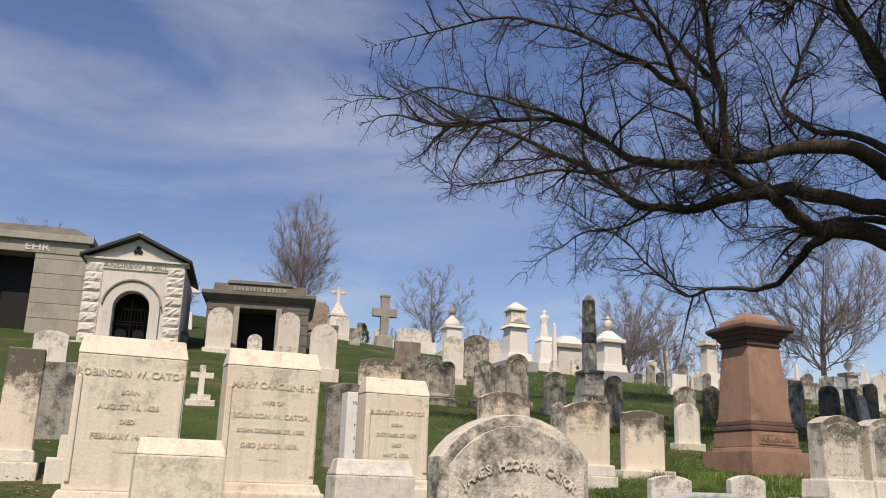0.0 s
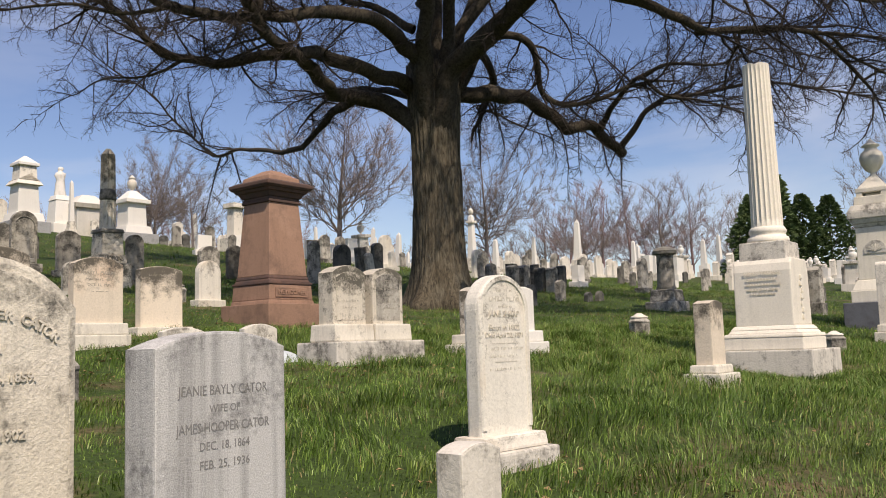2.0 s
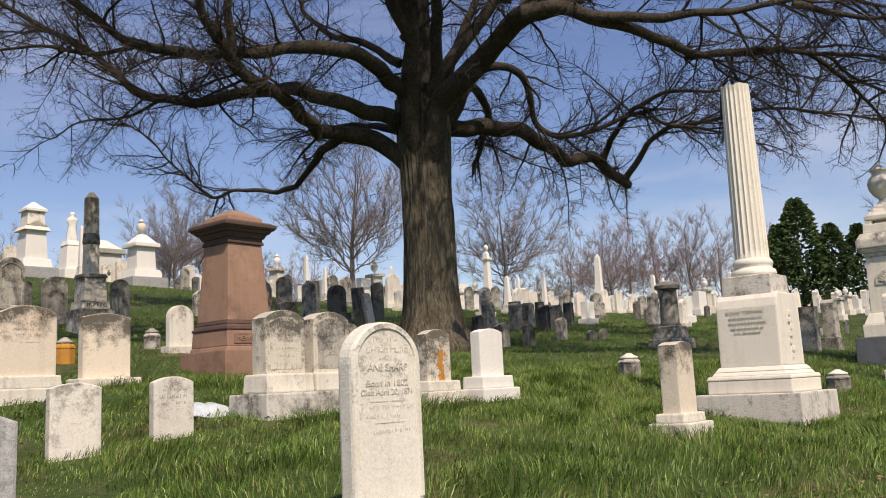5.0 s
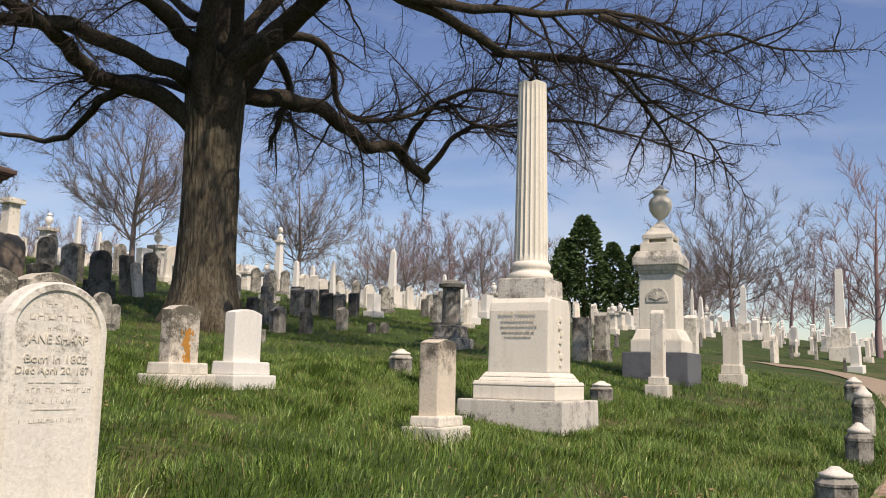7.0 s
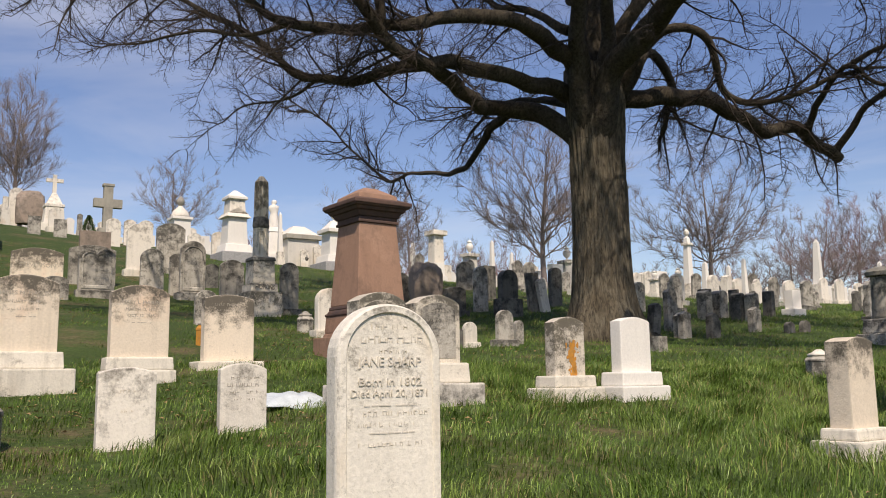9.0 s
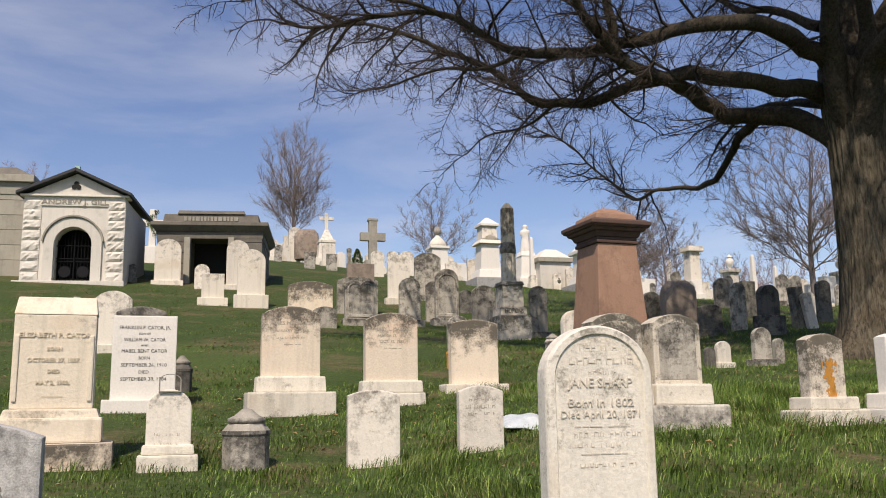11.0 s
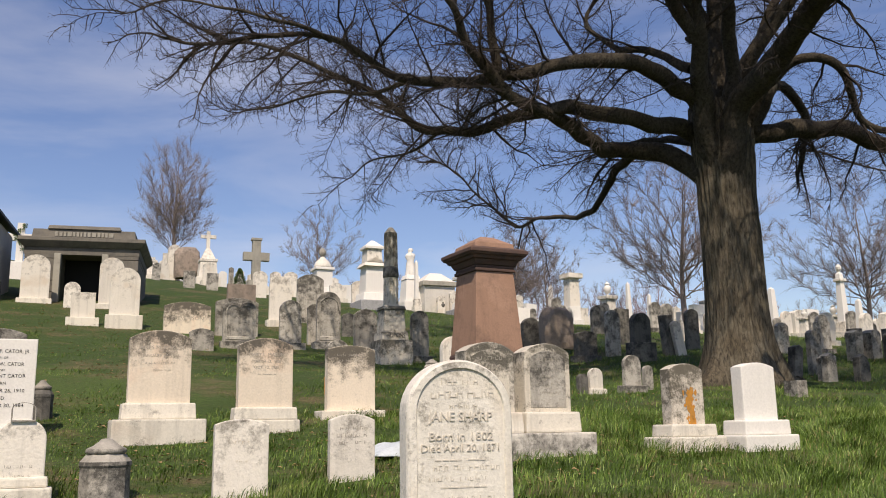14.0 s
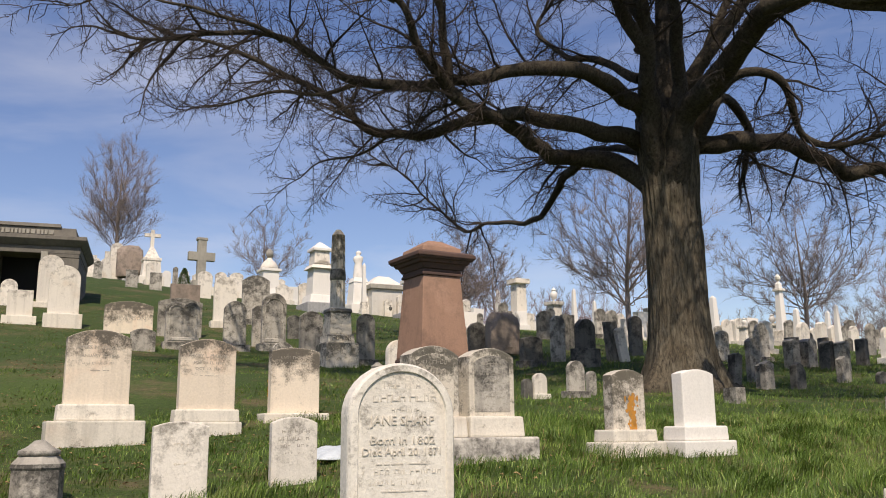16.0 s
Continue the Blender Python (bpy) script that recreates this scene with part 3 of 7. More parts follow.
niche_stone = stone(0.54, 8.45, 0.35, 0.44, 0.12, "round", marble, ((0.47, 0.24, 0.107), (0.41, 0.18, 0.08)), rz=20, rise=0.25, lean=0, label="small white marble headstone with a round carved niche")
stone(-4.69, 10.07, 0.38, 1.11, 0.3, "flat", cream, ((0.55, 0.46, 0.158), (0.45, 0.37, 0.133)), rz=22, rise=0.25, lean=0, label="pale block headstone with worn lettering")
stone(-5.56, 12.99, 0.59, 1.09, 0.14, "flat", marble_grey, (), rz=22, rise=0.25, lean=-2, label="dark stained headstone with slanted top")
stone(-4.02, 10.27, 0.28, 1.00, 0.4, "flat", marble, ((0.68, 0.8, 0.195), (0.48, 0.61, 0.244)), rz=22, rise=0.25, lean=0, label="narrow white headstone on a broad base")
stone(-10.10, 22.70, 0.83, 0.93, 0.16, "seg", marble, (), rz=20, rise=0.12, lean=0, label="white marble headstone with a low curved top")
stone(-18.59, 36.74, 0.94, 1.74, 0.14, "round", marble, (), rz=18, rise=0.25, lean=0, label="white round-topped headstone near a tomb")
stone(-17.69, 36.71, 0.84, 1.40, 0.14, "seg", marble, (), rz=18, rise=0.25, lean=0, label="white headstone with carved panel")
stone(-16.00, 35.59, 0.91, 1.36, 0.14, "seg", marble, (), rz=18, rise=0.25, lean=0, label="white headstone with carved star")
stone(-14.05, 34.67, 1.02, 1.41, 0.14, "seg", marble, (), rz=18, rise=0.25, lean=0, label="white headstone with carved star")
stone(-11.00, 34.52, 0.44, 0.72, 0.14, "seg", marble, (), rz=18, rise=0.25, lean=0, label="small white headstone before a tomb")
stone(4.70, 17.20, 0.50, 0.75, 0.14, "round", marble, ((0.63, 0.27, 0.126),), rz=22, rise=0.25, lean=0, label="grey-white round-topped headstone on a base")
stone(7.24, 26.68, 0.68, 0.76, 0.2, "seg", marble_grey, (), rz=22, rise=0.25, lean=0, label="grey headstone in broken shade")


def lettering(text, size, mat, parent, x, y, z, rx=90, depth=0.003, name="inscription", rz=0, width=None, bold=0.0):
    """Words as thin raised letters on a face that looks to local -y."""
    cu = bpy.data.curves.new(name, "FONT")
    cu.body, cu.size, cu.extrude, cu.align_x, cu.align_y, cu.resolution_u = text, size, depth, "CENTER", "CENTER", 2
    cu.offset = bold
    tmp = bpy.data.objects.new(name, cu)
    scene.collection.objects.link(tmp)
    bpy.context.view_layer.update()
    me = bpy.data.meshes.new_from_object(tmp)
    bpy.data.objects.remove(tmp)
    bpy.data.curves.remove(cu)
    me.materials.clear()
    me.materials.append(mat)
    ob = new(name, me)
    ob["kind"] = "stuff"
    ob.parent = parent
    sx = 1.0
    if width and ob.dimensions.x > 0:
        xs = [v.co.x for v in me.vertices]
        sx = width / (max(xs) - min(xs))
    ob.matrix_local = pose(x, y, z, rx, 0, rz) @ Matrix.Diagonal((sx, 1, 1, 1))
    return ob


def worn_lines(parent, mat, y, rows, w, seed, gap=0.012, hgt=0.03, x0=0.0):
    """Lines of writing too worn to read: rows of broken letter strokes."""
    rnd = random.Random(seed)
    bm = bmesh.new()
    for z, share, h in rows:
        x = -w * share / 2
        while x < w * share / 2:
            s = rnd.uniform(0.5, 0.8) * max(h, 0.016)
            t = max(0.0025, h * 0.13)
            if h < 0.012:
                add_box(bm, 0.03, 0.003, z - h / 2, z + h / 2, bevel=0, x=x0 + x + 0.015, y=y)
                s = 0.03 - gap * 0.5
            elif rnd.random() < 0.9:
                lo, hi = z - h * rnd.uniform(0.3, 0.5), z + h * rnd.uniform(0.25, 0.5)
                add_box(bm, t, 0.003, lo, hi, bevel=0, x=x0 + x, y=y)
                if rnd.random() < 0.6:
                    add_box(bm, t, 0.003, lo, z + h * rnd.uniform(-0.1, 0.5), bevel=0, x=x0 + x + s, y=y)
                if rnd.random() < 0.7:
                    zz = rnd.choice((lo, hi - t, z))
                    add_box(bm, s, 0.003, zz, zz + t, bevel=0, x=x0 + x + s / 2, y=y - 0.0004)
            x += s + rnd.uniform(gap * 0.5, gap * 1.3) + (0.02 if rnd.random() < 0.18 else 0)
    o = part("worn_inscription", bm, mat, parent)
    o["kind"] = "stuff"
    return o


# ---- first plot: the low pale stones in front ----
def cator_slab(x, y, w, h, d, lines, label):
    """A thick upright block with a hipped top, side pilaster lines and a moulded base."""
    ob = thing("headstone", x, y, label, "headstone", 22, group="family plot headstones")
    bm = bmesh.new()
    add_box(bm, w + 0.34, d + 0.34, -0.3, 0.17, bevel=0.02)
    part("plinth", bm, cream, ob)
    bm = bmesh.new()
    add_box(bm, w + 0.16, d + 0.16, 0.17, 0.37, bevel=0.02)
    add_box(bm, w + 0.12, d + 0.12, 0.36, 0.44, top=0.93, bevel=0.015)
    part("base", bm, cator_stone, ob)
    bm = bmesh.new()
    add_box(bm, w, d, 0.44, h - 0.15, bevel=0.012)
    for s in (-1, 1):
        add_box(bm, 0.035, 0.03, 0.50, h - 0.32, bevel=0.01, x=s * (w / 2 - 0.03), y=-d / 2)
    part("tablet", bm, cator_stone, ob)
    bm = bmesh.new()
    add_box(bm, w + 0.012, d + 0.012, h - 0.15, h, top=0.94, topd=0.45, bevel=0.012)
    part("cap", bm, cator_stone, ob)
    for text, size, drop in lines:
        lettering(text, size, letter_warm, ob, 0, -d / 2 - 0.001, h - drop, depth=0.006, bold=0.001)
    bm = bmesh.new()
    add_box(bm, 0.16, 0.006, h - lines[-1][2] - 0.12, h - lines[-1][2] - 0.105, bevel=0, y=-d / 2)
    part("carved_rule", bm, letter_warm, ob)
    return ob


cator_slab(-2.41, 7.01, 0.80, 1.60, 0.30, (("ROBINSON W. CATOR", 0.078, 0.29), ("BORN", 0.050, 0.43), ("AUGUST 16, 1826", 0.058, 0.54), ("DIED", 0.050, 0.65), ("FEBRUARY 14, 1902.", 0.058, 0.76)), "cream stone block headstone with raised lettering")
cator_slab(-1.45, 7.71, 0.79, 1.54, 0.30, (("MARY CAROLINE H.", 0.078, 0.31), ("WIFE OF", 0.050, 0.45), ("ROBINSON W. CATOR.", 0.062, 0.56), ("BORN DECEMBER 27, 1828", 0.048, 0.68), ("DIED JULY 29, 1899.", 0.056, 0.80)), "cream stone block headstone with raised lettering")
cator_slab(-0.43, 8.45, 0.62, 1.35, 0.28, (("ELIZABETH P. CATOR", 0.056, 0.32), ("BORN", 0.042, 0.43), ("OCTOBER 27, 1827.", 0.046, 0.52), ("DIED", 0.042, 0.61), ("MAY 2, 1902.", 0.046, 0.70)), "narrower cream stone block headstone with raised lettering")


def slant_marker(x, y, w, h, d, text, label):
    ob = thing("footstone", x, y, label, "footstone", 22, group="low family markers")
    bm = bmesh.new()
    add_box(bm, w, d, -0.3, h - 0.10, bevel=0.012)
    add_box(bm, w, d, h - 0.10, h, top=0.92, topd=0.5, bevel=0.012)
    part("block", bm, cator_stone if "cream" in label else marble, ob)
    lettering(text, 0.075, letter_soft, ob, 0, -d / 2 + 0.035, h - 0.052, rx=62, depth=0.004)
    return ob


slant_marker(-1.54, 5.53, 0.52, 1.00, 0.24, "R. W. C.", "low cream stone marker with slanted face")
slant_marker(-0.41, 5.86, 0.52, 0.88, 0.24, "E. P. C.", "low weathered white marker with slanted face")


def hooper_stone():
    """The broad weathered marble tablet with a segmental head."""
    ob = thing("headstone", 0.38, 4.64, "broad grey-stained marble headstone with raised arched lettering", "headstone", 22)
    w, h, d = 0.82, 1.27, 0.20
    bm = bmesh.new()
    add_prism(bm, top_outline("seg", w, h + 0.3, 0.27), d, bevel=0.03)
    t = part("tablet", bm, hooper_marble, ob)
    t.location.z = -0.3
    bm = bmesh.new()
    add_prism(bm, [(p * 0.9, q * 0.93 + 0.03) for p, q in top_outline("seg", w, h, 0.27)], 0.012, bevel=0.004, y=-d / 2 - 0.004)
    part("panel", bm, hooper_marble, ob)
    name = "JAMES HOOPER CATOR"
    for i, ch in enumerate(name):
        if ch == " ":
            continue
        a = radians((i - (len(name) - 1) / 2) * 4.3)
        r = 0.50
        o = lettering(ch, 0.062, hooper_marble, ob, r * math.sin(a), -d / 2 - 0.012, 0.50 + r * math.cos(a) + 0.02, depth=0.007, bold=0.002, name="letter")
        o.matrix_local = pose(r * math.sin(a), -d / 2 - 0.012, 0.50 + r * math.cos(a) + 0.02, 90, 0, 0) @ pose(0, 0, 0, 0, 0, -math.degrees(a))
    for text, size, z in (("BORN", 0.05, 0.87), ("AUGUST 16, 1859.", 0.055, 0.75), ("DIED", 0.05, 0.63), ("JULY 29, 1902", 0.06, 0.51)):
        lettering(text, size, hooper_marble, ob, 0, -d / 2 - 0.012, z, depth=0.006, bold=0.0015)


hooper_marble = material("hooper_marble", (0.73, 0.67, 0.55), stain=(0.15, 0.14, 0.115), stain_at=(0.55, 0.74), scale=3.2, streaks=0.5, grain=70, grain_amount=0.22, bump=0.4, vary=0, grime=0.12, speckle=0.4)
hooper_stone()


def jeanie_stone():
    ob = thing("headstone", 1.26, 4.22, "grey streaked granite headstone with engraved lettering", "headstone", 24)
    w, h, d = 0.685, 0.985, 0.20
    bm = bmesh.new()
    add_prism(bm, top_outline("seg", w, h + 0.3, 0.10), d, bevel=0.012)
    t = part("tablet", bm, granite_streaked, ob)
    t.location.z = -0.3
    for text, size, z, width in (("JEANIE BAYLY CATOR", 0.058, 0.74, 0.47), ("WIFE OF", 0.046, 0.665, 0.16), ("JAMES HOOPER CATOR", 0.058, 0.59, 0.49), ("DEC. 18, 1864", 0.05, 0.515, 0.26), ("FEB. 25, 1936", 0.05, 0.44, 0.26)):
        lettering(text, size, letter, ob, 0, -d / 2 - 0.0005, z, depth=0.0012, width=width)


granite_streaked = material("granite_streaked", (0.62, 0.61, 0.58), stain=(0.15, 0.147, 0.14), stain_at=(0.56, 0.76), scale=3.0, streaks=1.0, grain=150, grain_amount=0.4, bump=0.3, vary=0, stretch_z=0.18, grime=0.06, speckle=0.4)
jeanie_stone()


def tall_tablet():
    """The white marble tablet with a round head and a sunk, framed face."""
    ob = thing("headstone", 3.63, 5.60, "tall white marble tablet with round head and worn inscription", "headstone", 17)
    w, h, d = 0.545, 1.09, 0.13
    bm = bmesh.new()
    add_box(bm, w + 0.26, 0.40, -0.3, 0.10, bevel=0.02)
    part("plinth", bm, column_plinth, ob)
    bm = bmesh.new()
    add_box(bm, w + 0.14, 0.30, 0.10, 0.20, top=0.95, bevel=0.02)
    part("base", bm, marble, ob)
    bm = bmesh.new()
    add_prism(bm, top_outline("round", w, h, 0), d, bevel=0.022)
    t = part("tablet", bm, tablet_marble, ob)
    t.location.z = 0.20
    # raised rim round the face
    a, zc, k = w / 2, 0.20 + h - w / 2 * 0.92, 0.92
    outer = [(a * 0.99, 0.24)] + [(a * 0.99 * math.cos(q), zc + a * k * 0.985 * math.sin(q)) for q in np.linspace(0, math.pi, 25)] + [(-a * 0.99, 0.24)]
    bm = bmesh.new()
    y0, y1 = -d / 2 + 0.004, -d / 2 - 0.010
    rows = []
    for f, y in ((1.0, y0), (0.965, y1), (0.85, y1), (0.82, y0)):
        rows.append([bm.verts.new((px * f, y, zc + (pz - zc) * f if pz > zc else pz)) for px, pz in outer])
    for ra, rb in zip(rows, rows[1:]):
        for i in range(len(outer) - 1):
            bm.faces.new((ra[i], ra[i + 1], rb[i + 1], rb[i]))
    bmesh.ops.recalc_face_normals(bm, faces=bm.faces)
    part("rim", bm, tablet_marble, ob)
    # letters darker than the marble: the shadows of the carving, painted
    yf = -d / 2 - 0.001
    lettering("Born in 1802", 0.055, tablet_letter_shade, ob, 0, yf, 0.923, depth=0.004, width=0.33)
    lettering("Died April 20, 1871", 0.05, tablet_letter_shade, ob, 0, yf, 0.870, depth=0.004, width=0.40)
    lettering("JANE SHARP", 0.062, tablet_letter_shade, ob, 0, yf, 1.015, depth=0.004, width=0.33)
    worn_lines(ob, tablet_letter_shade, yf, ((1.18, 0.35, 0.03), (1.12, 0.55, 0.038), (1.065, 0.3, 0.02), (0.815, 0.5, 0.006), (0.78, 0.72, 0.024), (0.73, 0.6, 0.022), (0.69, 0.4, 0.006), (0.64, 0.6, 0.022)), w, 5)


tablet_marble = material("tablet_marble", (0.77, 0.73, 0.63), stain=(0.24, 0.22, 0.18), stain_at=(0.60, 0.78), scale=7.0, streaks=0.25, grain=60, grain_amount=0.2, bump=0.22, second=(0.72, 0.64, 0.51), vary=0, grime=0.12, speckle=0.45)
# marble darkened to stand for the small shadows of carved letters
tablet_letter_shade = material("tablet_letter_shade", (0.58, 0.535, 0.45), rough=0.9, bump=0, vary=0)
tall_tablet()
stone(2.46, 4.10, 0.30, 0.47, 0.16, "seg", marble, (), rz=20, rise=0.14, label="low white footstone beside a tall tablet", category="footstone")


def double_stone():
    ob = thing("double_headstone", 4.63, 10.04, "pair of weathered marble headstones on one stepped base", "headstone", 21)
    bm = bmesh.new()
    add_box(bm, 1.48, 0.66, -0.3, 0.20, bevel=0.02)
    part("plinth", bm, column_plinth, ob)
    for s in (-1, 1):
        bm = bmesh.new()
        add_box(bm, 0.64, 0.42, 0.20, 0.40, bevel=0.02, x=s * 0.33, top=0.96)
        part("base", bm, marble_base, ob)
        bm = bmesh.new()
        add_prism(bm, top_outline("seg", 0.53, 0.68, 0.17), 0.24, bevel=0.016)
        t = part("tablet", bm, double_marble, ob)
        t.location = (s * 0.325, 0, 0.40)
        bm = bmesh.new()
        add_prism(bm, [(p * 0.78, q * 0.80 + 0.06) for p, q in top_outline("seg", 0.53, 0.68, 0.17)], 0.02, bevel=0.006, y=-0.115)
        f = part("panel", bm, marble_grey if s > 0 else double_marble, t)
        worn_lines(t, letter_soft, -0.127, ((0.52, 0.5, 0.04), (0.42, 0.55, 0.025), (0.35, 0.3, 0.025), (0.27, 0.5, 0.025), (0.19, 0.4, 0.025)), 0.5, 20 + s)


double_marble = material("double_marble", (0.66, 0.60, 0.49), stain=(0.13, 0.12, 0.095), stain_at=(0.55, 0.72), scale=4.6, streaks=0.4, grain=60, bump=0.5, vary=0, grime=0.2, speckle=0.4)
double_stone()


def brown_monument():
    ob = thing("pedestal_monument", 4.89, 14.04, "tall reddish brownstone pedestal monument with dark moulded cap", "monument", 22)
    specs = (("plinth", brownstone, ((1.14, -0.3, 0.30, 1.0),)),
             ("base", brownstone, ((0.94, 0.30, 0.36, 0.97), (0.90, 0.36, 0.60, 0.97))),
             ("base_moulding", brownstone_dark, ((0.90, 0.60, 0.64, 1.0), (0.86, 0.64, 0.69, 0.94), (0.82, 0.69, 0.74, 0.97))),
             ("shaft", brownstone, ((0.78, 0.74, 1.91, 0.79),)),
             ("neck", brownstone_dark, ((0.67, 1.91, 1.955, 1.0), (0.64, 1.955, 2.00, 1.0), (0.67, 2.00, 2.08, 1.12))),
             ("cap", brownstone_dark, ((0.80, 2.08, 2.13, 1.07), (0.90, 2.13, 2.16, 1.04), (0.96, 2.16, 2.22, 1.0), (0.92, 2.22, 2.25, 0.9))),
             ("crown", brownstone, ((0.66, 2.25, 2.34, 0.95), (0.60, 2.34, 2.46, 0.35))))
    for name, mat, boxes in specs:
        bm = bmesh.new()
        for w, z0, z1, top in boxes:
            add_box(bm, w, w, z0, z1, top=top, bevel=0.014)
        part(name, bm, mat, ob)
    bm = bmesh.new()
    add_box(bm, 0.66, 0.02, 0.40, 0.55, bevel=0.006, y=-0.452)
    plate = part("name_panel", bm, brownstone, ob)
    lettering("NEWCOMER", 0.10, brownstone, ob, 0, -0.466, 0.475, depth=0.006, width=0.56, bold=0.002)


brown_monument()


def column_monument():
    ob = thing("broken_column_monument", 10.35, 8.86, "white marble fluted broken column on a tall inscribed pedestal", "monument", 22)
    for name, mat, boxes in (("plinth", column_plinth, ((1.36, -0.35, 0.29, 0.985),)),
                             ("base", column_marble, ((1.06, 0.29, 0.46, 1.0),)),
                             ("moulding", column_marble, ((1.08, 0.46, 0.51, 0.97), (0.98, 0.51, 0.56, 0.93), (0.92, 0.56, 0.62, 0.9))),
                             ("upper_block", column_plinth, ((0.64, 1.50, 1.77, 0.97),))):
        bm = bmesh.new()
        for w, z0, z1, top in boxes:
            add_box(bm, w, w, z0, z1, top=top, bevel=0.018)
        part(name, bm, mat, ob)
    bm = bmesh.new()
    out = [(-0.41, 0.62), (0.41, 0.62), (0.385, 1.36), (0.36, 1.46), (0.31, 1.53), (-0.31, 1.53), (-0.36, 1.46), (-0.385, 1.36)]
    add_prism(bm, out, 0.78, bevel=0.02)
    die = part("die", bm, column_marble, ob)
    bm = bmesh.new()
    for i in range(7):
        add_box(bm, 0.05 + 0.03 * (i % 2), 0.03, 0.70 + i * 0.09, 0.76 + i * 0.09, bevel=0.012, x=0.03 * math.sin(i * 2.1), y=-0.40)
    part("carved_drop", bm, column_marble, die)
    bm = bmesh.new()
    add_lathe(bm, [(0.28, 1.77), (0.285, 1.80), (0.275, 1.845), (0.245, 1.86), (0.235, 1.89), (0.25, 1.91), (0.255, 1.94), (0.24, 1.97), (0.225, 1.99)], 40)
    part("column_base", bm, column_marble, ob, smooth=True)
    # fluted shaft
    bm = bmesh.new()
    n, flutes = 120, 20
    rings = []
    for k in range(25):
        s = k / 24
        z = 1.99 + 2.34 * s
        r = 0.215 - 0.035 * s
        ring = []
        for i in range(n):
            a = 2 * math.pi * i / n
            ph = (i / n * flutes) % 1
            cut = 0.02 * math.sqrt(max(0.0, 1 - ((ph - 0.5) / 0.40) ** 2)) if 0.03 < s < 0.985 else 0.0
            rough = 0.0
            if k == 24:
                rough = 0.03 * noise.noise((math.cos(a) * 2, math.sin(a) * 2, 1))
            ring.append(bm.verts.new(((r - cut) * math.cos(a), (r - cut) * math.sin(a), z + rough)))
        rings.append(ring)
    for a, b in zip(rings, rings[1:]):
        for i in range(n):
            bm.faces.new((a[i], a[(i + 1) % n], b[(i + 1) % n], b[i]))
    tip = bm.verts.new((0, 0, 4.36))
    for i in range(n):
        bm.faces.new((rings[-1][i], rings[-1][(i + 1) % n], tip))
    part("shaft", bm, column_marble, ob)
    for text, size, z in (("SACRED TO THE MEMORY", 0.04, 1.40), ("SUSAN TIERNAN", 0.065, 1.33)):
        if size > 0.05:
            o = lettering(text, size, letter_faint, ob, 0, 0, 0, depth=0.002)
            o.matrix_local = pose(-0.405, 0, z, 90, 0, -90)
    for i, (z, share) in enumerate(((1.25, 0.5), (1.18, 0.6), (1.11, 0.5), (1.05, 0.4))):
        bm = bmesh.new()
        rnd = random.Random(60 + i)
        y = -0.4 * share
        while y < 0.4 * share:
            s = rnd.uniform(0.015, 0.04)
            add_box(bm, 0.004, s, z - 0.015, z + 0.015, bevel=0, x=-0.405, y=y)
            y += s + 0.014
        part("inscription", bm, letter_faint, ob)["kind"] = "stuff"


column_marble = material("column_marble", (0.76, 0.71, 0.60), stain=(0.42, 0.39, 0.33), stain_at=(0.56, 0.82), scale=2.4, streaks=0.35, grain=45, vary=0)
column_monument()


def urn_profile(s, z):
    return [(0.10 * s, z), (0.10 * s, z + 0.03 * s), (0.05 * s, z + 0.08 * s), (0.05 * s, z + 0.11 * s), (0.14 * s, z + 0.18 * s), (0.21 * s, z + 0.30 * s), (0.23 * s, z + 0.42 * s),
            (0.20 * s, z + 0.52 * s), (0.13 * s, z + 0.58 * s), (0.11 * s, z + 0.63 * s), (0.17 * s, z + 0.66 * s), (0.17 * s, z + 0.68 * s), (0.09 * s, z + 0.73 * s), (0.03 * s, z + 0.80 * s), (0.01 * s, z + 0.82 * s)]


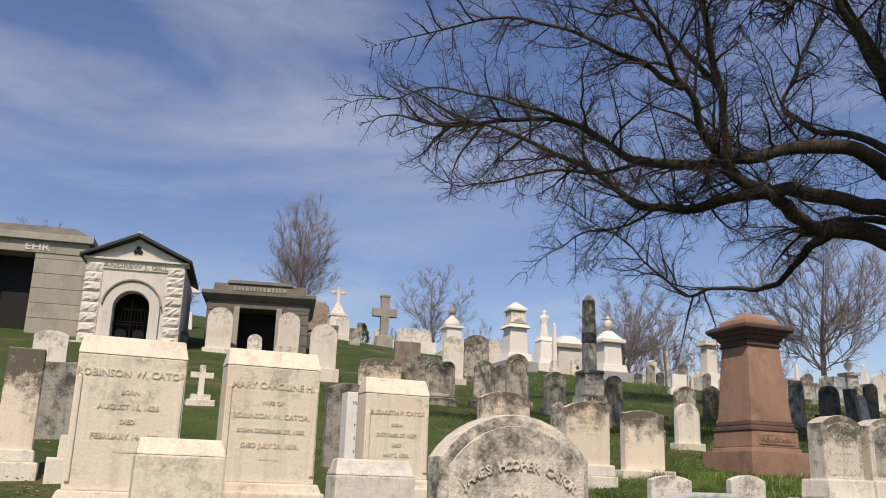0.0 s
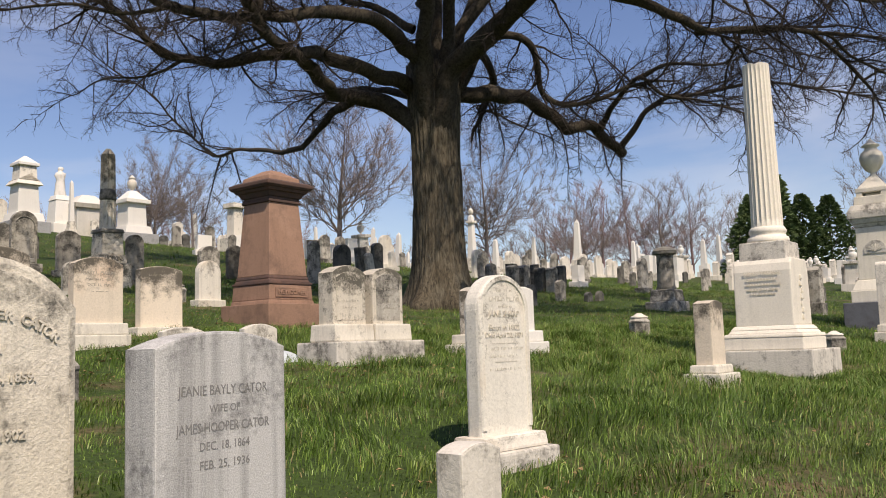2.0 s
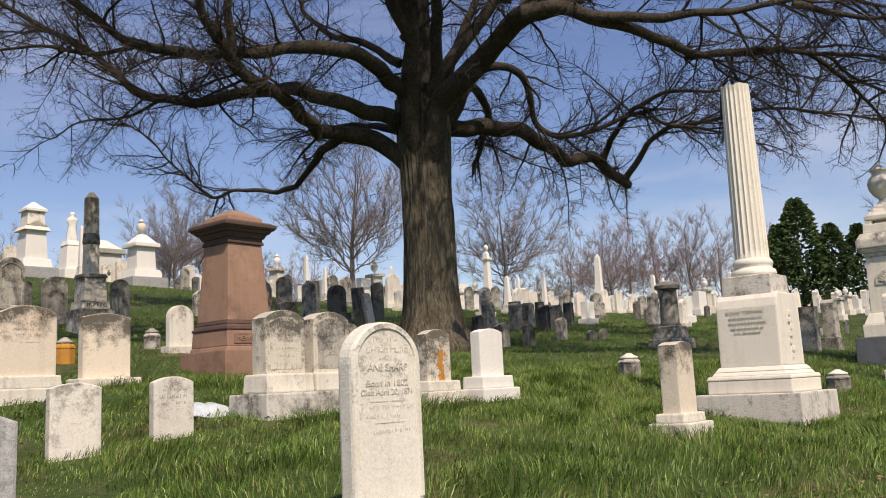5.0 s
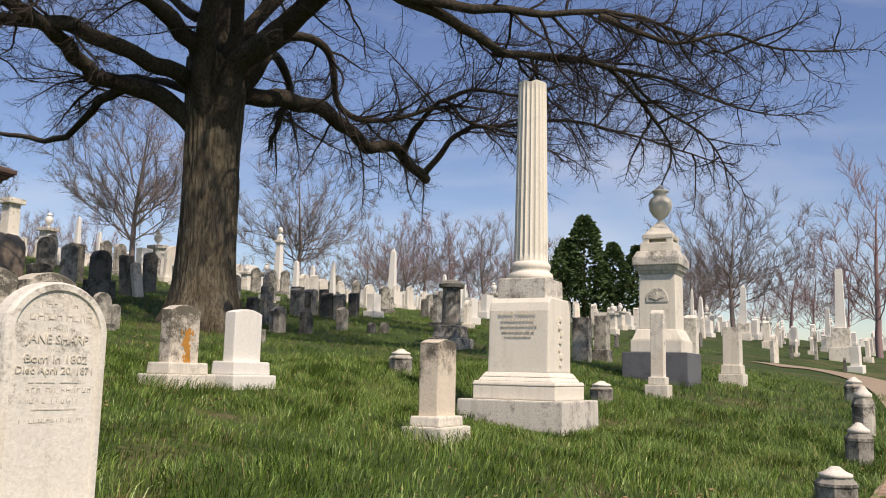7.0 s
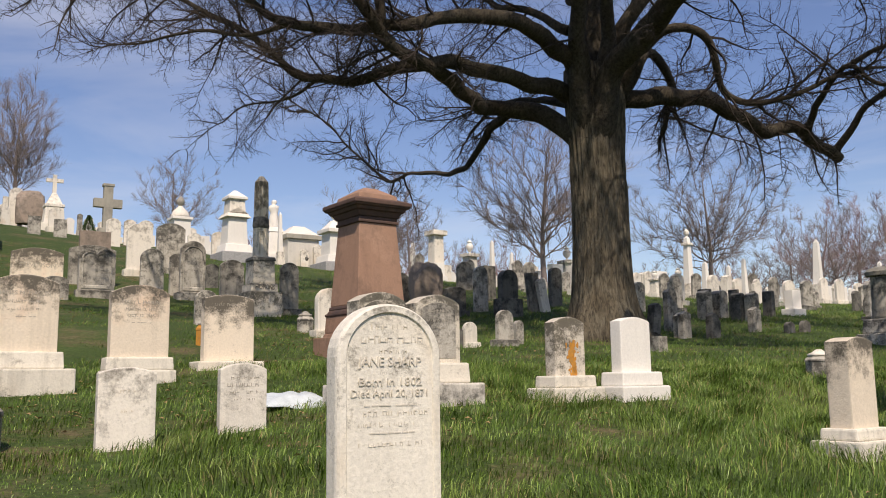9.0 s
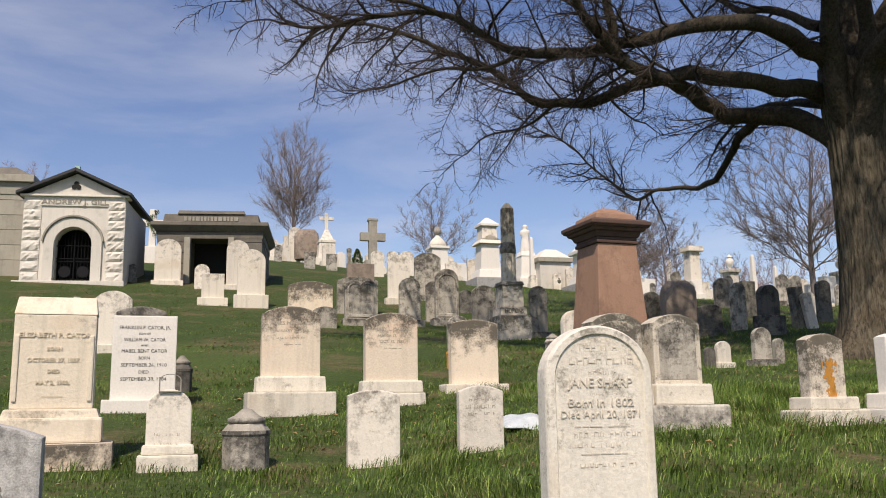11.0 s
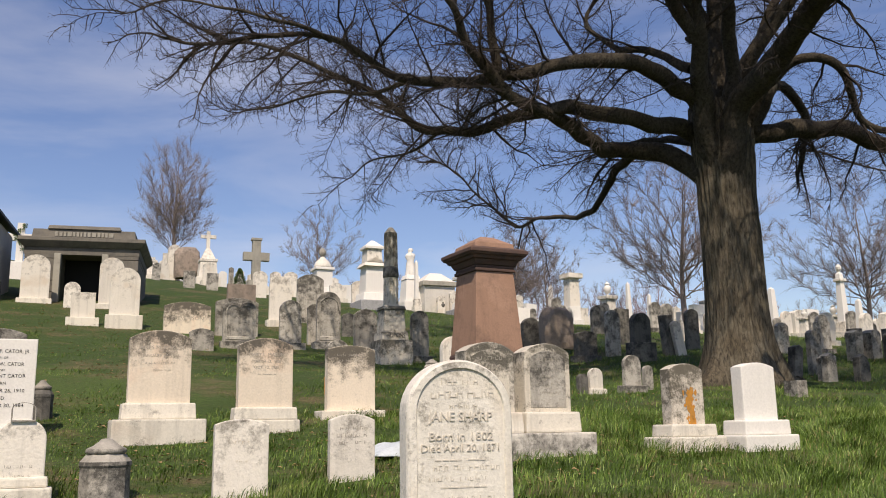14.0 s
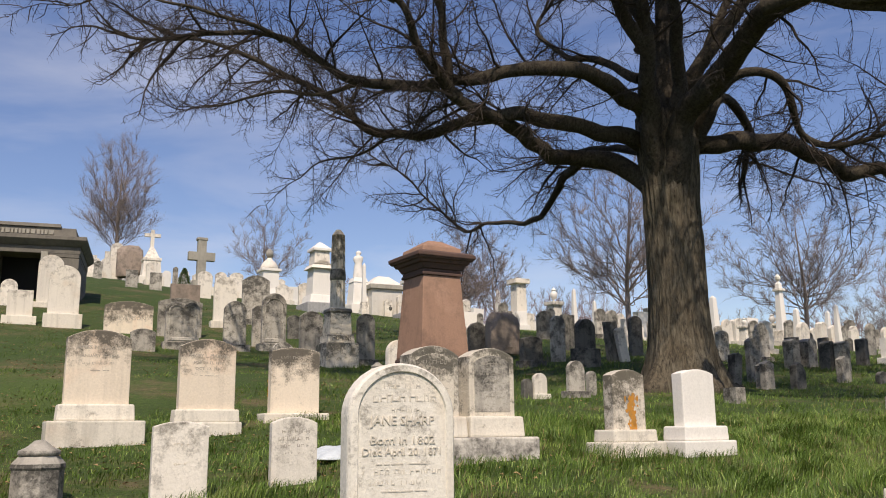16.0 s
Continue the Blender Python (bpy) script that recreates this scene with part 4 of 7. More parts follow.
def urn_monument():
    ob = thing("urn_monument", 17.45, 11.95, "pale marble pedestal monument topped by a stone urn", "monument", 22)
    for name, mat, boxes in (("plinth", granite_dark, ((1.30, -0.4, 0.55, 1.0),)),
                             ("base", column_marble, ((1.02, 0.55, 0.80, 1.0), (0.98, 0.80, 1.02, 0.82))),
                             ("die", column_marble, ((0.74, 1.02, 2.12, 0.97),)),
                             ("cornice", column_plinth, ((0.74, 2.12, 2.20, 1.06), (0.84, 2.20, 2.30, 1.08), (0.96, 2.30, 2.46, 1.0), (0.94, 2.46, 2.60, 0.85))),
                             ("attic", column_marble, ((0.70, 2.60, 2.78, 0.97), (0.62, 2.86, 2.96, 1.0), (0.56, 2.96, 3.20, 0.35))),
                             ("attic_block", column_marble, ((0.30, 2.78, 2.86, 1.0),))):
        bm = bmesh.new()
        for w, z0, z1, top in boxes:
            add_box(bm, w, w, z0, z1, top=top, bevel=0.018)
        if name == "attic_block":
            for sx in (-1, 1):
                for sy in (-1, 1):
                    add_box(bm, 0.12, 0.12, 2.78, 2.86, bevel=0.01, x=sx * 0.24, y=sy * 0.24)
        part(name, bm, mat, ob)
    bm = bmesh.new()
    add_lathe(bm, urn_profile(1.05, 3.18), 28)
    part("urn", bm, column_marble, ob, smooth=True)
    bm = bmesh.new()
    pts = [(0.22 * math.cos(q), 1.62 + 0.22 * math.sin(q)) for q in np.linspace(0, math.pi, 17)] + [(-0.22, 1.56), (0.22, 1.56)]
    add_prism(bm, pts, 0.02, bevel=0.006)
    for o in (part("arched_panel", bm, column_plinth, ob),):
        o.matrix_local = pose(-0.372, 0, 0, 0, 0, -90)
    bm = bmesh.new()
    for k in range(7):
        a = radians(-75 + 25 * k)
        add_tri = [(0.0, 1.60), (0.14 * math.sin(a) - 0.02, 1.62 + 0.13 * math.cos(a)), (0.14 * math.sin(a) + 0.02, 1.62 + 0.13 * math.cos(a) + 0.01)]
        add_prism(bm, add_tri, 0.02, bevel=0)
    o = part("carved_wreath", bm, column_marble, ob)
    o.matrix_local = pose(-0.388, 0, 0, 0, 0, -90)


urn_monument()


# ---- hilltop monuments ----
def cross_bars(bm, w, h, z, t, arm=0.62):
    add_box(bm, t, t * 0.8, z, z + h, bevel=0.015)
    add_box(bm, w, t * 0.78, z + h * arm, z + h * arm + t, bevel=0.015)


def white_cross(x, y, h, w):
    ob = thing("cross_monument", x, y, "white stone cross on a tapering pedestal", "monument", 18)
    bm = bmesh.new()
    add_box(bm, w * 0.95, w * 0.95, -0.4, h * 0.12, bevel=0.03)
    add_box(bm, w * 0.75, w * 0.75, h * 0.12, h * 0.42, top=0.85, bevel=0.03)
    add_box(bm, w * 0.7, w * 0.7, h * 0.42, h * 0.47, bevel=0.02)
    add_box(bm, w * 0.58, w * 0.58, h * 0.47, h * 0.68, top=0.3, bevel=0.03)
    part("pedestal", bm, marble, ob)
    bm = bmesh.new()
    cross_bars(bm, w * 0.62, h * 0.36, h * 0.66, w * 0.14)
    part("cross", bm, marble, ob)


def stone_cross(x, y, h, w):
    ob = thing("cross_monument", x, y, "rough dark grey stone cross on a block", "monument", 18)
    bm = bmesh.new()
    add_box(bm, w * 0.7, w * 0.5, -0.4, h * 0.2, top=0.9, bevel=0.04)
    part("pedestal", bm, tomb_stone, ob)
    bm = bmesh.new()
    cross_bars(bm, w, h * 0.84, h * 0.18, w * 0.32, arm=0.48)
    add_box(bm, w * 0.4, w * 0.3, h * 0.97, h * 1.02, bevel=0.03)
    part("cross", bm, tomb_stone, ob)


def wood_cross(x, y, h, w):
    ob = thing("cross_marker", x, y, "small white cross on two broad steps", "cross", 20)
    for k, (s, z0, z1) in enumerate(((1.25, -0.3, 0.09), (0.85, 0.09, 0.20))):
        bm = bmesh.new()
        add_box(bm, w * s, w * s * 0.7, z0, z1, bevel=0.02)
        part("step", bm, marble, ob)
    bm = bmesh.new()
    cross_bars(bm, w, h - 0.2, 0.20, w * 0.26, arm=0.55)
    part("cross", bm, marble, ob)


def urn_pillar(x, y, h, w, style=1):
    ob = thing("pillar_monument", x, y, {1: "white domed pillar monument with a ball finial", 2: "white square pillar monument with a gabled cap", 3: "bright white pedestal monument with an urn"}[style], "monument", 20)
    bm = bmesh.new()
    add_box(bm, w * 1.05, w * 1.05, -0.5, h * 0.10, bevel=0.03)
    part("plinth", bm, granite_grey if style != 1 else marble, ob)
    bm = bmesh.new()
    add_box(bm, w * 0.82, w * 0.82, h * 0.10, h * 0.22, top=0.9, bevel=0.03)
    part("base", bm, marble_light, ob)
    bm = bmesh.new()
    if style == 1:
        add_box(bm, w * 0.66, w * 0.66, h * 0.22, h * 0.55, bevel=0.03)
        add_box(bm, w * 0.8, w * 0.8, h * 0.55, h * 0.60, bevel=0.03)
        part("die", bm, marble_light, ob)
        bm = bmesh.new()
        add_lathe(bm, [(w * 0.36, h * 0.60), (w * 0.36, h * 0.64), (w * 0.28, h * 0.72), (w * 0.10, h * 0.80), (w * 0.08, h * 0.82)], 16)
        part("dome", bm, marble, ob, smooth=True)
        bm = bmesh.new()
        add_lathe(bm, [(w * 0.07, h * 0.82), (w * 0.15, h * 0.87), (w * 0.16, h * 0.92), (w * 0.1, h * 0.97), (w * 0.03, h)], 14)
        part("finial", bm, marble_grey, ob, smooth=True)
    elif style == 2:
        add_box(bm, w * 0.62, w * 0.62, h * 0.22, h * 0.60, top=0.86, bevel=0.03)
        part("die", bm, marble_light, ob)
        bm = bmesh.new()
        add_box(bm, w * 0.74, w * 0.74, h * 0.60, h * 0.66, top=0.8, bevel=0.02)
        add_box(bm, w * 0.5, w * 0.5, h * 0.66, h * 0.86, top=0.9, bevel=0.02)
        for a in (0, 90):
            add_prism(bm, [(-w * 0.3, h * 0.66), (w * 0.3, h * 0.66), (0, h * 0.74)], w * 0.62, bevel=0.01)
        part("gabled_cap", bm, marble, ob)
        bm = bmesh.new()
        add_box(bm, w * 0.58, w * 0.58, h * 0.86, h * 0.90, bevel=0.02)
        add_box(bm, w * 0.54, w * 0.54, h * 0.90, h, top=0.15, bevel=0.02)
        part("finial", bm, marble_light, ob)
    else:
        add_box(bm, w * 0.58, w * 0.58, h * 0.22, h * 0.56, top=0.92, bevel=0.03)
        part("die", bm, marble_light, ob)
        bm = bmesh.new()
        add_box(bm, w * 0.74, w * 0.74, h * 0.56, h * 0.62, bevel=0.03)
        add_box(bm, w * 0.64, w * 0.64, h * 0.62, h * 0.76, top=0.3, bevel=0.03)
        part("cap", bm, marble_light, ob)
        bm = bmesh.new()
        add_lathe(bm, urn_profile(h * 0.32, h * 0.74), 16)
        part("urn", bm, marble, ob, smooth=True)


def statue_pillar(x, y, h, w):
    ob = thing("pedestal_monument", x, y, "tall white pedestal carrying a draped statue", "monument", 20)
    bm = bmesh.new()
    add_box(bm, w, w, -0.5, h * 0.12, bevel=0.03)
    add_box(bm, w * 0.8, w * 0.8, h * 0.12, h * 0.48, top=0.8, bevel=0.03)
    add_box(bm, w * 0.7, w * 0.7, h * 0.48, h * 0.56, top=0.8, bevel=0.03)
    part("pedestal", bm, marble_light, ob)
    st = statue(x, y, h * 0.46, z=height(x, y) + h * 0.555)


def statue(x, y, s, z):
    """A plain upright draped shape."""
    bm = bmesh.new()
    add_lathe(bm, [(0.19 * s, 0), (0.20 * s, 0.06 * s), (0.17 * s, 0.2 * s), (0.15 * s, 0.42 * s), (0.13 * s, 0.55 * s), (0.17 * s, 0.68 * s), (0.15 * s, 0.78 * s), (0.06 * s, 0.83 * s), (0.08 * s, 0.88 * s), (0.085 * s, 0.94 * s), (0.05 * s, 0.99 * s), (0.01 * s, s)], 18)
    for v in bm.verts:
        k = noise.noise((v.co.x * 9 / s, v.co.y * 9 / s, v.co.z * 5 / s)) * 0.05 * s
        v.co.x += k
        v.co.y = v.co.y * 0.8 + k
    ob = part("statue", bm, marble_light, smooth=True)
    ob.location = (x, y, z)
    tagged(ob, "plain white stone figure standing on a pedestal", "statue")
    return ob


def draped_column(x, y, h, w):
    ob = thing("broken_column_monument", x, y, "grey weathered fluted broken column on a stepped pedestal", "monument", 18)
    for name, boxes in (("plinth", ((w, -0.5, h * 0.16, 0.96),)), ("base", ((w * 0.8, h * 0.16, h * 0.22, 0.95),)),
                        ("die", ((w * 0.66, h * 0.22, h * 0.38, 0.94), (w * 0.7, h * 0.38, h * 0.41, 0.9)))):
        bm = bmesh.new()
        for bw, z0, z1, top in boxes:
            add_box(bm, bw, bw, z0, z1, top=top, bevel=0.025)
        part(name, bm, double_marble, ob)
    lettering("HOPKINS", 0.16, slate_and_shade, ob, 0, -w * 0.4 - 0.006, h * 0.19, depth=0.006, width=w * 0.55)
    bm = bmesh.new()
    n = 48
    rings = []
    for s in np.linspace(0, 1, 15):
        r = (0.225 - 0.03 * s) * w
        if s > 0.9:
            r *= math.sqrt(max(0.12, 1 - ((s - 0.9) / 0.105) ** 2))
        rings.append([bm.verts.new(((r - (0.018 * w if i % 4 in (1, 2) and 0.03 < s < 0.95 else 0)) * math.cos(2 * math.pi * i / n), (r - (0.018 * w if i % 4 in (1, 2) and 0.03 < s < 0.95 else 0)) * math.sin(2 * math.pi * i / n), h * (0.41 + 0.59 * s))) for i in range(n)])
    for a, b in zip(rings, rings[1:]):
        for i in range(n):
            bm.faces.new((a[i], a[(i + 1) % n], b[(i + 1) % n], b[i]))
    bm.faces.new(rings[-1])
    part("shaft", bm, double_marble, ob)
    bm = bmesh.new()
    add_lathe(bm, [(0.22 * w, h * 0.62), (0.235 * w, h * 0.64), (0.22 * w, h * 0.68), (0.21 * w, h * 0.70)], 20)
    part("wreath", bm, slate_and_shade, ob, smooth=True)


def small_mausoleum(x, y, h, w):
    ob = thing("tomb", x, y + w * 0.5, "small pale stone tomb with a hipped roof", "tomb", 18)
    bm = bmesh.new()
    add_box(bm, w, w * 1.1, -0.6, h * 0.62, bevel=0.03)
    part("wall", bm, gill_stone, ob)
    bm = bmesh.new()
    add_box(bm, w * 1.16, w * 1.26, h * 0.62, h * 0.74, bevel=0.03)
    part("cornice", bm, tomb_stone, ob)
    bm = bmesh.new()
    add_box(bm, w * 1.05, w * 1.15, h * 0.74, h, top=0.35, bevel=0.03)
    part("roof", bm, gill_stone, ob)
    bm = bmesh.new()
    add_lathe(bm, urn_profile(0.5, 0.0), 12)
    u = part("urn", bm, slate_and_shade, ob, smooth=True)
    u.location = (0, -w * 0.75, 0)


def fluted_pillar(x, y, h, w):
    ob = thing("pillar_monument", x, y, "white square pillar monument with a flat cap", "monument", 22)
    bm = bmesh.new()
    add_box(bm, w * 1.1, w * 1.1, -0.5, h * 0.3, bevel=0.03)
    part("base", bm, marble, ob)
    bm = bmesh.new()
    add_box(bm, w * 0.6, w * 0.6, h * 0.3, h * 0.9, top=0.9, bevel=0.03)
    part("shaft", bm, marble, ob)
    bm = bmesh.new()
    add_box(bm, w * 0.85, w * 0.85, h * 0.9, h, bevel=0.04)
    part("cap", bm, marble, ob)


def obelisk(x, y, h, w, cap=False, broad=False):
    ob = thing("obelisk", x, y, "tall white stone obelisk on a square base", "obelisk", 22)
    k = 0.36 if broad else 0.24
    bm = bmesh.new()
    add_box(bm, w, w, -0.6, h * k * 0.4, bevel=0.03)
    add_box(bm, w * 0.82, w * 0.82, h * k * 0.4, h * k, top=0.9, bevel=0.03)
    part("base", bm, marble, ob)
    bm = bmesh.new()
    s = 0.42 if broad else 0.56
    top = 0.72 if broad else 0.6
    add_box(bm, w * s, w * s, h * k, h * 0.95, top=top, bevel=0.015)
    add_box(bm, w * s * top, w * s * top, h * 0.95, h, top=0.9 if broad else 0.1, bevel=0.01)
    part("shaft", bm, marble_light, ob)
    if cap:
        bm = bmesh.new()
        add_box(bm, w * 0.62, w * 0.62, h * 0.84, h * 0.88, bevel=0.02)
        add_lathe(bm, [(w * 0.1, h * 0.99), (w * 0.2, h * 1.02), (w * 0.2, h * 1.06), (w * 0.05, h * 1.1)], 10)
        part("cap", bm, marble, ob)


def round_pedestal(x, y, h, w):
    ob = thing("pedestal_monument", x, y, "grey round pillar monument with a broad dark cap", "monument", 22)
    bm = bmesh.new()
    add_box(bm, w, w, -0.5, h * 0.13, bevel=0.03)
    add_box(bm, w * 0.8, w * 0.8, h * 0.13, h * 0.32, top=0.9, bevel=0.03)
    part("base", bm, marble_grey, ob)
    bm = bmesh.new()
    add_lathe(bm, [(w * 0.32, h * 0.32), (w * 0.27, h * 0.38), (w * 0.25, h * 0.85), (w * 0.27, h * 0.88)], 24)
    part("shaft", bm, marble_grey, ob, smooth=True)
    bm = bmesh.new()
    add_lathe(bm, [(w * 0.36, h * 0.88), (w * 0.38, h * 0.93), (w * 0.3, h * 0.97), (w * 0.12, h)], 24)
    part("cap", bm, slate_and_shade, ob)


def rock_block(x, y, h, w):
    ob = thing("boulder_monument", x, y, "rough brown boulder monument", "boulder", 15)
    bm = bmesh.new()
    bmesh.ops.create_icosphere(bm, subdivisions=4, radius=1)
    for v in bm.verts:
        k = 1 + 0.18 * noise.noise(v.co * 1.4 + Vector((x, y, 0))) + 0.07 * noise.noise(v.co * 5)
        v.co = Vector((max(-0.82, min(0.82, v.co.x * k)) * w * 0.6, max(-0.8, min(0.8, v.co.y * k)) * w * 0.4, max(-0.6, min(0.85, v.co.z * k)) * h * 0.62 + h * 0.47))
    part("block", bm, brown_stone, ob)


def bollard(x, y, h, w, dark=False, orange=False):
    """A low eight-sided corner post with a moulded, pointed cap."""
    ob = thing("corner_post", x, y, "low weathered stone corner post with a pointed moulded cap", "corner post", 22, group="plot corner posts")
    body, cap = (slate_and_shade, marble_grey) if dark else ((lichen, marble_grey) if orange else (marble_grey, marble_grey if x < 6 else marble))
    r = w / 2
    bm = bmesh.new()
    add_lathe(bm, [(r * 0.95, -0.25), (r * 0.95, h * 0.52), (r * 1.0, h * 0.56), (r * 0.98, h * 0.62), (r * 0.74, h * 0.74)], 8)
    part("post", bm, body, ob)
    bm = bmesh.new()
    add_lathe(bm, [(r * 0.68, h * 0.74), (r * 0.78, h * 0.77), (r * 0.76, h * 0.83), (r * 0.5, h * 0.88), (r * 0.28, h * 0.96), (r * 0.2, h * 0.99), (r * 0.05, h)], 20)
    part("cap", bm, cap, ob, smooth=True)


white_cross(-7.10, 57.25, 3.37, 1.56)
stone_cross(-3.86, 55.57, 3.24, 1.59)
urn_pillar(0.42, 51.78, 3.03, 1.42, style=1)
urn_pillar(3.25, 40.42, 3.11, 1.50, style=2)
statue_pillar(5.22, 45.90, 3.16, 1.15)
draped_column(3.69, 22.32, 3.28, 0.83)
urn_pillar(7.77, 41.69, 3.04, 1.63, style=3)
small_mausoleum(6.39, 45.33, 1.96, 1.65)
fluted_pillar(12.86, 42.90, 2.44, 0.98)
obelisk(13.64, 36.21, 1.95, 0.37)
obelisk(14.80, 37.15, 1.54, 0.33)
obelisk(19.69, 36.25, 2.05, 0.61)
obelisk(25.25, 40.86, 3.18, 0.69, cap=True)
obelisk(20.90, 31.92, 1.58, 0.45)
obelisk(19.76, 27.54, 1.70, 0.32)
obelisk(31.93, 35.56, 2.09, 0.46)
obelisk(32.39, 34.51, 1.67, 0.37)
obelisk(41.72, 19.65, 4.13, 1.01, broad=True)
obelisk(37.73, 24.68, 2.60, 0.31)
obelisk(61.05, 48.36, 2.36, 0.47)
round_pedestal(15.64, 16.40, 1.54, 0.80)
obelisk(5.36, 42.81, 2.47, 0.38)
wood_cross(-4.90, 18.20, 0.80, 0.46)
rock_block(-8.62, 58.35, 2.24, 1.59)
rock_block(8.14, 24.53, 1.26, 0.90)
bollard(1.13, 8.62, 0.47, 0.40)
bollard(-0.86, 12.75, 0.47, 0.28, dark=True)
bollard(11.07, 12.38, 0.38, 0.40)
bollard(13.15, 10.01, 0.33, 0.38)
bollard(12.51, 5.80, 0.46, 0.31)
bollard(9.28, 4.53, 0.34, 0.33)
bollard(20.61, 9.53, 0.51, 0.39)
bollard(15.29, 6.98, 0.69, 0.32)
bollard(4.38, 18.25, 0.40, 0.34)
bollard(2.63, 15.43, 0.39, 0.33, orange=True)


# ---- family tombs on the hill ----
def gill_tomb():
    """The gabled white tomb with an arched, gated doorway."""
    x, y = -10.94, 30.44
    ob = thing("gabled_tomb", x, y, "white stone gabled tomb with an arched iron gate", "mausoleum", 12)
    W, H, D = 3.3, 2.95, 4.2
    def slab(name, outline, d, mat, yc, bev=0.02, label=""):
        bm = bmesh.new()
        add_prism(bm, outline, d, bevel=bev, y=yc)
        return part(name, bm, mat, ob, label)
    for s in (-1, 1):
        bm = bmesh.new()
        add_box(bm, 0.4, D, -0.6, H, bevel=0.02, x=s * (W / 2 - 0.2), y=D / 2)
        part("side_wall", bm, gill_stone, ob)
    bm = bmesh.new()
    add_box(bm, W - 0.8, 0.3, -0.6, H, bevel=0.02, y=D - 0.15)
    part("rear_wall", bm, gill_stone, ob)
    rw, zc = 0.60, 1.30
    # front wall with an arched opening, in two halves
    for s in (-1, 1):
        arch = [(s * rw, -0.6)] + [(s * rw * math.cos(q), zc + rw * math.sin(q)) for q in np.linspace(0, math.pi / 2, 12)]
        outline = [(s * (W / 2 - 0.4), -0.6)] + arch + [(0, H), (s * (W / 2 - 0.4), H)]
        slab("front_wall", outline, 0.4, gill_stone, 0.2, 0)
    ring = [(0.95 * math.cos(q), zc + 0.95 * math.sin(q)) for q in np.linspace(0, math.pi, 21)] + [(-rw * math.cos(q) * 1.02, zc + rw * 1.02 * math.sin(q)) for q in np.linspace(0, math.pi, 21)]
    slab("door_surround", [(0.95, -0.1)] + ring[:21] + [(-0.95, -0.1), (-rw * 1.02, -0.1)] + ring[21:] + [(rw * 1.02, -0.1)], 0.12, gill_stone, -0.04, 0.012)
    rim = [(1.02 * math.cos(q), zc + 1.02 * math.sin(q)) for q in np.linspace(0.1, math.pi - 0.1, 19)] + [(-0.96 * math.cos(q), zc + 0.96 * math.sin(q)) for q in np.linspace(0.1, math.pi - 0.1, 19)]
    slab("hood_moulding", rim, 0.2, tomb_stone, -0.06, 0.008)
    # rusticated corner blocks
    rnd = random.Random(4)
    for s in (-1, 1):
        z, k = 0.0, 0
        while z < H - 0.25:
            hh = 0.36
            bm = bmesh.new()
            bmesh.ops.create_grid(bm, x_segments=6, y_segments=4, size=0.5)
            for v in bm.verts:
                edge = max(abs(v.co.x), abs(v.co.y)) > 0.49
                bulge = 0.0 if edge else rnd.uniform(0.015, 0.07)
                v.co = Vector((v.co.x * 0.58, -0.03 - bulge, v.co.y * (hh - 0.02) + hh / 2))
            bmesh.ops.recalc_face_normals(bm, faces=bm.faces)
            geo = bmesh.ops.extrude_face_region(bm, geom=[e for e in bm.edges if e.is_boundary])["geom"]
            for v in geo:
                if isinstance(v, bmesh.types.BMVert):
                    v.co.y = 0.06
            o = part("rustic_block", bm, gill_stone, ob)
            o.location = (s * (W / 2 - 0.27), 0, z)
            z += hh
            k += 1
    # entablature, gable and roof
    bm = bmesh.new()
    add_box(bm, W + 0.02, 0.5, H - 0.30, H + 0.02, bevel=0.015, y=0.20)
    add_box(bm, W + 0.26, 0.62, H + 0.02, H + 0.09, bevel=0.015, y=0.16)
    part("entablature", bm, gill_stone, ob)
    lettering("ANDREW J. GILL", 0.24, tomb_stone, ob, 0, -0.062, H - 0.16, depth=0.012, width=2.2, bold=0.004)
    slab("gable", [(-W / 2 - 0.02, H + 0.09), (W / 2 + 0.02, H + 0.09), (0, H + 0.86)], 0.4, gill_stone, 0.2)
    # black plates on the gable, painting the shade of a trefoil opening
    bm = bmesh.new()
    for a in (90, 210, 330):
        cx, cz = 0.085 * math.cos(radians(a)), H + 0.42 + 0.085 * math.sin(radians(a))
        add_prism(bm, [(cx + 0.085 * math.cos(q), cz + 0.085 * math.sin(q)) for q in np.linspace(0, 2 * math.pi, 13)[:-1]], 0.06, bevel=0, y=-0.0)
    part("trefoil_opening", bm, inside_shade, ob)
    for s in (-1, 1):
        bm = bmesh.new()
        add_prism(bm, [(0, H + 0.90), (s * (W / 2 + 0.24), H + 0.05), (s * (W / 2 + 0.24), H + 0.15), (0, H + 1.02)], D + 0.5, bevel=0.01, y=D / 2 - 0.05)
        part("roof", bm, roof_dark, ob)
    bm = bmesh.new()
    add_box(bm, 0.2, 0.2, H + 1.0, H + 1.13, top=0.8, bevel=0.02)
    part("finial", bm, bronze_green, ob)
    # added black sheet behind the gate, in place of the shaded interior
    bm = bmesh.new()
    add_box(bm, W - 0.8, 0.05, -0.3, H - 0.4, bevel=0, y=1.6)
    part("inner_wall", bm, inside_shade, ob)
    gate = []
    v, f = [], []
    for i in range(11):
        px = -0.55 + i * 0.11
        top = zc + math.sqrt(max(0.01, rw * rw - px * px)) * (0.9 if i % 2 else 0.8)
        add_tube(v, f, [Vector((px, 0.25, 0.0)), Vector((px, 0.25, top))], [0.014, 0.014], 6)
    for z in (0.08, 0.75, 0.85, 1.3):
        add_tube(v, f, [Vector((-0.6, 0.25, z)), Vector((0.6, 0.25, z))], [0.02, 0.02], 6)
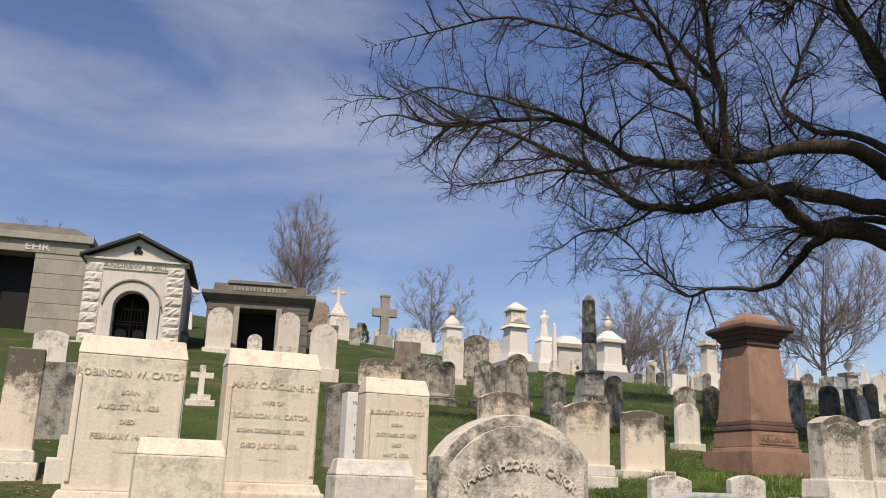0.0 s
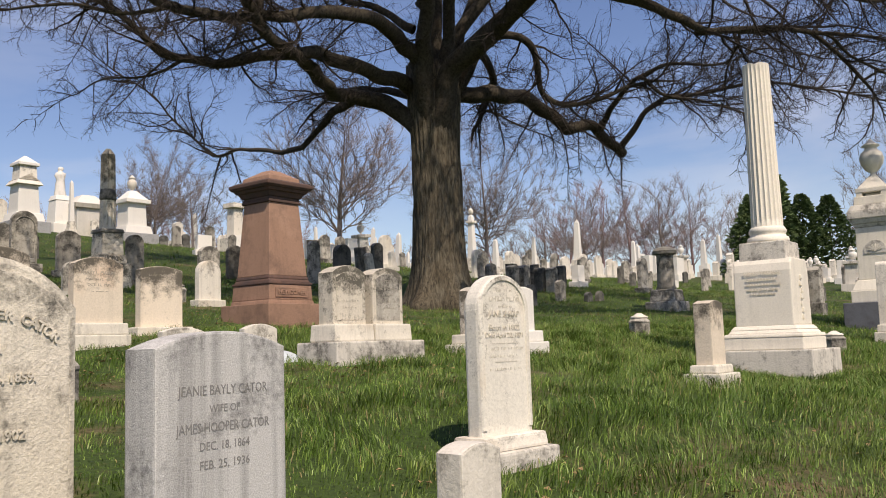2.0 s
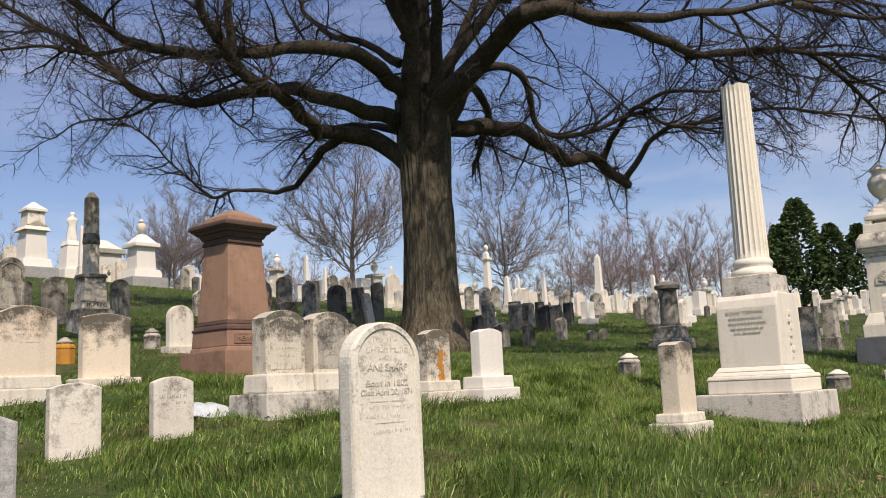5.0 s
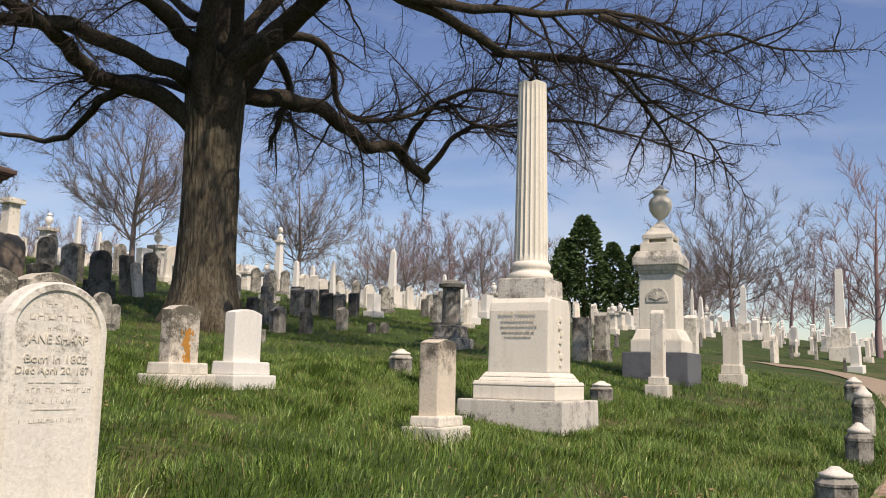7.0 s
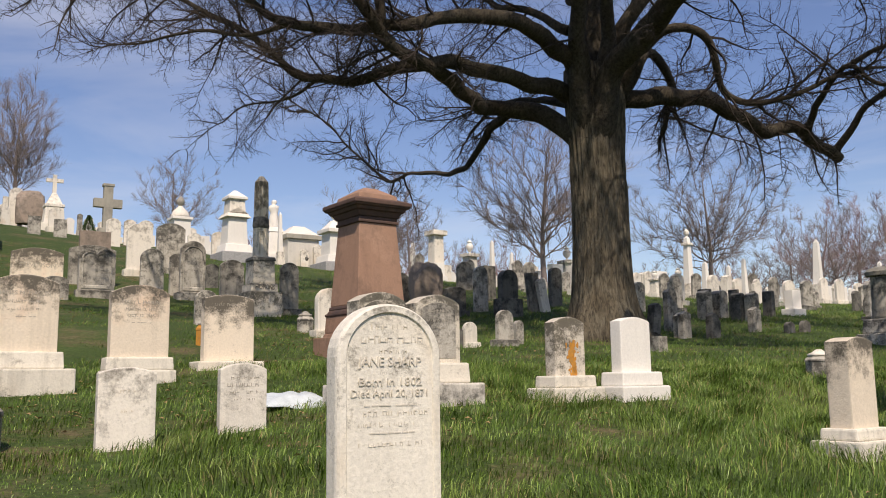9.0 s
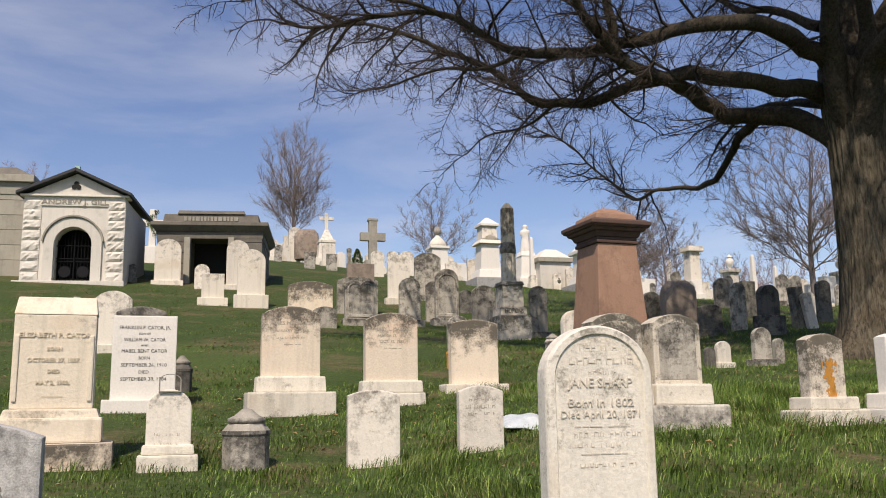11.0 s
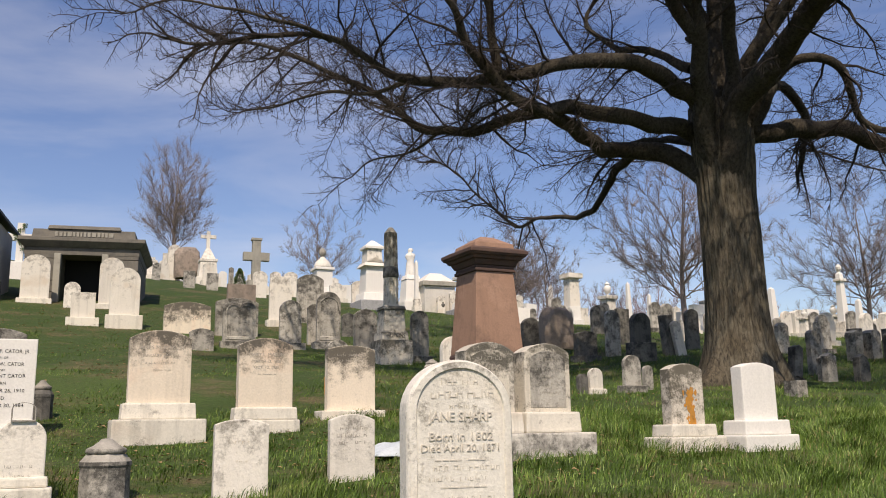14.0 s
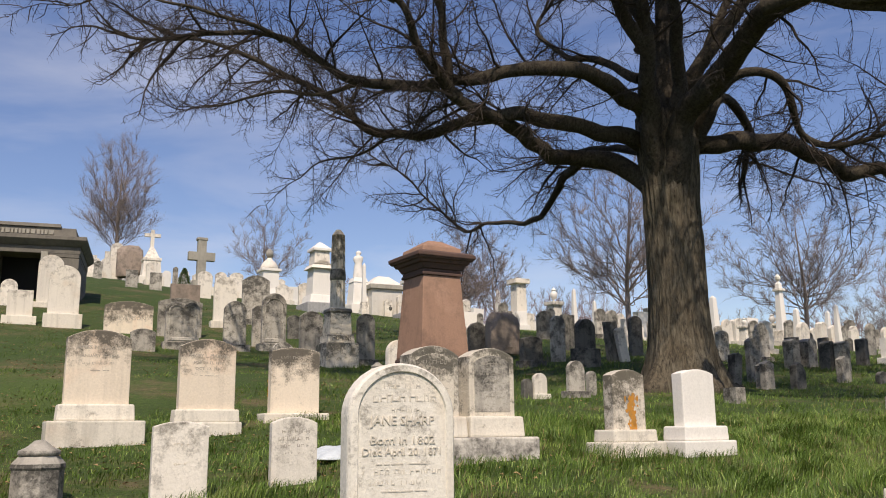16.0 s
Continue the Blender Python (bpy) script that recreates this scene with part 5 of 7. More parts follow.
    add_tube(v, f, [Vector((0, 0.22, 0.0)), Vector((0, 0.22, 1.8))], [0.028, 0.028], 6)
    g = mesh_part("gate", v, f, iron, ob)
    bm = bmesh.new()
    for s in (-1, 1):
        add_prism(bm, [(s * 0.3 + 0.2 * math.cos(q), 0.4 + 0.2 * math.sin(q)) for q in np.linspace(0, 2 * math.pi, 17)[:-1]], 0.03, bevel=0, y=0.25)
    part("gate_roundel", bm, iron, g)
    bm = bmesh.new()
    add_box(bm, W + 0.3, 0.5, -0.5, 0.0, bevel=0.02, y=-0.2)
    part("step", bm, gill_stone, ob)


def dark_tomb():
    x, y = -7.16, 33.47
    ob = thing("flat_roofed_tomb", x, y, "dark weathered granite tomb with a heavy flat cornice", "mausoleum", 10)
    W, H, D = 3.85, 2.0, 4.0
    rnd = random.Random(8)
    for s in (-1, 1):
        for row in range(5):
            bm = bmesh.new()
            add_box(bm, W / 2 - 0.72, D, -0.6 if row == 0 else row * H / 5, (row + 1) * H / 5 - 0.015, bevel=0.015, x=s * (W / 4 + 0.36), y=D / 2 + 0.02 * rnd.random())
            part("wall_course", bm, tomb_granite, ob)
        bm = bmesh.new()
        add_box(bm, 0.22, 0.3, -0.4, H - 0.25, bevel=0.015, x=s * 0.80, y=-0.05)
        part("door_jamb", bm, tomb_stone, ob)
    bm = bmesh.new()
    add_box(bm, W + 0.05, D, H - 0.27, H, bevel=0.015, y=D / 2)
    part("lintel", bm, tomb_granite, ob)
    bm = bmesh.new()
    add_box(bm, W + 0.1, D + 0.1, H, H + 0.20, top=1.10, bevel=0.02, y=D / 2)
    add_box(bm, W + 0.45, D + 0.45, H + 0.20, H + 0.34, bevel=0.02, y=D / 2)
    part("cornice", bm, tomb_granite, ob)
    bm = bmesh.new()
    add_box(bm, W * 0.93, D * 0.9, H + 0.34, H + 0.72, top=0.97, bevel=0.02, y=D / 2)
    add_box(bm, W * 0.65, D * 0.9, H + 0.72, H + 0.86, top=0.97, bevel=0.02, y=D / 2 - 0.02)
    part("attic", bm, tomb_granite, ob)
    worn = bmesh.new()
    px = -1.0
    while px < 1.0:
        s = rnd.uniform(0.06, 0.15)
        add_box(worn, s, 0.02, H + 0.45, H + 0.61, bevel=0, x=px + s / 2, y=D * 0.05 - 0.012 + 0.0)
        px += s + 0.05
    part("carved_name", worn, tomb_stone, ob)["kind"] = "stuff"
    # added black sheet that paints the doorway's shade
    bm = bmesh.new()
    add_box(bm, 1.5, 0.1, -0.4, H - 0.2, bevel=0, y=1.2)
    part("inner_wall", bm, inside_shade, ob)


def large_tomb():
    x, y = -15.53, 30.73
    ob = thing("block_tomb", x, y, "large plain grey stone tomb with lettered frieze", "mausoleum", 14)
    W, H, D = 5.0, 3.25, 4.5
    for s in (-1, 1):
        for row in range(6):
            bm = bmesh.new()
            add_box(bm, W / 2 - 0.75, D, -0.8 if row == 0 else row * H / 6, (row + 1) * H / 6 - 0.012, bevel=0.012, x=s * (W / 4 + 0.375), y=D / 2)
            part("wall_course", bm, tomb_stone, ob)
    bm = bmesh.new()
    add_box(bm, W + 0.06, D + 0.06, H - 0.35, H + 0.10, bevel=0.02, y=D / 2)
    part("frieze", bm, tomb_stone, ob)
    bm = bmesh.new()
    add_box(bm, W + 0.36, D + 0.36, H + 0.10, H + 0.36, bevel=0.02, y=D / 2)
    part("cornice", bm, tomb_stone, ob)
    bm = bmesh.new()
    add_box(bm, W + 0.2, D + 0.2, H + 0.36, H + 0.80, top=0.72, bevel=0.02, y=D / 2)
    part("roof", bm, tomb_granite, ob)
    lettering("EHR", 0.36, gill_stone, ob, 0.78, -0.036, H - 0.15, depth=0.02, width=0.85, bold=0.008)
    # added black sheet; the entrance's shade is its colour
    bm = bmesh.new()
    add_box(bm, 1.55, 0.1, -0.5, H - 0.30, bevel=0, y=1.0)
    part("inner_wall", bm, inside_shade, ob)


gill_tomb()
dark_tomb()
large_tomb()


def flowered_cross(x, y):
    ob = thing("cross_monument", x, y, "tall white stone cross hung with greenery", "monument", 14)
    bm = bmesh.new()
    add_box(bm, 0.9, 0.9, -0.5, 0.7, top=0.8, bevel=0.03)
    part("pedestal", bm, marble_light, ob)
    bm = bmesh.new()
    cross_bars(bm, 1.15, 1.75, 0.7, 0.30, arm=0.55)
    part("cross", bm, marble_light, ob)
    bm = bmesh.new()
    rnd = random.Random(3)
    for k in range(260):
        z = rnd.uniform(1.2, 2.4)
        cx = 0.16 * math.sin(z * 6) + rnd.uniform(-0.1, 0.1)
        a = bm.verts.new((cx, -0.16 - rnd.uniform(0, 0.05), z))
        b = bm.verts.new((cx + rnd.uniform(-0.07, 0.07), -0.17 - rnd.uniform(0, 0.06), z + rnd.uniform(0.02, 0.07)))
        c = bm.verts.new((cx + rnd.uniform(-0.07, 0.07), -0.17, z - rnd.uniform(0.02, 0.07)))
        bm.faces.new((a, b, c))
    part("ivy", bm, needles, ob)


flowered_cross(-12.05, 40.39)


def crumpled_sheet(x, y):
    bm = bmesh.new()
    bmesh.ops.create_grid(bm, x_segments=22, y_segments=16, size=0.5)
    for v in bm.verts:
        px, py = v.co.x * 0.75, v.co.y * 0.5
        r = max(abs(v.co.x), abs(v.co.y)) * 2
        z = 0.10 * (1 - r ** 3) + 0.05 * abs(noise.noise((px * 6, py * 6, 2)))
        v.co = Vector((px * (1 + 0.15 * noise.noise((py * 5, 1, 0))), py, max(0.0, z) + 0.01))
    geo = bmesh.ops.extrude_face_region(bm, geom=list(bm.faces))["geom"]
    for v in geo:
        if isinstance(v, bmesh.types.BMVert):
            v.co.z += 0.008
    ob = part("plastic_sheet", bm, plastic, smooth=True)
    ob.matrix_world = pose(x, y, height(x, y) - 0.01, 7, 0, 20)
    tagged(ob, "crumpled pale translucent sheet lying on the grass", "sheet")


crumpled_sheet(3.54, 10.22)


# ---- inscriptions and carving on the nearer stones ----
def inscribe(ob, lines, mat, worn=(), seed=0, gap=0.001):
    """Cuts lines of words, measured down from the head, into the face of a headstone."""
    t = next(o for o in ob.children if o.name.startswith("tablet"))
    co = [v.co for v in t.data.vertices]
    face, top = min(c.y for c in co), max(c.z for c in co) + t.location.z
    for text, size, drop, width in lines:
        lettering(text, size, mat, ob, 0, face - gap, top - drop, depth=0.002, width=width)
    if worn:
        w = max(c.x for c in co) * 2
        worn_lines(ob, mat, face - gap, [(top - drop, share, h) for drop, share, h in worn], w, seed)
    return face, top


inscribe(maslin_left, (("JAMES M. MASLIN", 0.06, 0.20, 0.50), ("JANUARY 17, 1840", 0.045, 0.29, 0.40)), letter_soft, ((0.37, 0.5, 0.03), (0.45, 0.25, 0.006)), 1)
inscribe(maslin_mid, (("MARY L. MASLIN", 0.058, 0.20, 0.42), ("MARCH 13, 1850", 0.045, 0.28, 0.34), ("OCT. 12, 1935", 0.045, 0.35, 0.30)), letter_soft, ((0.43, 0.3, 0.006),), 2)
inscribe(maslin_right, (), letter_soft, ((0.13, 0.6, 0.035), (0.20, 0.5, 0.03)), 3)
inscribe(stevenson, (("STEVENSON", 0.15, 0.46, 0.86),), letter_soft)
inscribe(franklin, (("FRANKLIN P. CATOR, JR.", 0.058, 0.14, 0.56), ("SON OF", 0.032, 0.21, 0.13), ("WILLIAM W. CATOR", 0.055, 0.28, 0.46), ("AND", 0.032, 0.345, 0.08), ("MABEL BENT CATOR", 0.055, 0.41, 0.50),
                    ("BORN", 0.05, 0.49, 0.12), ("SEPTEMBER 26, 1910", 0.055, 0.57, 0.50), ("DIED", 0.05, 0.65, 0.11), ("SEPTEMBER 30, 1984", 0.055, 0.73, 0.50)), letter_black)
inscribe(stained_stone, (), letter_soft, ((0.14, 0.5, 0.035), (0.21, 0.6, 0.025), (0.28, 0.4, 0.025), (0.35, 0.5, 0.025)), 6)
inscribe(carved_small, (), letter_soft, ((0.12, 0.55, 0.035), (0.18, 0.7, 0.035), (0.24, 0.6, 0.03), (0.30, 0.4, 0.02)), 7)
inscribe(plain_small, (), letter_warm, ((0.18, 0.35, 0.025), (0.33, 0.2, 0.02)), 8)
inscribe(niche_stone, (), letter_soft, ((0.36, 0.6, 0.025), (0.43, 0.6, 0.02)), 9)


def side_writing():
    t = next(o for o in side_stone.children if o.name.startswith("tablet"))
    co = [v.co for v in t.data.vertices]
    face, top = max(c.x for c in co), max(c.z for c in co) + t.location.z
    bm = bmesh.new()
    rnd = random.Random(77)
    for k in range(7):
        y = -0.06
        while y < 0.06:
            s = rnd.uniform(0.01, 0.025)
            add_box(bm, 0.004, s, top - 0.16 - k * 0.06, top - 0.135 - k * 0.06, bevel=0, x=face, y=y)
            y += s + 0.01
    part("worn_inscription", bm, letter_soft, side_stone)["kind"] = "stuff"


side_writing()


def lichen_patch():
    """Crusts of orange growth running down the face of the stained stone."""
    t = next(o for o in stained_stone.children if o.name.startswith("tablet"))
    face = min(v.co.y for v in t.data.vertices)
    rnd = random.Random(14)
    bm = bmesh.new()
    for k in range(46):
        if k < 5:
            cx, cz, rx, rz_ = 0.035 + rnd.gauss(0, 0.012), 0.06 + 0.06 * k, 0.034, 0.06
        else:
            cx, cz = rnd.gauss(0.035, 0.04), rnd.uniform(0.0, 0.36)
            rx, rz_ = rnd.uniform(0.006, 0.022), rnd.uniform(0.008, 0.045)
        pts = []
        for q in range(18):
            a = 2 * math.pi * q / 18
            r = 1 + 0.5 * noise.noise((math.cos(a) * 1.7 + k, math.sin(a) * 1.7, k * 3.0))
            pts.append((cx + rx * r * math.cos(a), cz + rz_ * r * math.sin(a)))
        add_prism(bm, pts, 0.004 + 0.0004 * (k % 6), bevel=0, y=face)
    o = part("lichen_patch", bm, lichen, stained_stone, "orange crust of lichen")
    o["kind"] = "stuff"
    o.location.z = t.location.z


lichen_patch()


def sunk_panel(ob, scale_x, scale_z, lift, style, rise):
    """A raised rim that frames a headstone's face."""
    t = next(o for o in ob.children if o.name.startswith("tablet"))
    co = [v.co for v in t.data.vertices]
    w, h, face = max(c.x for c in co) * 2, max(c.z for c in co), min(c.y for c in co)
    out = [(p * scale_x, q * scale_z + lift) for p, q in top_outline(style, w, h, rise)]
    bm = bmesh.new()
    cx, cz = 0, sum(q for _, q in out) / len(out)
    rows = [[bm.verts.new((cx + (p - cx) * k, y, cz + (q - cz) * k)) for p, q in out] for k, y in ((1.0, face + 0.004), (0.98, face - 0.02), (0.90, face - 0.02), (0.88, face + 0.004))]
    for a, b in zip(rows, rows[1:]):
        for i in range(len(out)):
            j = (i + 1) % len(out)
            bm.faces.new((a[i], a[j], b[j], b[i]))
    bmesh.ops.recalc_face_normals(bm, faces=bm.faces)
    o = part("frame", bm, marble_grey, ob)
    o.location.z = t.location.z


sunk_panel(panel_stone, 0.82, 0.86, 0.05, "round", 0.25)
sunk_panel(twin_stone, 0.86, 0.88, 0.05, "twin", 0.25)
sunk_panel(niche_stone, 0.5, 0.32, 0.42, "round", 0.25)


# ---- trees ----
def smooth_path(points, per=5):
    """A rounded line through the points."""
    p = [Vector(q) for q in points]
    p = [p[0] * 2 - p[1]] + p + [p[-1] * 2 - p[-2]]
    out = []
    for i in range(1, len(p) - 2):
        for k in range(per):
            t = k / per
            out.append(0.5 * ((2 * p[i]) + (p[i + 1] - p[i - 1]) * t + (2 * p[i - 1] - 5 * p[i] + 4 * p[i + 1] - p[i + 2]) * t * t + (3 * p[i] - p[i - 1] - 3 * p[i + 1] + p[i + 2]) * t ** 3))
    out.append(p[-2])
    return out


def side_way(rnd, t, spread):
    o = t.orthogonal().normalized()
    o.rotate(Matrix.Rotation(rnd.uniform(0, 2 * math.pi), 3, t))
    return (t * math.cos(spread) + o * math.sin(spread)).normalized()


def wander(rnd, start, way, length, steps, bend, lift):
    path, d = [start.copy()], way.copy()
    for k in range(steps):
        d = (d + Vector((rnd.gauss(0, bend), rnd.gauss(0, bend), rnd.gauss(0, bend) + lift))).normalized()
        path.append(path[-1] + d * (length / steps))
    return path


def shoots(rnd, v, f, path, radius, length, level, spacing, first=0.15):
    """Side branches along a path, each with its own, down to the finest twigs."""
    seg = [(b - a).length for a, b in zip(path, path[1:])]
    total = sum(seg)
    d = total * first + rnd.uniform(0, spacing)
    while d < total:
        q, i = d, 0
        while i < len(seg) - 1 and q > seg[i]:
            q -= seg[i]
            i += 1
        t = (path[i + 1] - path[i]).normalized()
        p = path[i] + t * min(q, seg[i])
        share = d / total
        ln = length * rnd.uniform(0.45, 1.1) * (1.05 - 0.45 * share)
        way = side_way(rnd, t, radians(rnd.uniform(32, 74)))
        r = radius * rnd.uniform(0.7, 1.0)
        steps = (7, 4, 1 + rnd.randrange(2))[level]
        lift = (0.03, 0.02, 0.03)[level]
        sub = wander(rnd, p, way, ln, steps, (0.17, 0.21, 0.20)[level], lift)
        if level == 0:
            add_tube(v, f, sub, [r * (1 - 0.82 * k / steps) for k in range(steps + 1)], 4)
            shoots(rnd, v, f, sub, min(0.0095, r * 0.40), ln * 0.46, 1, 0.096, 0.06)
        else:
            add_twig(v, f, sub, r)
        if level == 1:
            shoots(rnd, v, f, sub, 0.0040, max(0.26, ln * 0.42), 2, 0.066, 0.05)
        d += spacing * rnd.uniform(0.6, 1.4)


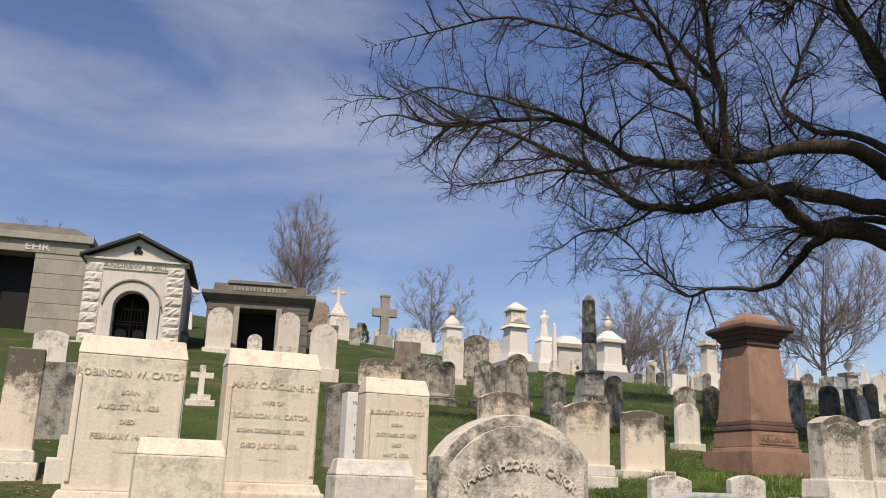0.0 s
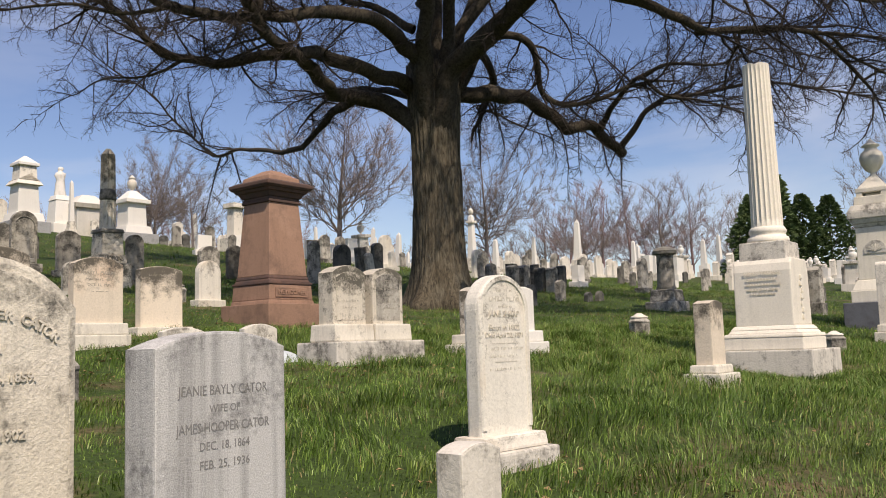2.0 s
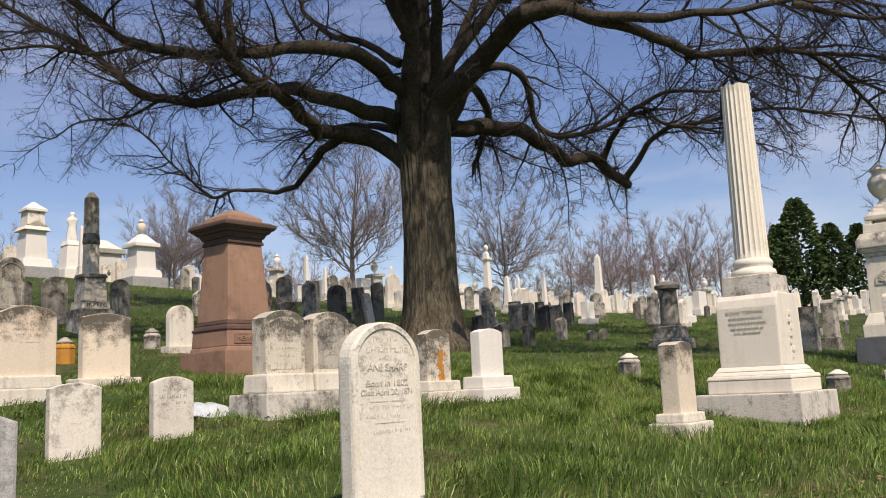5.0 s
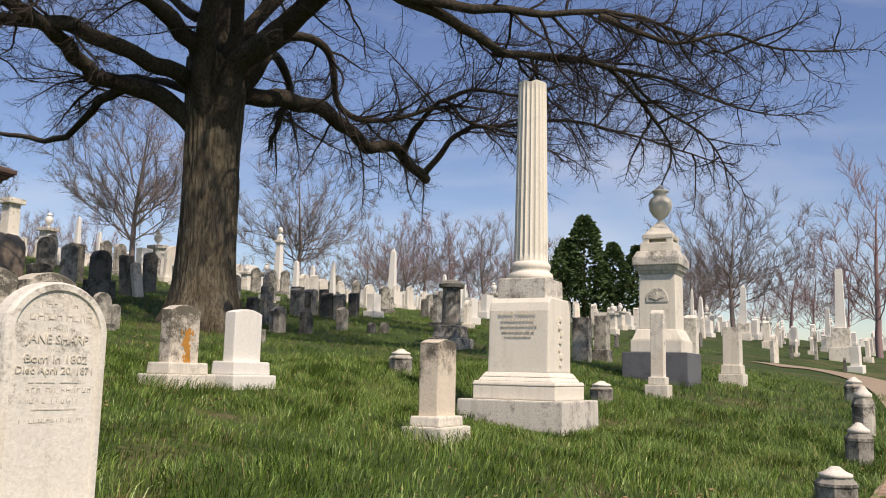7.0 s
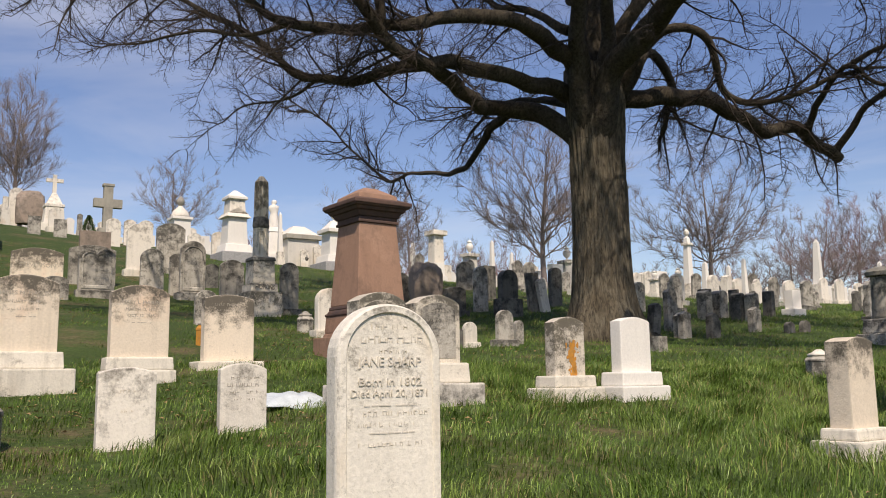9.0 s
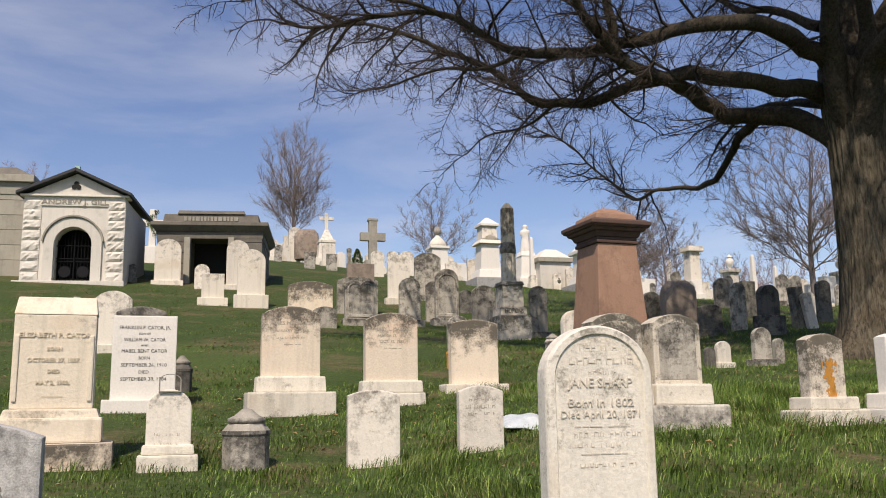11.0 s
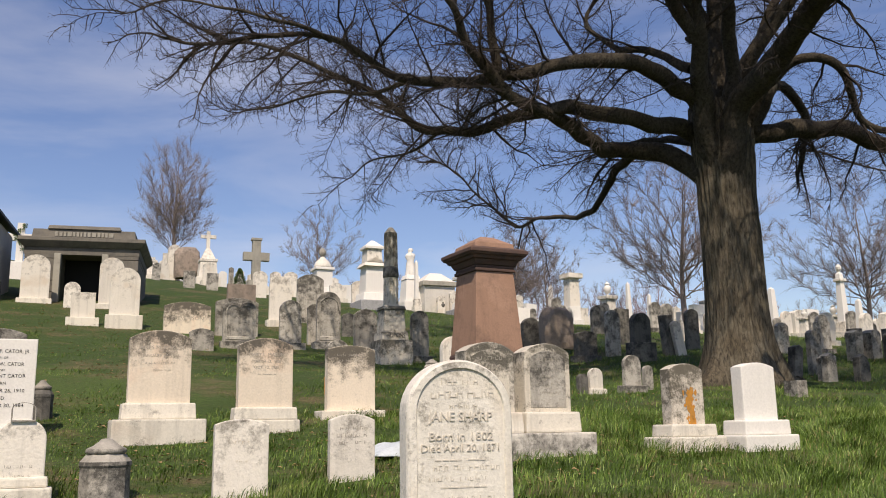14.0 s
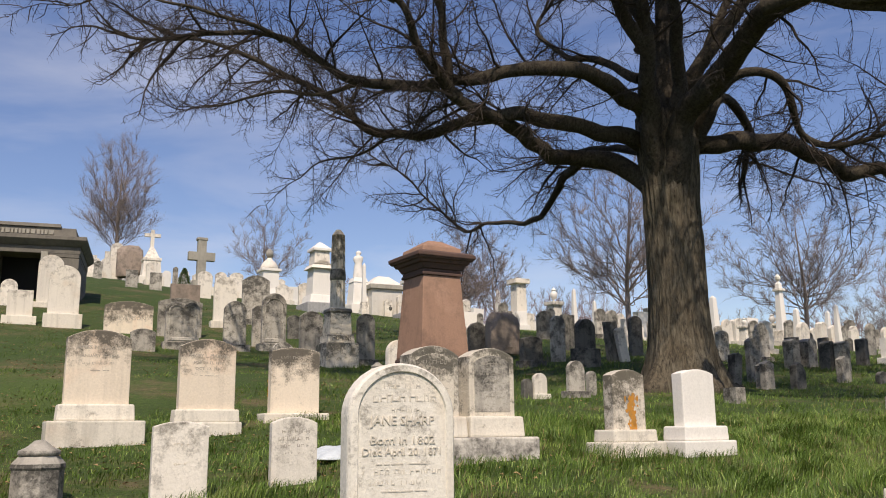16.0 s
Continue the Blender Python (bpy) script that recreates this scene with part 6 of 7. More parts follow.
OAK_LIMBS = (
    (((10.79, 19.08, 5.57), (10.49, 18.80, 6.63), (10.14, 18.29, 7.84), (9.82, 17.62, 8.81), (9.63, 17.13, 9.81), (9.25, 16.38, 11.22), (8.82, 15.81, 13.27)), 0.36, 0.08, 0.35),
    (((10.79, 19.08, 5.57), (10.77, 18.81, 6.89), (10.74, 18.85, 8.73), (10.88, 18.82, 10.76), (11.21, 18.71, 13.56), (11.64, 18.42, 17.14)), 0.42, 0.09, 0.4),
    (((10.79, 19.08, 5.57), (10.71, 18.65, 6.71), (10.95, 18.08, 7.79), (11.19, 16.70, 8.35), (11.20, 15.31, 8.58), (11.18, 14.29, 8.51), (11.28, 13.28, 8.33)), 0.36, 0.18, 0.5),
    (((10.89, 18.92, 6.80), (11.12, 18.81, 7.68), (11.57, 18.75, 9.13), (12.12, 18.72, 10.37), (12.89, 18.76, 12.13), (13.49, 18.71, 14.49)), 0.2, 0.06, 0.4),
    (((10.67, 18.81, 6.95), (10.31, 18.62, 7.64), (9.72, 18.30, 8.08), (8.80, 17.57, 8.27), (7.93, 16.99, 8.17), (6.99, 16.84, 8.06), (6.20, 16.79, 7.85), (5.23, 16.77, 7.61), (4.49, 16.87, 7.63), (3.75, 16.95, 7.77), (3.12, 16.86, 8.12), (2.49, 16.79, 8.40), (1.45, 16.91, 8.53), (0.27, 17.29, 8.51), (-0.80, 17.51, 8.72)), 0.27, 0.025, 0.35),
    (((10.77, 18.90, 6.98), (10.28, 19.08, 7.41), (9.13, 18.70, 7.56), (8.01, 18.24, 7.54), (7.14, 17.58, 7.39), (6.43, 17.48, 7.32), (5.83, 17.99, 7.28), (5.11, 18.72, 7.25), (4.19, 19.01, 7.50), (3.47, 18.98, 8.12), (2.63, 19.20, 8.62), (1.78, 19.43, 9.12), (0.81, 19.49, 9.48), (-0.27, 19.63, 9.55)), 0.26, 0.025, 0.3),
    (((10.81, 19.04, 5.75), (10.44, 18.97, 6.35), (9.77, 19.54, 7.05), (8.95, 19.83, 7.21), (7.94, 18.97, 7.10), (7.17, 18.02, 7.22), (6.52, 17.38, 7.29), (5.88, 16.84, 7.35), (5.62, 16.74, 7.52), (5.52, 16.53, 8.10), (5.31, 16.15, 9.04), (4.94, 15.62, 10.40), (4.45, 15.31, 12.21)), 0.3, 0.05, 0.5),
    (((5.79, 16.84, 7.40), (5.35, 16.52, 7.75), (4.88, 16.06, 8.30), (4.49, 15.71, 8.76), (3.86, 15.21, 9.63), (3.26, 14.84, 10.32)), 0.15, 0.03, 0.1),
    (((9.26, 19.97, 7.33), (9.14, 21.22, 7.36), (9.18, 22.39, 7.11), (9.06, 24.02, 6.83), (8.78, 25.54, 7.15), (8.25, 26.61, 7.31), (7.72, 27.81, 7.38), (7.02, 28.18, 8.05), (5.93, 28.11, 9.11), (4.50, 28.13, 10.00)), 0.14, 0.02, 0.55),
    (((10.32, 19.21, 7.26), (9.93, 20.12, 7.63), (9.69, 20.83, 7.87), (9.25, 21.73, 7.81), (8.95, 22.87, 7.46)), 0.13, 0.03, 0.4),
    (((10.03, 18.54, 8.70), (9.42, 19.31, 9.39), (8.82, 19.92, 9.84), (8.30, 20.47, 10.56), (8.72, 20.61, 11.54), (9.29, 20.68, 12.83)), 0.12, 0.03, 0.2),
    (((9.79, 17.60, 8.92), (9.29, 17.23, 9.59), (8.64, 16.76, 10.29), (7.84, 16.26, 11.28), (6.90, 15.92, 12.55)), 0.2, 0.05, 0.2),
    (((3.96, 16.93, 7.71), (3.12, 17.67, 7.72), (2.22, 18.37, 7.95), (1.25, 19.22, 7.99), (0.35, 19.85, 8.06)), 0.06, 0.015, 0.05),
    (((4.76, 18.75, 7.34), (4.10, 19.51, 7.13), (3.26, 20.16, 7.05), (2.64, 20.81, 6.83)), 0.05, 0.012, 0.05),
    (((2.49, 16.80, 8.38), (1.79, 16.45, 8.53), (0.81, 16.34, 8.75), (-0.25, 16.26, 8.86), (-1.24, 16.44, 8.67)), 0.06, 0.012, 0.05),
    (((4.49, 15.71, 8.76), (3.49, 15.64, 9.31), (2.30, 15.59, 9.85), (0.82, 15.74, 10.16), (-0.64, 16.00, 9.88)), 0.08, 0.015, 0.1),
    (((5.31, 16.15, 9.04), (4.44, 16.34, 10.23), (3.48, 16.58, 11.73), (2.17, 16.54, 12.81)), 0.08, 0.02, 0.1),
    (((10.80, 19.29, 6.77), (11.03, 19.18, 7.06), (11.65, 18.97, 7.44), (12.44, 18.94, 7.52), (13.59, 19.27, 7.64), (14.71, 19.67, 7.45), (15.58, 19.91, 7.16), (16.77, 20.18, 7.37), (18.33, 20.69, 6.78)), 0.27, 0.15, 0.45),
    (((18.17, 20.68, 6.82), (18.41, 20.06, 7.61), (18.58, 19.17, 8.09), (19.08, 18.09, 8.02), (19.88, 16.73, 8.07), (20.91, 15.26, 7.60), (21.97, 14.06, 7.04)), 0.12, 0.02, 0.2),
    (((17.02, 20.12, 7.31), (16.31, 18.52, 7.69), (16.22, 17.49, 7.97), (16.47, 16.85, 7.38), (17.03, 16.03, 7.05), (17.55, 15.02, 6.47)), 0.11, 0.02, 0.3),
    (((16.22, 17.49, 7.97), (16.62, 16.83, 8.21), (17.35, 15.97, 8.03), (18.05, 14.93, 8.24), (18.90, 13.89, 7.77)), 0.08, 0.015, 0.1),
    (((11.30, 18.72, 7.54), (11.55, 18.24, 8.27), (11.99, 17.79, 8.66), (12.60, 17.56, 8.50), (13.05, 17.80, 8.01), (13.52, 18.05, 7.36), (14.13, 18.09, 7.18), (14.98, 17.87, 7.35), (16.26, 17.47, 7.83)), 0.15, 0.05, 0.3),
    (((11.36, 18.82, 7.45), (11.99, 18.77, 8.40), (13.10, 19.84, 8.24), (14.05, 21.71, 8.12), (14.57, 23.04, 7.84)), 0.15, 0.07, 0.4),
    (((14.13, 22.30, 8.18), (14.95, 22.29, 8.02), (16.13, 22.03, 7.54), (17.22, 21.84, 7.11)), 0.05, 0.012, 0.1),
    (((10.39, 13.85, 8.06), (10.97, 13.21, 8.03), (11.61, 12.82, 7.69), (12.51, 12.52, 7.34), (13.21, 12.41, 7.15), (14.28, 12.18, 7.19), (15.39, 11.81, 7.26), (16.35, 11.64, 6.69), (17.16, 11.64, 6.20)), 0.17, 0.03, 0.25),
    (((10.97, 13.21, 8.03), (11.85, 12.47, 7.66), (13.02, 11.84, 7.66), (14.08, 11.48, 7.88), (15.24, 11.18, 8.05), (16.53, 10.84, 8.01), (17.68, 10.52, 7.72)), 0.13, 0.02, 0.25),
    (((13.27, 12.71, 7.18), (14.47, 11.95, 7.20), (15.46, 11.39, 7.06), (16.00, 11.27, 6.65), (17.17, 10.78, 6.05), (17.80, 10.62, 5.39)), 0.08, 0.015, 0.2),
    (((14.57, 11.21, 7.82), (15.23, 10.81, 7.62), (15.98, 10.46, 7.51), (16.94, 9.98, 7.80), (17.98, 9.39, 7.58), (18.92, 8.83, 7.68)), 0.08, 0.015, 0.2),
    (((15.46, 11.39, 7.06), (16.48, 10.82, 6.88), (17.62, 10.29, 6.56), (18.58, 9.75, 6.48)), 0.05, 0.012, 0.1),
    (((11.30, 15.85, 9.36), (11.70, 14.70, 10.15), (12.41, 13.31, 10.79), (13.77, 12.07, 11.16)), 0.14, 0.03, 0.2),
    # the last four run above the view, added to shade the ground
    (((10.90, 18.60, 7.80), (10.60, 17.80, 9.20), (9.60, 15.60, 11.40), (8.40, 13.00, 13.20), (7.00, 10.50, 14.20)), 0.22, 0.04, 0.35),
    (((11.40, 15.40, 8.80), (11.80, 13.20, 11.00), (12.30, 10.50, 12.80), (12.50, 8.00, 13.60)), 0.16, 0.03, 0.2),
    (((11.00, 18.70, 8.40), (13.20, 16.20, 11.80), (15.50, 13.00, 13.40), (17.00, 10.50, 14.00)), 0.18, 0.03, 0.35),
    (((10.70, 19.00, 9.80), (8.00, 17.50, 12.90), (5.00, 15.50, 14.60), (2.50, 14.00, 15.20)), 0.18, 0.03, 0.35),
)
# upper limbs out of view, added to cast shade behind the trunk
UNSEEN_LIMBS = (
    (((11.00, 18.80, 11.20), (9.20, 16.40, 13.60), (6.80, 13.60, 15.40), (4.60, 11.40, 16.20)), 0.16, 0.03, 0.2),
    (((11.10, 18.80, 12.40), (10.20, 15.40, 15.20), (9.60, 12.00, 16.80), (9.20, 9.00, 17.20)), 0.15, 0.03, 0.2),
    (((11.20, 18.80, 13.20), (9.00, 19.40, 16.00), (6.20, 19.60, 17.60), (3.60, 19.40, 18.20)), 0.15, 0.03, 0.2),
    (((11.20, 18.80, 12.00), (13.60, 16.40, 15.00), (15.60, 13.60, 16.60), (17.40, 11.00, 17.00)), 0.15, 0.03, 0.2),
    (((11.20, 18.80, 11.40), (14.40, 19.60, 14.00), (17.20, 20.20, 15.40), (19.60, 20.20, 15.80)), 0.15, 0.03, 0.2),
    (((11.30, 18.70, 13.80), (11.00, 22.00, 16.40), (10.40, 25.00, 17.60)), 0.14, 0.03, 0.2),
)


def great_tree():
    """The old oak: a fluted trunk, its seen limbs along their true lines, unseen ones added for shade, and fine twigs
    out of all of them.
    """
    rnd = random.Random(11)
    bx, by = 10.77, 18.95
    ob = thing("oak_tree", bx, by, "huge old leafless tree with dark bark and spreading limbs", "tree")
    z0 = height(bx, by)
    base = Vector((bx, by, z0))
    bm = bmesh.new()
    n, rows = 144, 72
    rings = []
    for k in range(rows + 1):
        s = k / rows
        z = -0.4 + s * 6.4
        r = 0.615 + 0.40 * math.exp(-max(0, z) / 0.55) + 0.08 * math.exp(-((z - 5.4) / 1.0) ** 2) - 0.03 * s
        ring = []
        for i in range(n):
            a = 2 * math.pi * i / n
            root = 0.30 * math.exp(-max(0, z) / 0.45) * (math.cos(a * 5 + 0.7) + 0.4 * math.cos(a * 8 + 2.0)) + 0.05 * math.cos(a * 3 + z * 0.4)
            ridge = 0.040 * noise.noise((math.cos(a) * 4.0, math.sin(a) * 4.0, z * 0.45)) + 0.026 * noise.noise((math.cos(a) * 12, math.sin(a) * 12, z * 1.1))
            ridge -= 0.045 * max(0.0, 0.22 - abs(noise.noise((math.cos(a) * 8.5 + 4, math.sin(a) * 8.5, z * 0.6)))) / 0.22
            ridge += 0.12 * math.exp(-((z - 4.1) / 0.22) ** 2) * max(0.0, math.cos(a + 1.75)) ** 40
            rr = r * (1 + root * 0.6) + ridge
            ring.append(bm.verts.new((rr * math.cos(a) + 0.03 * s, rr * math.sin(a) + 0.12 * s, z)))
        rings.append(ring)
    for a, b in zip(rings, rings[1:]):
        for i in range(n):
            bm.faces.new((a[i], a[(i + 1) % n], b[(i + 1) % n], b[i]))
    bm.faces.new(rings[-1])
    part("trunk", bm, bark, ob, smooth=True)
    tv, tf = [], []
    for points, r0, r1, first in OAK_LIMBS:
        path = [p - base for p in smooth_path(points)]
        m = len(path)
        radii = []
        for k in range(m):
            s = k / (m - 1)
            radii.append((r0 + (r1 - r0) * s ** 0.58) * (1 + 0.13 * noise.noise(path[k] * 1.9)))
        for k in range(1, m - 1):
            path[k] += Vector((noise.noise(path[k] * 1.3), noise.noise(path[k] * 1.3 + Vector((7, 0, 0))), noise.noise(path[k] * 1.3 + Vector((0, 9, 0))))) * min(0.14, 0.05 + radii[k] * 0.7)
        v, f = [], []
        add_tube(v, f, path, radii, 18 if r0 > 0.1 else 8)
        mesh_part("limb", v, f, bark_limb, ob, smooth=True)
        # side branches where the limb has thinned
        shoots(rnd, tv, tf, path, max(0.016, min(0.036, r0 * 0.26)), 3.0 if r0 > 0.1 else 2.0, 0, 0.235 if r0 > 0.1 else 0.20, first)
        shoots(rnd, tv, tf, path, 0.008, 1.2 if r0 > 0.1 else 0.9, 1, 0.13, 0.12)
        if r1 > 0.1:
            continue
        tip = wander(rnd, path[-1], (path[-1] - path[-3]).normalized(), 1.2, 5, 0.15, 0)
        add_tube(tv, tf, tip, [r1 * (1 - 0.15 * k) for k in range(6)], 5)
        shoots(rnd, tv, tf, tip, 0.012, 0.9, 1, 0.12, 0.0)
    for points, r0, r1, first in UNSEEN_LIMBS:
        path = [p - base for p in smooth_path(points)]
        v, f = [], []
        add_tube(v, f, path, [r0 + (r1 - r0) * k / (len(path) - 1) for k in range(len(path))], 10)
        mesh_part("limb", v, f, bark_limb, ob, smooth=True)
        for _ in range(22):
            p = path[rnd.randrange(3, len(path))]
            way = side_way(rnd, (path[-1] - path[0]).normalized(), radians(rnd.uniform(25, 70)))
            side = wander(rnd, p, way, rnd.uniform(2.0, 3.6), 6, 0.2, 0.02)
            add_tube(tv, tf, side, [0.05 * (1 - 0.14 * k) for k in range(7)], 5)
            # unseen twigs, made extra thick to deepen the shade
            for _ in range(36):
                q = side[rnd.randrange(1, 7)]
                add_twig(tv, tf, wander(rnd, q, side_way(rnd, way, radians(rnd.uniform(20, 70))), rnd.uniform(0.5, 1.3), 3, 0.22, 0.02), 0.024)
    t = mesh_part("twig_crown", tv, tf, bark_twig, ob, "fine dark bare twigs")
    t["kind"] = "stuff"
    # sawn stub with a pale ring of wood
    bm = bmesh.new()
    add_lathe(bm, [(0.20, 0.0), (0.24, 0.10), (0.23, 0.16), (0.17, 0.17), (0.15, 0.12), (0.02, 0.11)], 18)
    o = part("sawn_stub", bm, bark_pale, ob, "pale ring of healed wood round a sawn branch")
    o.matrix_local = Matrix.Translation(Vector((11.40, 15.05, 8.86)) - base) @ (Vector((3.3, 1.2, 1.2)) - Vector((11.4, 15.1, 8.86))).to_track_quat("Z", "Y").to_matrix().to_4x4()


bark_pale = material("bark_pale", (0.20, 0.17, 0.13), rough=0.95, stain=(0.09, 0.075, 0.06), scale=8, bump=0.6)
great_tree()


def bare_tree(seed, h, spread, upright, mat, twig=1.0, limbs=30, fine=3):
    """A leafless tree: a trunk, limbs that rise to an egg-shaped crown, and twigs; upright from 0, spreading, to 1, broom-like."""
    rnd = random.Random(seed)
    ob = new("bare_tree")
    tv, tf, v, f = [], [], [], []
    trunk = wander(rnd, Vector((0, 0, -0.4)), Vector((0, 0, 1)), h * 0.86, 12, 0.05, 0.12)
    add_tube(v, f, trunk, [h * 0.015 * (1.25 - 1.14 * k / 12) for k in range(13)], 9)
    mesh_part("trunk", v, f, mat, ob, smooth=True)
    for k in range(limbs):
        u = 1 - 1.62 * (k + 0.5) / limbs
        a = k * 2.4 + rnd.uniform(-0.4, 0.4)
        reach = rnd.uniform(0.72, 1.06)
        out = math.sqrt(1 - u * u) * h * spread * 0.5 * reach
        aim = Vector((math.cos(a) * out, math.sin(a) * out, h * (0.60 + 0.40 * u * reach)))
        z = min(max(aim.z - out * (0.9 + 1.7 * upright) - 0.05 * h, h * rnd.uniform(0.18, 0.44)), h * 0.80)
        p0 = trunk[min(11, max(1, int((z / h + 0.04) / 0.90 * 12)))]
        bend = Vector((aim.x * (0.62 - 0.25 * upright), aim.y * (0.62 - 0.25 * upright), p0.z + (aim.z - p0.z) * 0.40))
        ln = (aim - p0).length
        path = []
        for q in range(9):
            t = q / 8
            p = p0 * (1 - t) ** 2 + bend * 2 * t * (1 - t) + aim * t * t
            path.append(p + Vector((rnd.gauss(0, 1), rnd.gauss(0, 1), rnd.gauss(0, 1))) * 0.030 * ln * min(1, q / 2))
        r = h * 0.0036 * (0.45 + ln / h)
        add_tube(tv, tf, path, [r * (1 - 0.105 * j) for j in range(9)], 4)
        for q in range(2, 9):
            for _ in range(3):
                w = side_way(rnd, (path[q] - path[q - 1]).normalized(), radians(rnd.uniform(18, 52)))
                w = (w + Vector((0, 0, 0.2 + 0.4 * upright))).normalized()
                sub = wander(rnd, path[q], w, h * rnd.uniform(0.07, 0.17) * (1.15 - 0.07 * q), 4, 0.16, 0.04)
                add_twig(tv, tf, sub[::2], r * 0.42)
                for j in range(1, 5):
                    for _ in range(fine):
                        w2 = (side_way(rnd, (sub[j] - sub[j - 1]).normalized(), radians(rnd.uniform(20, 55))) + Vector((0, 0, 0.15))).normalized()
                        add_twig(tv, tf, [sub[j], sub[j] + w2 * h * rnd.uniform(0.03, 0.075)], max(h * 0.0007, r * 0.11) * twig)
    crown = mesh_part("crown", tv, tf, mat, ob)
    crown["kind"] = "stuff"
    return ob


def conifer(seed, h, w):
    rnd = random.Random(seed)
    ob = new("evergreen_tree")
    v, f = [], []
    add_tube(v, f, [Vector((0, 0, -0.4)), Vector((0, 0, h * 0.95))], [h * 0.02, h * 0.004], 8)
    mesh_part("trunk", v, f, bark, ob)
    v, f = [], []
    for k in range(2600):
        s = rnd.random() ** 0.8
        z = h * (0.06 + 0.94 * s)
        a = rnd.uniform(0, 2 * math.pi)
        reach = w * (1 - s) ** 0.7 * (0.75 + 0.35 * noise.noise((math.cos(a) * 1.5, math.sin(a) * 1.5, z * 0.5))) * rnd.uniform(0.55, 1.05)
        p = Vector((math.cos(a) * reach, math.sin(a) * reach, z - reach * 0.12))
        ln = rnd.uniform(0.28, 0.6) * h / 9
        d = Vector((math.cos(a) + rnd.gauss(0, 0.5), math.sin(a) + rnd.gauss(0, 0.5), rnd.uniform(-0.4, 0.5))).normalized()
        o = d.orthogonal().normalized()
        o.rotate(Matrix.Rotation(rnd.uniform(0, 6.28), 3, d))
        for _ in range(4):
            o.rotate(Matrix.Rotation(1.6, 3, d))
            i = len(v)
            v += [p, p + d * ln * 0.5 + o * ln * 0.28, p + d * ln, p + d * ln * 0.5 - o * ln * 0.10]
            f.append((i, i + 1, i + 2, i + 3))
    c = mesh_part("foliage", v, f, needles, ob)
    c["kind"] = "stuff"
    return ob


def plant(proto, x, y, s, turn, label, cat="tree", group="trees in the distance"):
    """Puts a copy of a tree in the ground."""
    ob = copy_thing(proto, pose(x, y, height(x, y), 0, 0, turn) @ Matrix.Diagonal((s, s, s, 1)))
    tagged(ob, label, cat, group)
    return ob


TREES = [bare_tree(1, 10, 0.54, 0.72, bark_far, 0.65, 40, 4), bare_tree(2, 10, 0.95, 0.30, bark_far, 0.9, 38, 4), bare_tree(3, 10, 0.85, 0.42, bark_far, 1.2, 20, 3),
         bare_tree(4, 10, 0.92, 0.32, bark_red, 1.5, 17, 2), bare_tree(5, 10, 1.15, 0.20, bark_far, 0.9, 36, 4), bare_tree(6, 10, 0.85, 0.4, bark_red, 1.5, 17, 2)]
plant(TREES[0], -10.7, 63.9, 1.02, 280, "bare grey-brown tree standing beyond the headstones")
plant(TREES[2], -0.8, 73.0, 0.83, 185, "bare grey-brown tree standing beyond the headstones")
plant(TREES[2], -25.2, 82.7, 0.39, 75, "bare grey-brown tree standing beyond the headstones")
plant(TREES[1], 14.0, 66.0, 0.83, 170, "bare grey-brown tree standing beyond the headstones")
plant(TREES[2], 15.5, 61.9, 0.63, 225, "bare grey-brown tree standing beyond the headstones")
plant(TREES[3], 8.7, 85.3, 0.51, 15, "bare tree flushed reddish with early buds")
plant(TREES[1], 18.1, 41.9, 0.89, 110, "bare grey-brown tree standing beyond the headstones")
plant(TREES[4], 31.1, 48.8, 0.91, 70, "bare grey-brown tree standing beyond the headstones")
plant(TREES[3], 23.4, 79.0, 0.56, 310, "bare tree flushed reddish with early buds")
plant(TREES[3], -28.8, 60.0, 0.54, 65, "bare tree flushed reddish with early buds")
plant(TREES[2], 14.0, 69.7, 0.74, 20, "bare grey-brown tree standing beyond the headstones")
plant(TREES[2], -5.1, 86.3, 0.33, 120, "bare grey-brown tree standing beyond the headstones")
plant(TREES[5], 31.4, 93.5, 0.60, 20, "bare tree flushed reddish with early buds")
plant(TREES[2], 15.9, 88.0, 0.80, 140, "bare grey-brown tree standing beyond the headstones")
plant(TREES[3], 20.9, 94.5, 0.90, 205, "bare tree flushed reddish with early buds")
plant(TREES[5], 23.8, 91.2, 0.78, 265, "bare tree flushed reddish with early buds")
plant(TREES[2], 28.9, 97.1, 0.96, 325, "bare grey-brown tree standing beyond the headstones")
plant(TREES[3], 31.2, 94.9, 0.91, 10, "bare tree flushed reddish with early buds")
plant(TREES[3], 32.3, 88.7, 0.95, 60, "bare tree flushed reddish with early buds")
plant(TREES[3], 44.0, 89.6, 0.71, 250, "bare tree flushed reddish with early buds")
plant(TREES[2], 50.1, 93.0, 0.81, 320, "bare grey-brown tree standing beyond the headstones")
plant(TREES[3], 55.1, 84.5, 0.74, 120, "bare tree flushed reddish with early buds")
plant(TREES[3], 3.6, 93.1, 0.68, 280, "bare tree flushed reddish with early buds")
plant(TREES[3], 60.1, 77.0, 1.20, 330, "bare tree flushed reddish with early buds")
plant(TREES[3], 66.0, 78.5, 1.30, 30, "bare tree flushed reddish with early buds")
plant(TREES[3], 63.1, 70.4, 1.13, 80, "bare tree flushed reddish with early buds")
plant(TREES[2], 64.4, 66.7, 1.11, 140, "bare grey-brown tree standing beyond the headstones")
plant(TREES[2], 60.7, 83.1, 1.09, 280, "bare grey-brown tree standing beyond the headstones")
plant(TREES[5], 69.9, 68.5, 1.10, 185, "bare tree flushed reddish with early buds")
plant(TREES[2], 84.6, 75.7, 1.28, 260, "bare grey-brown tree standing beyond the headstones")
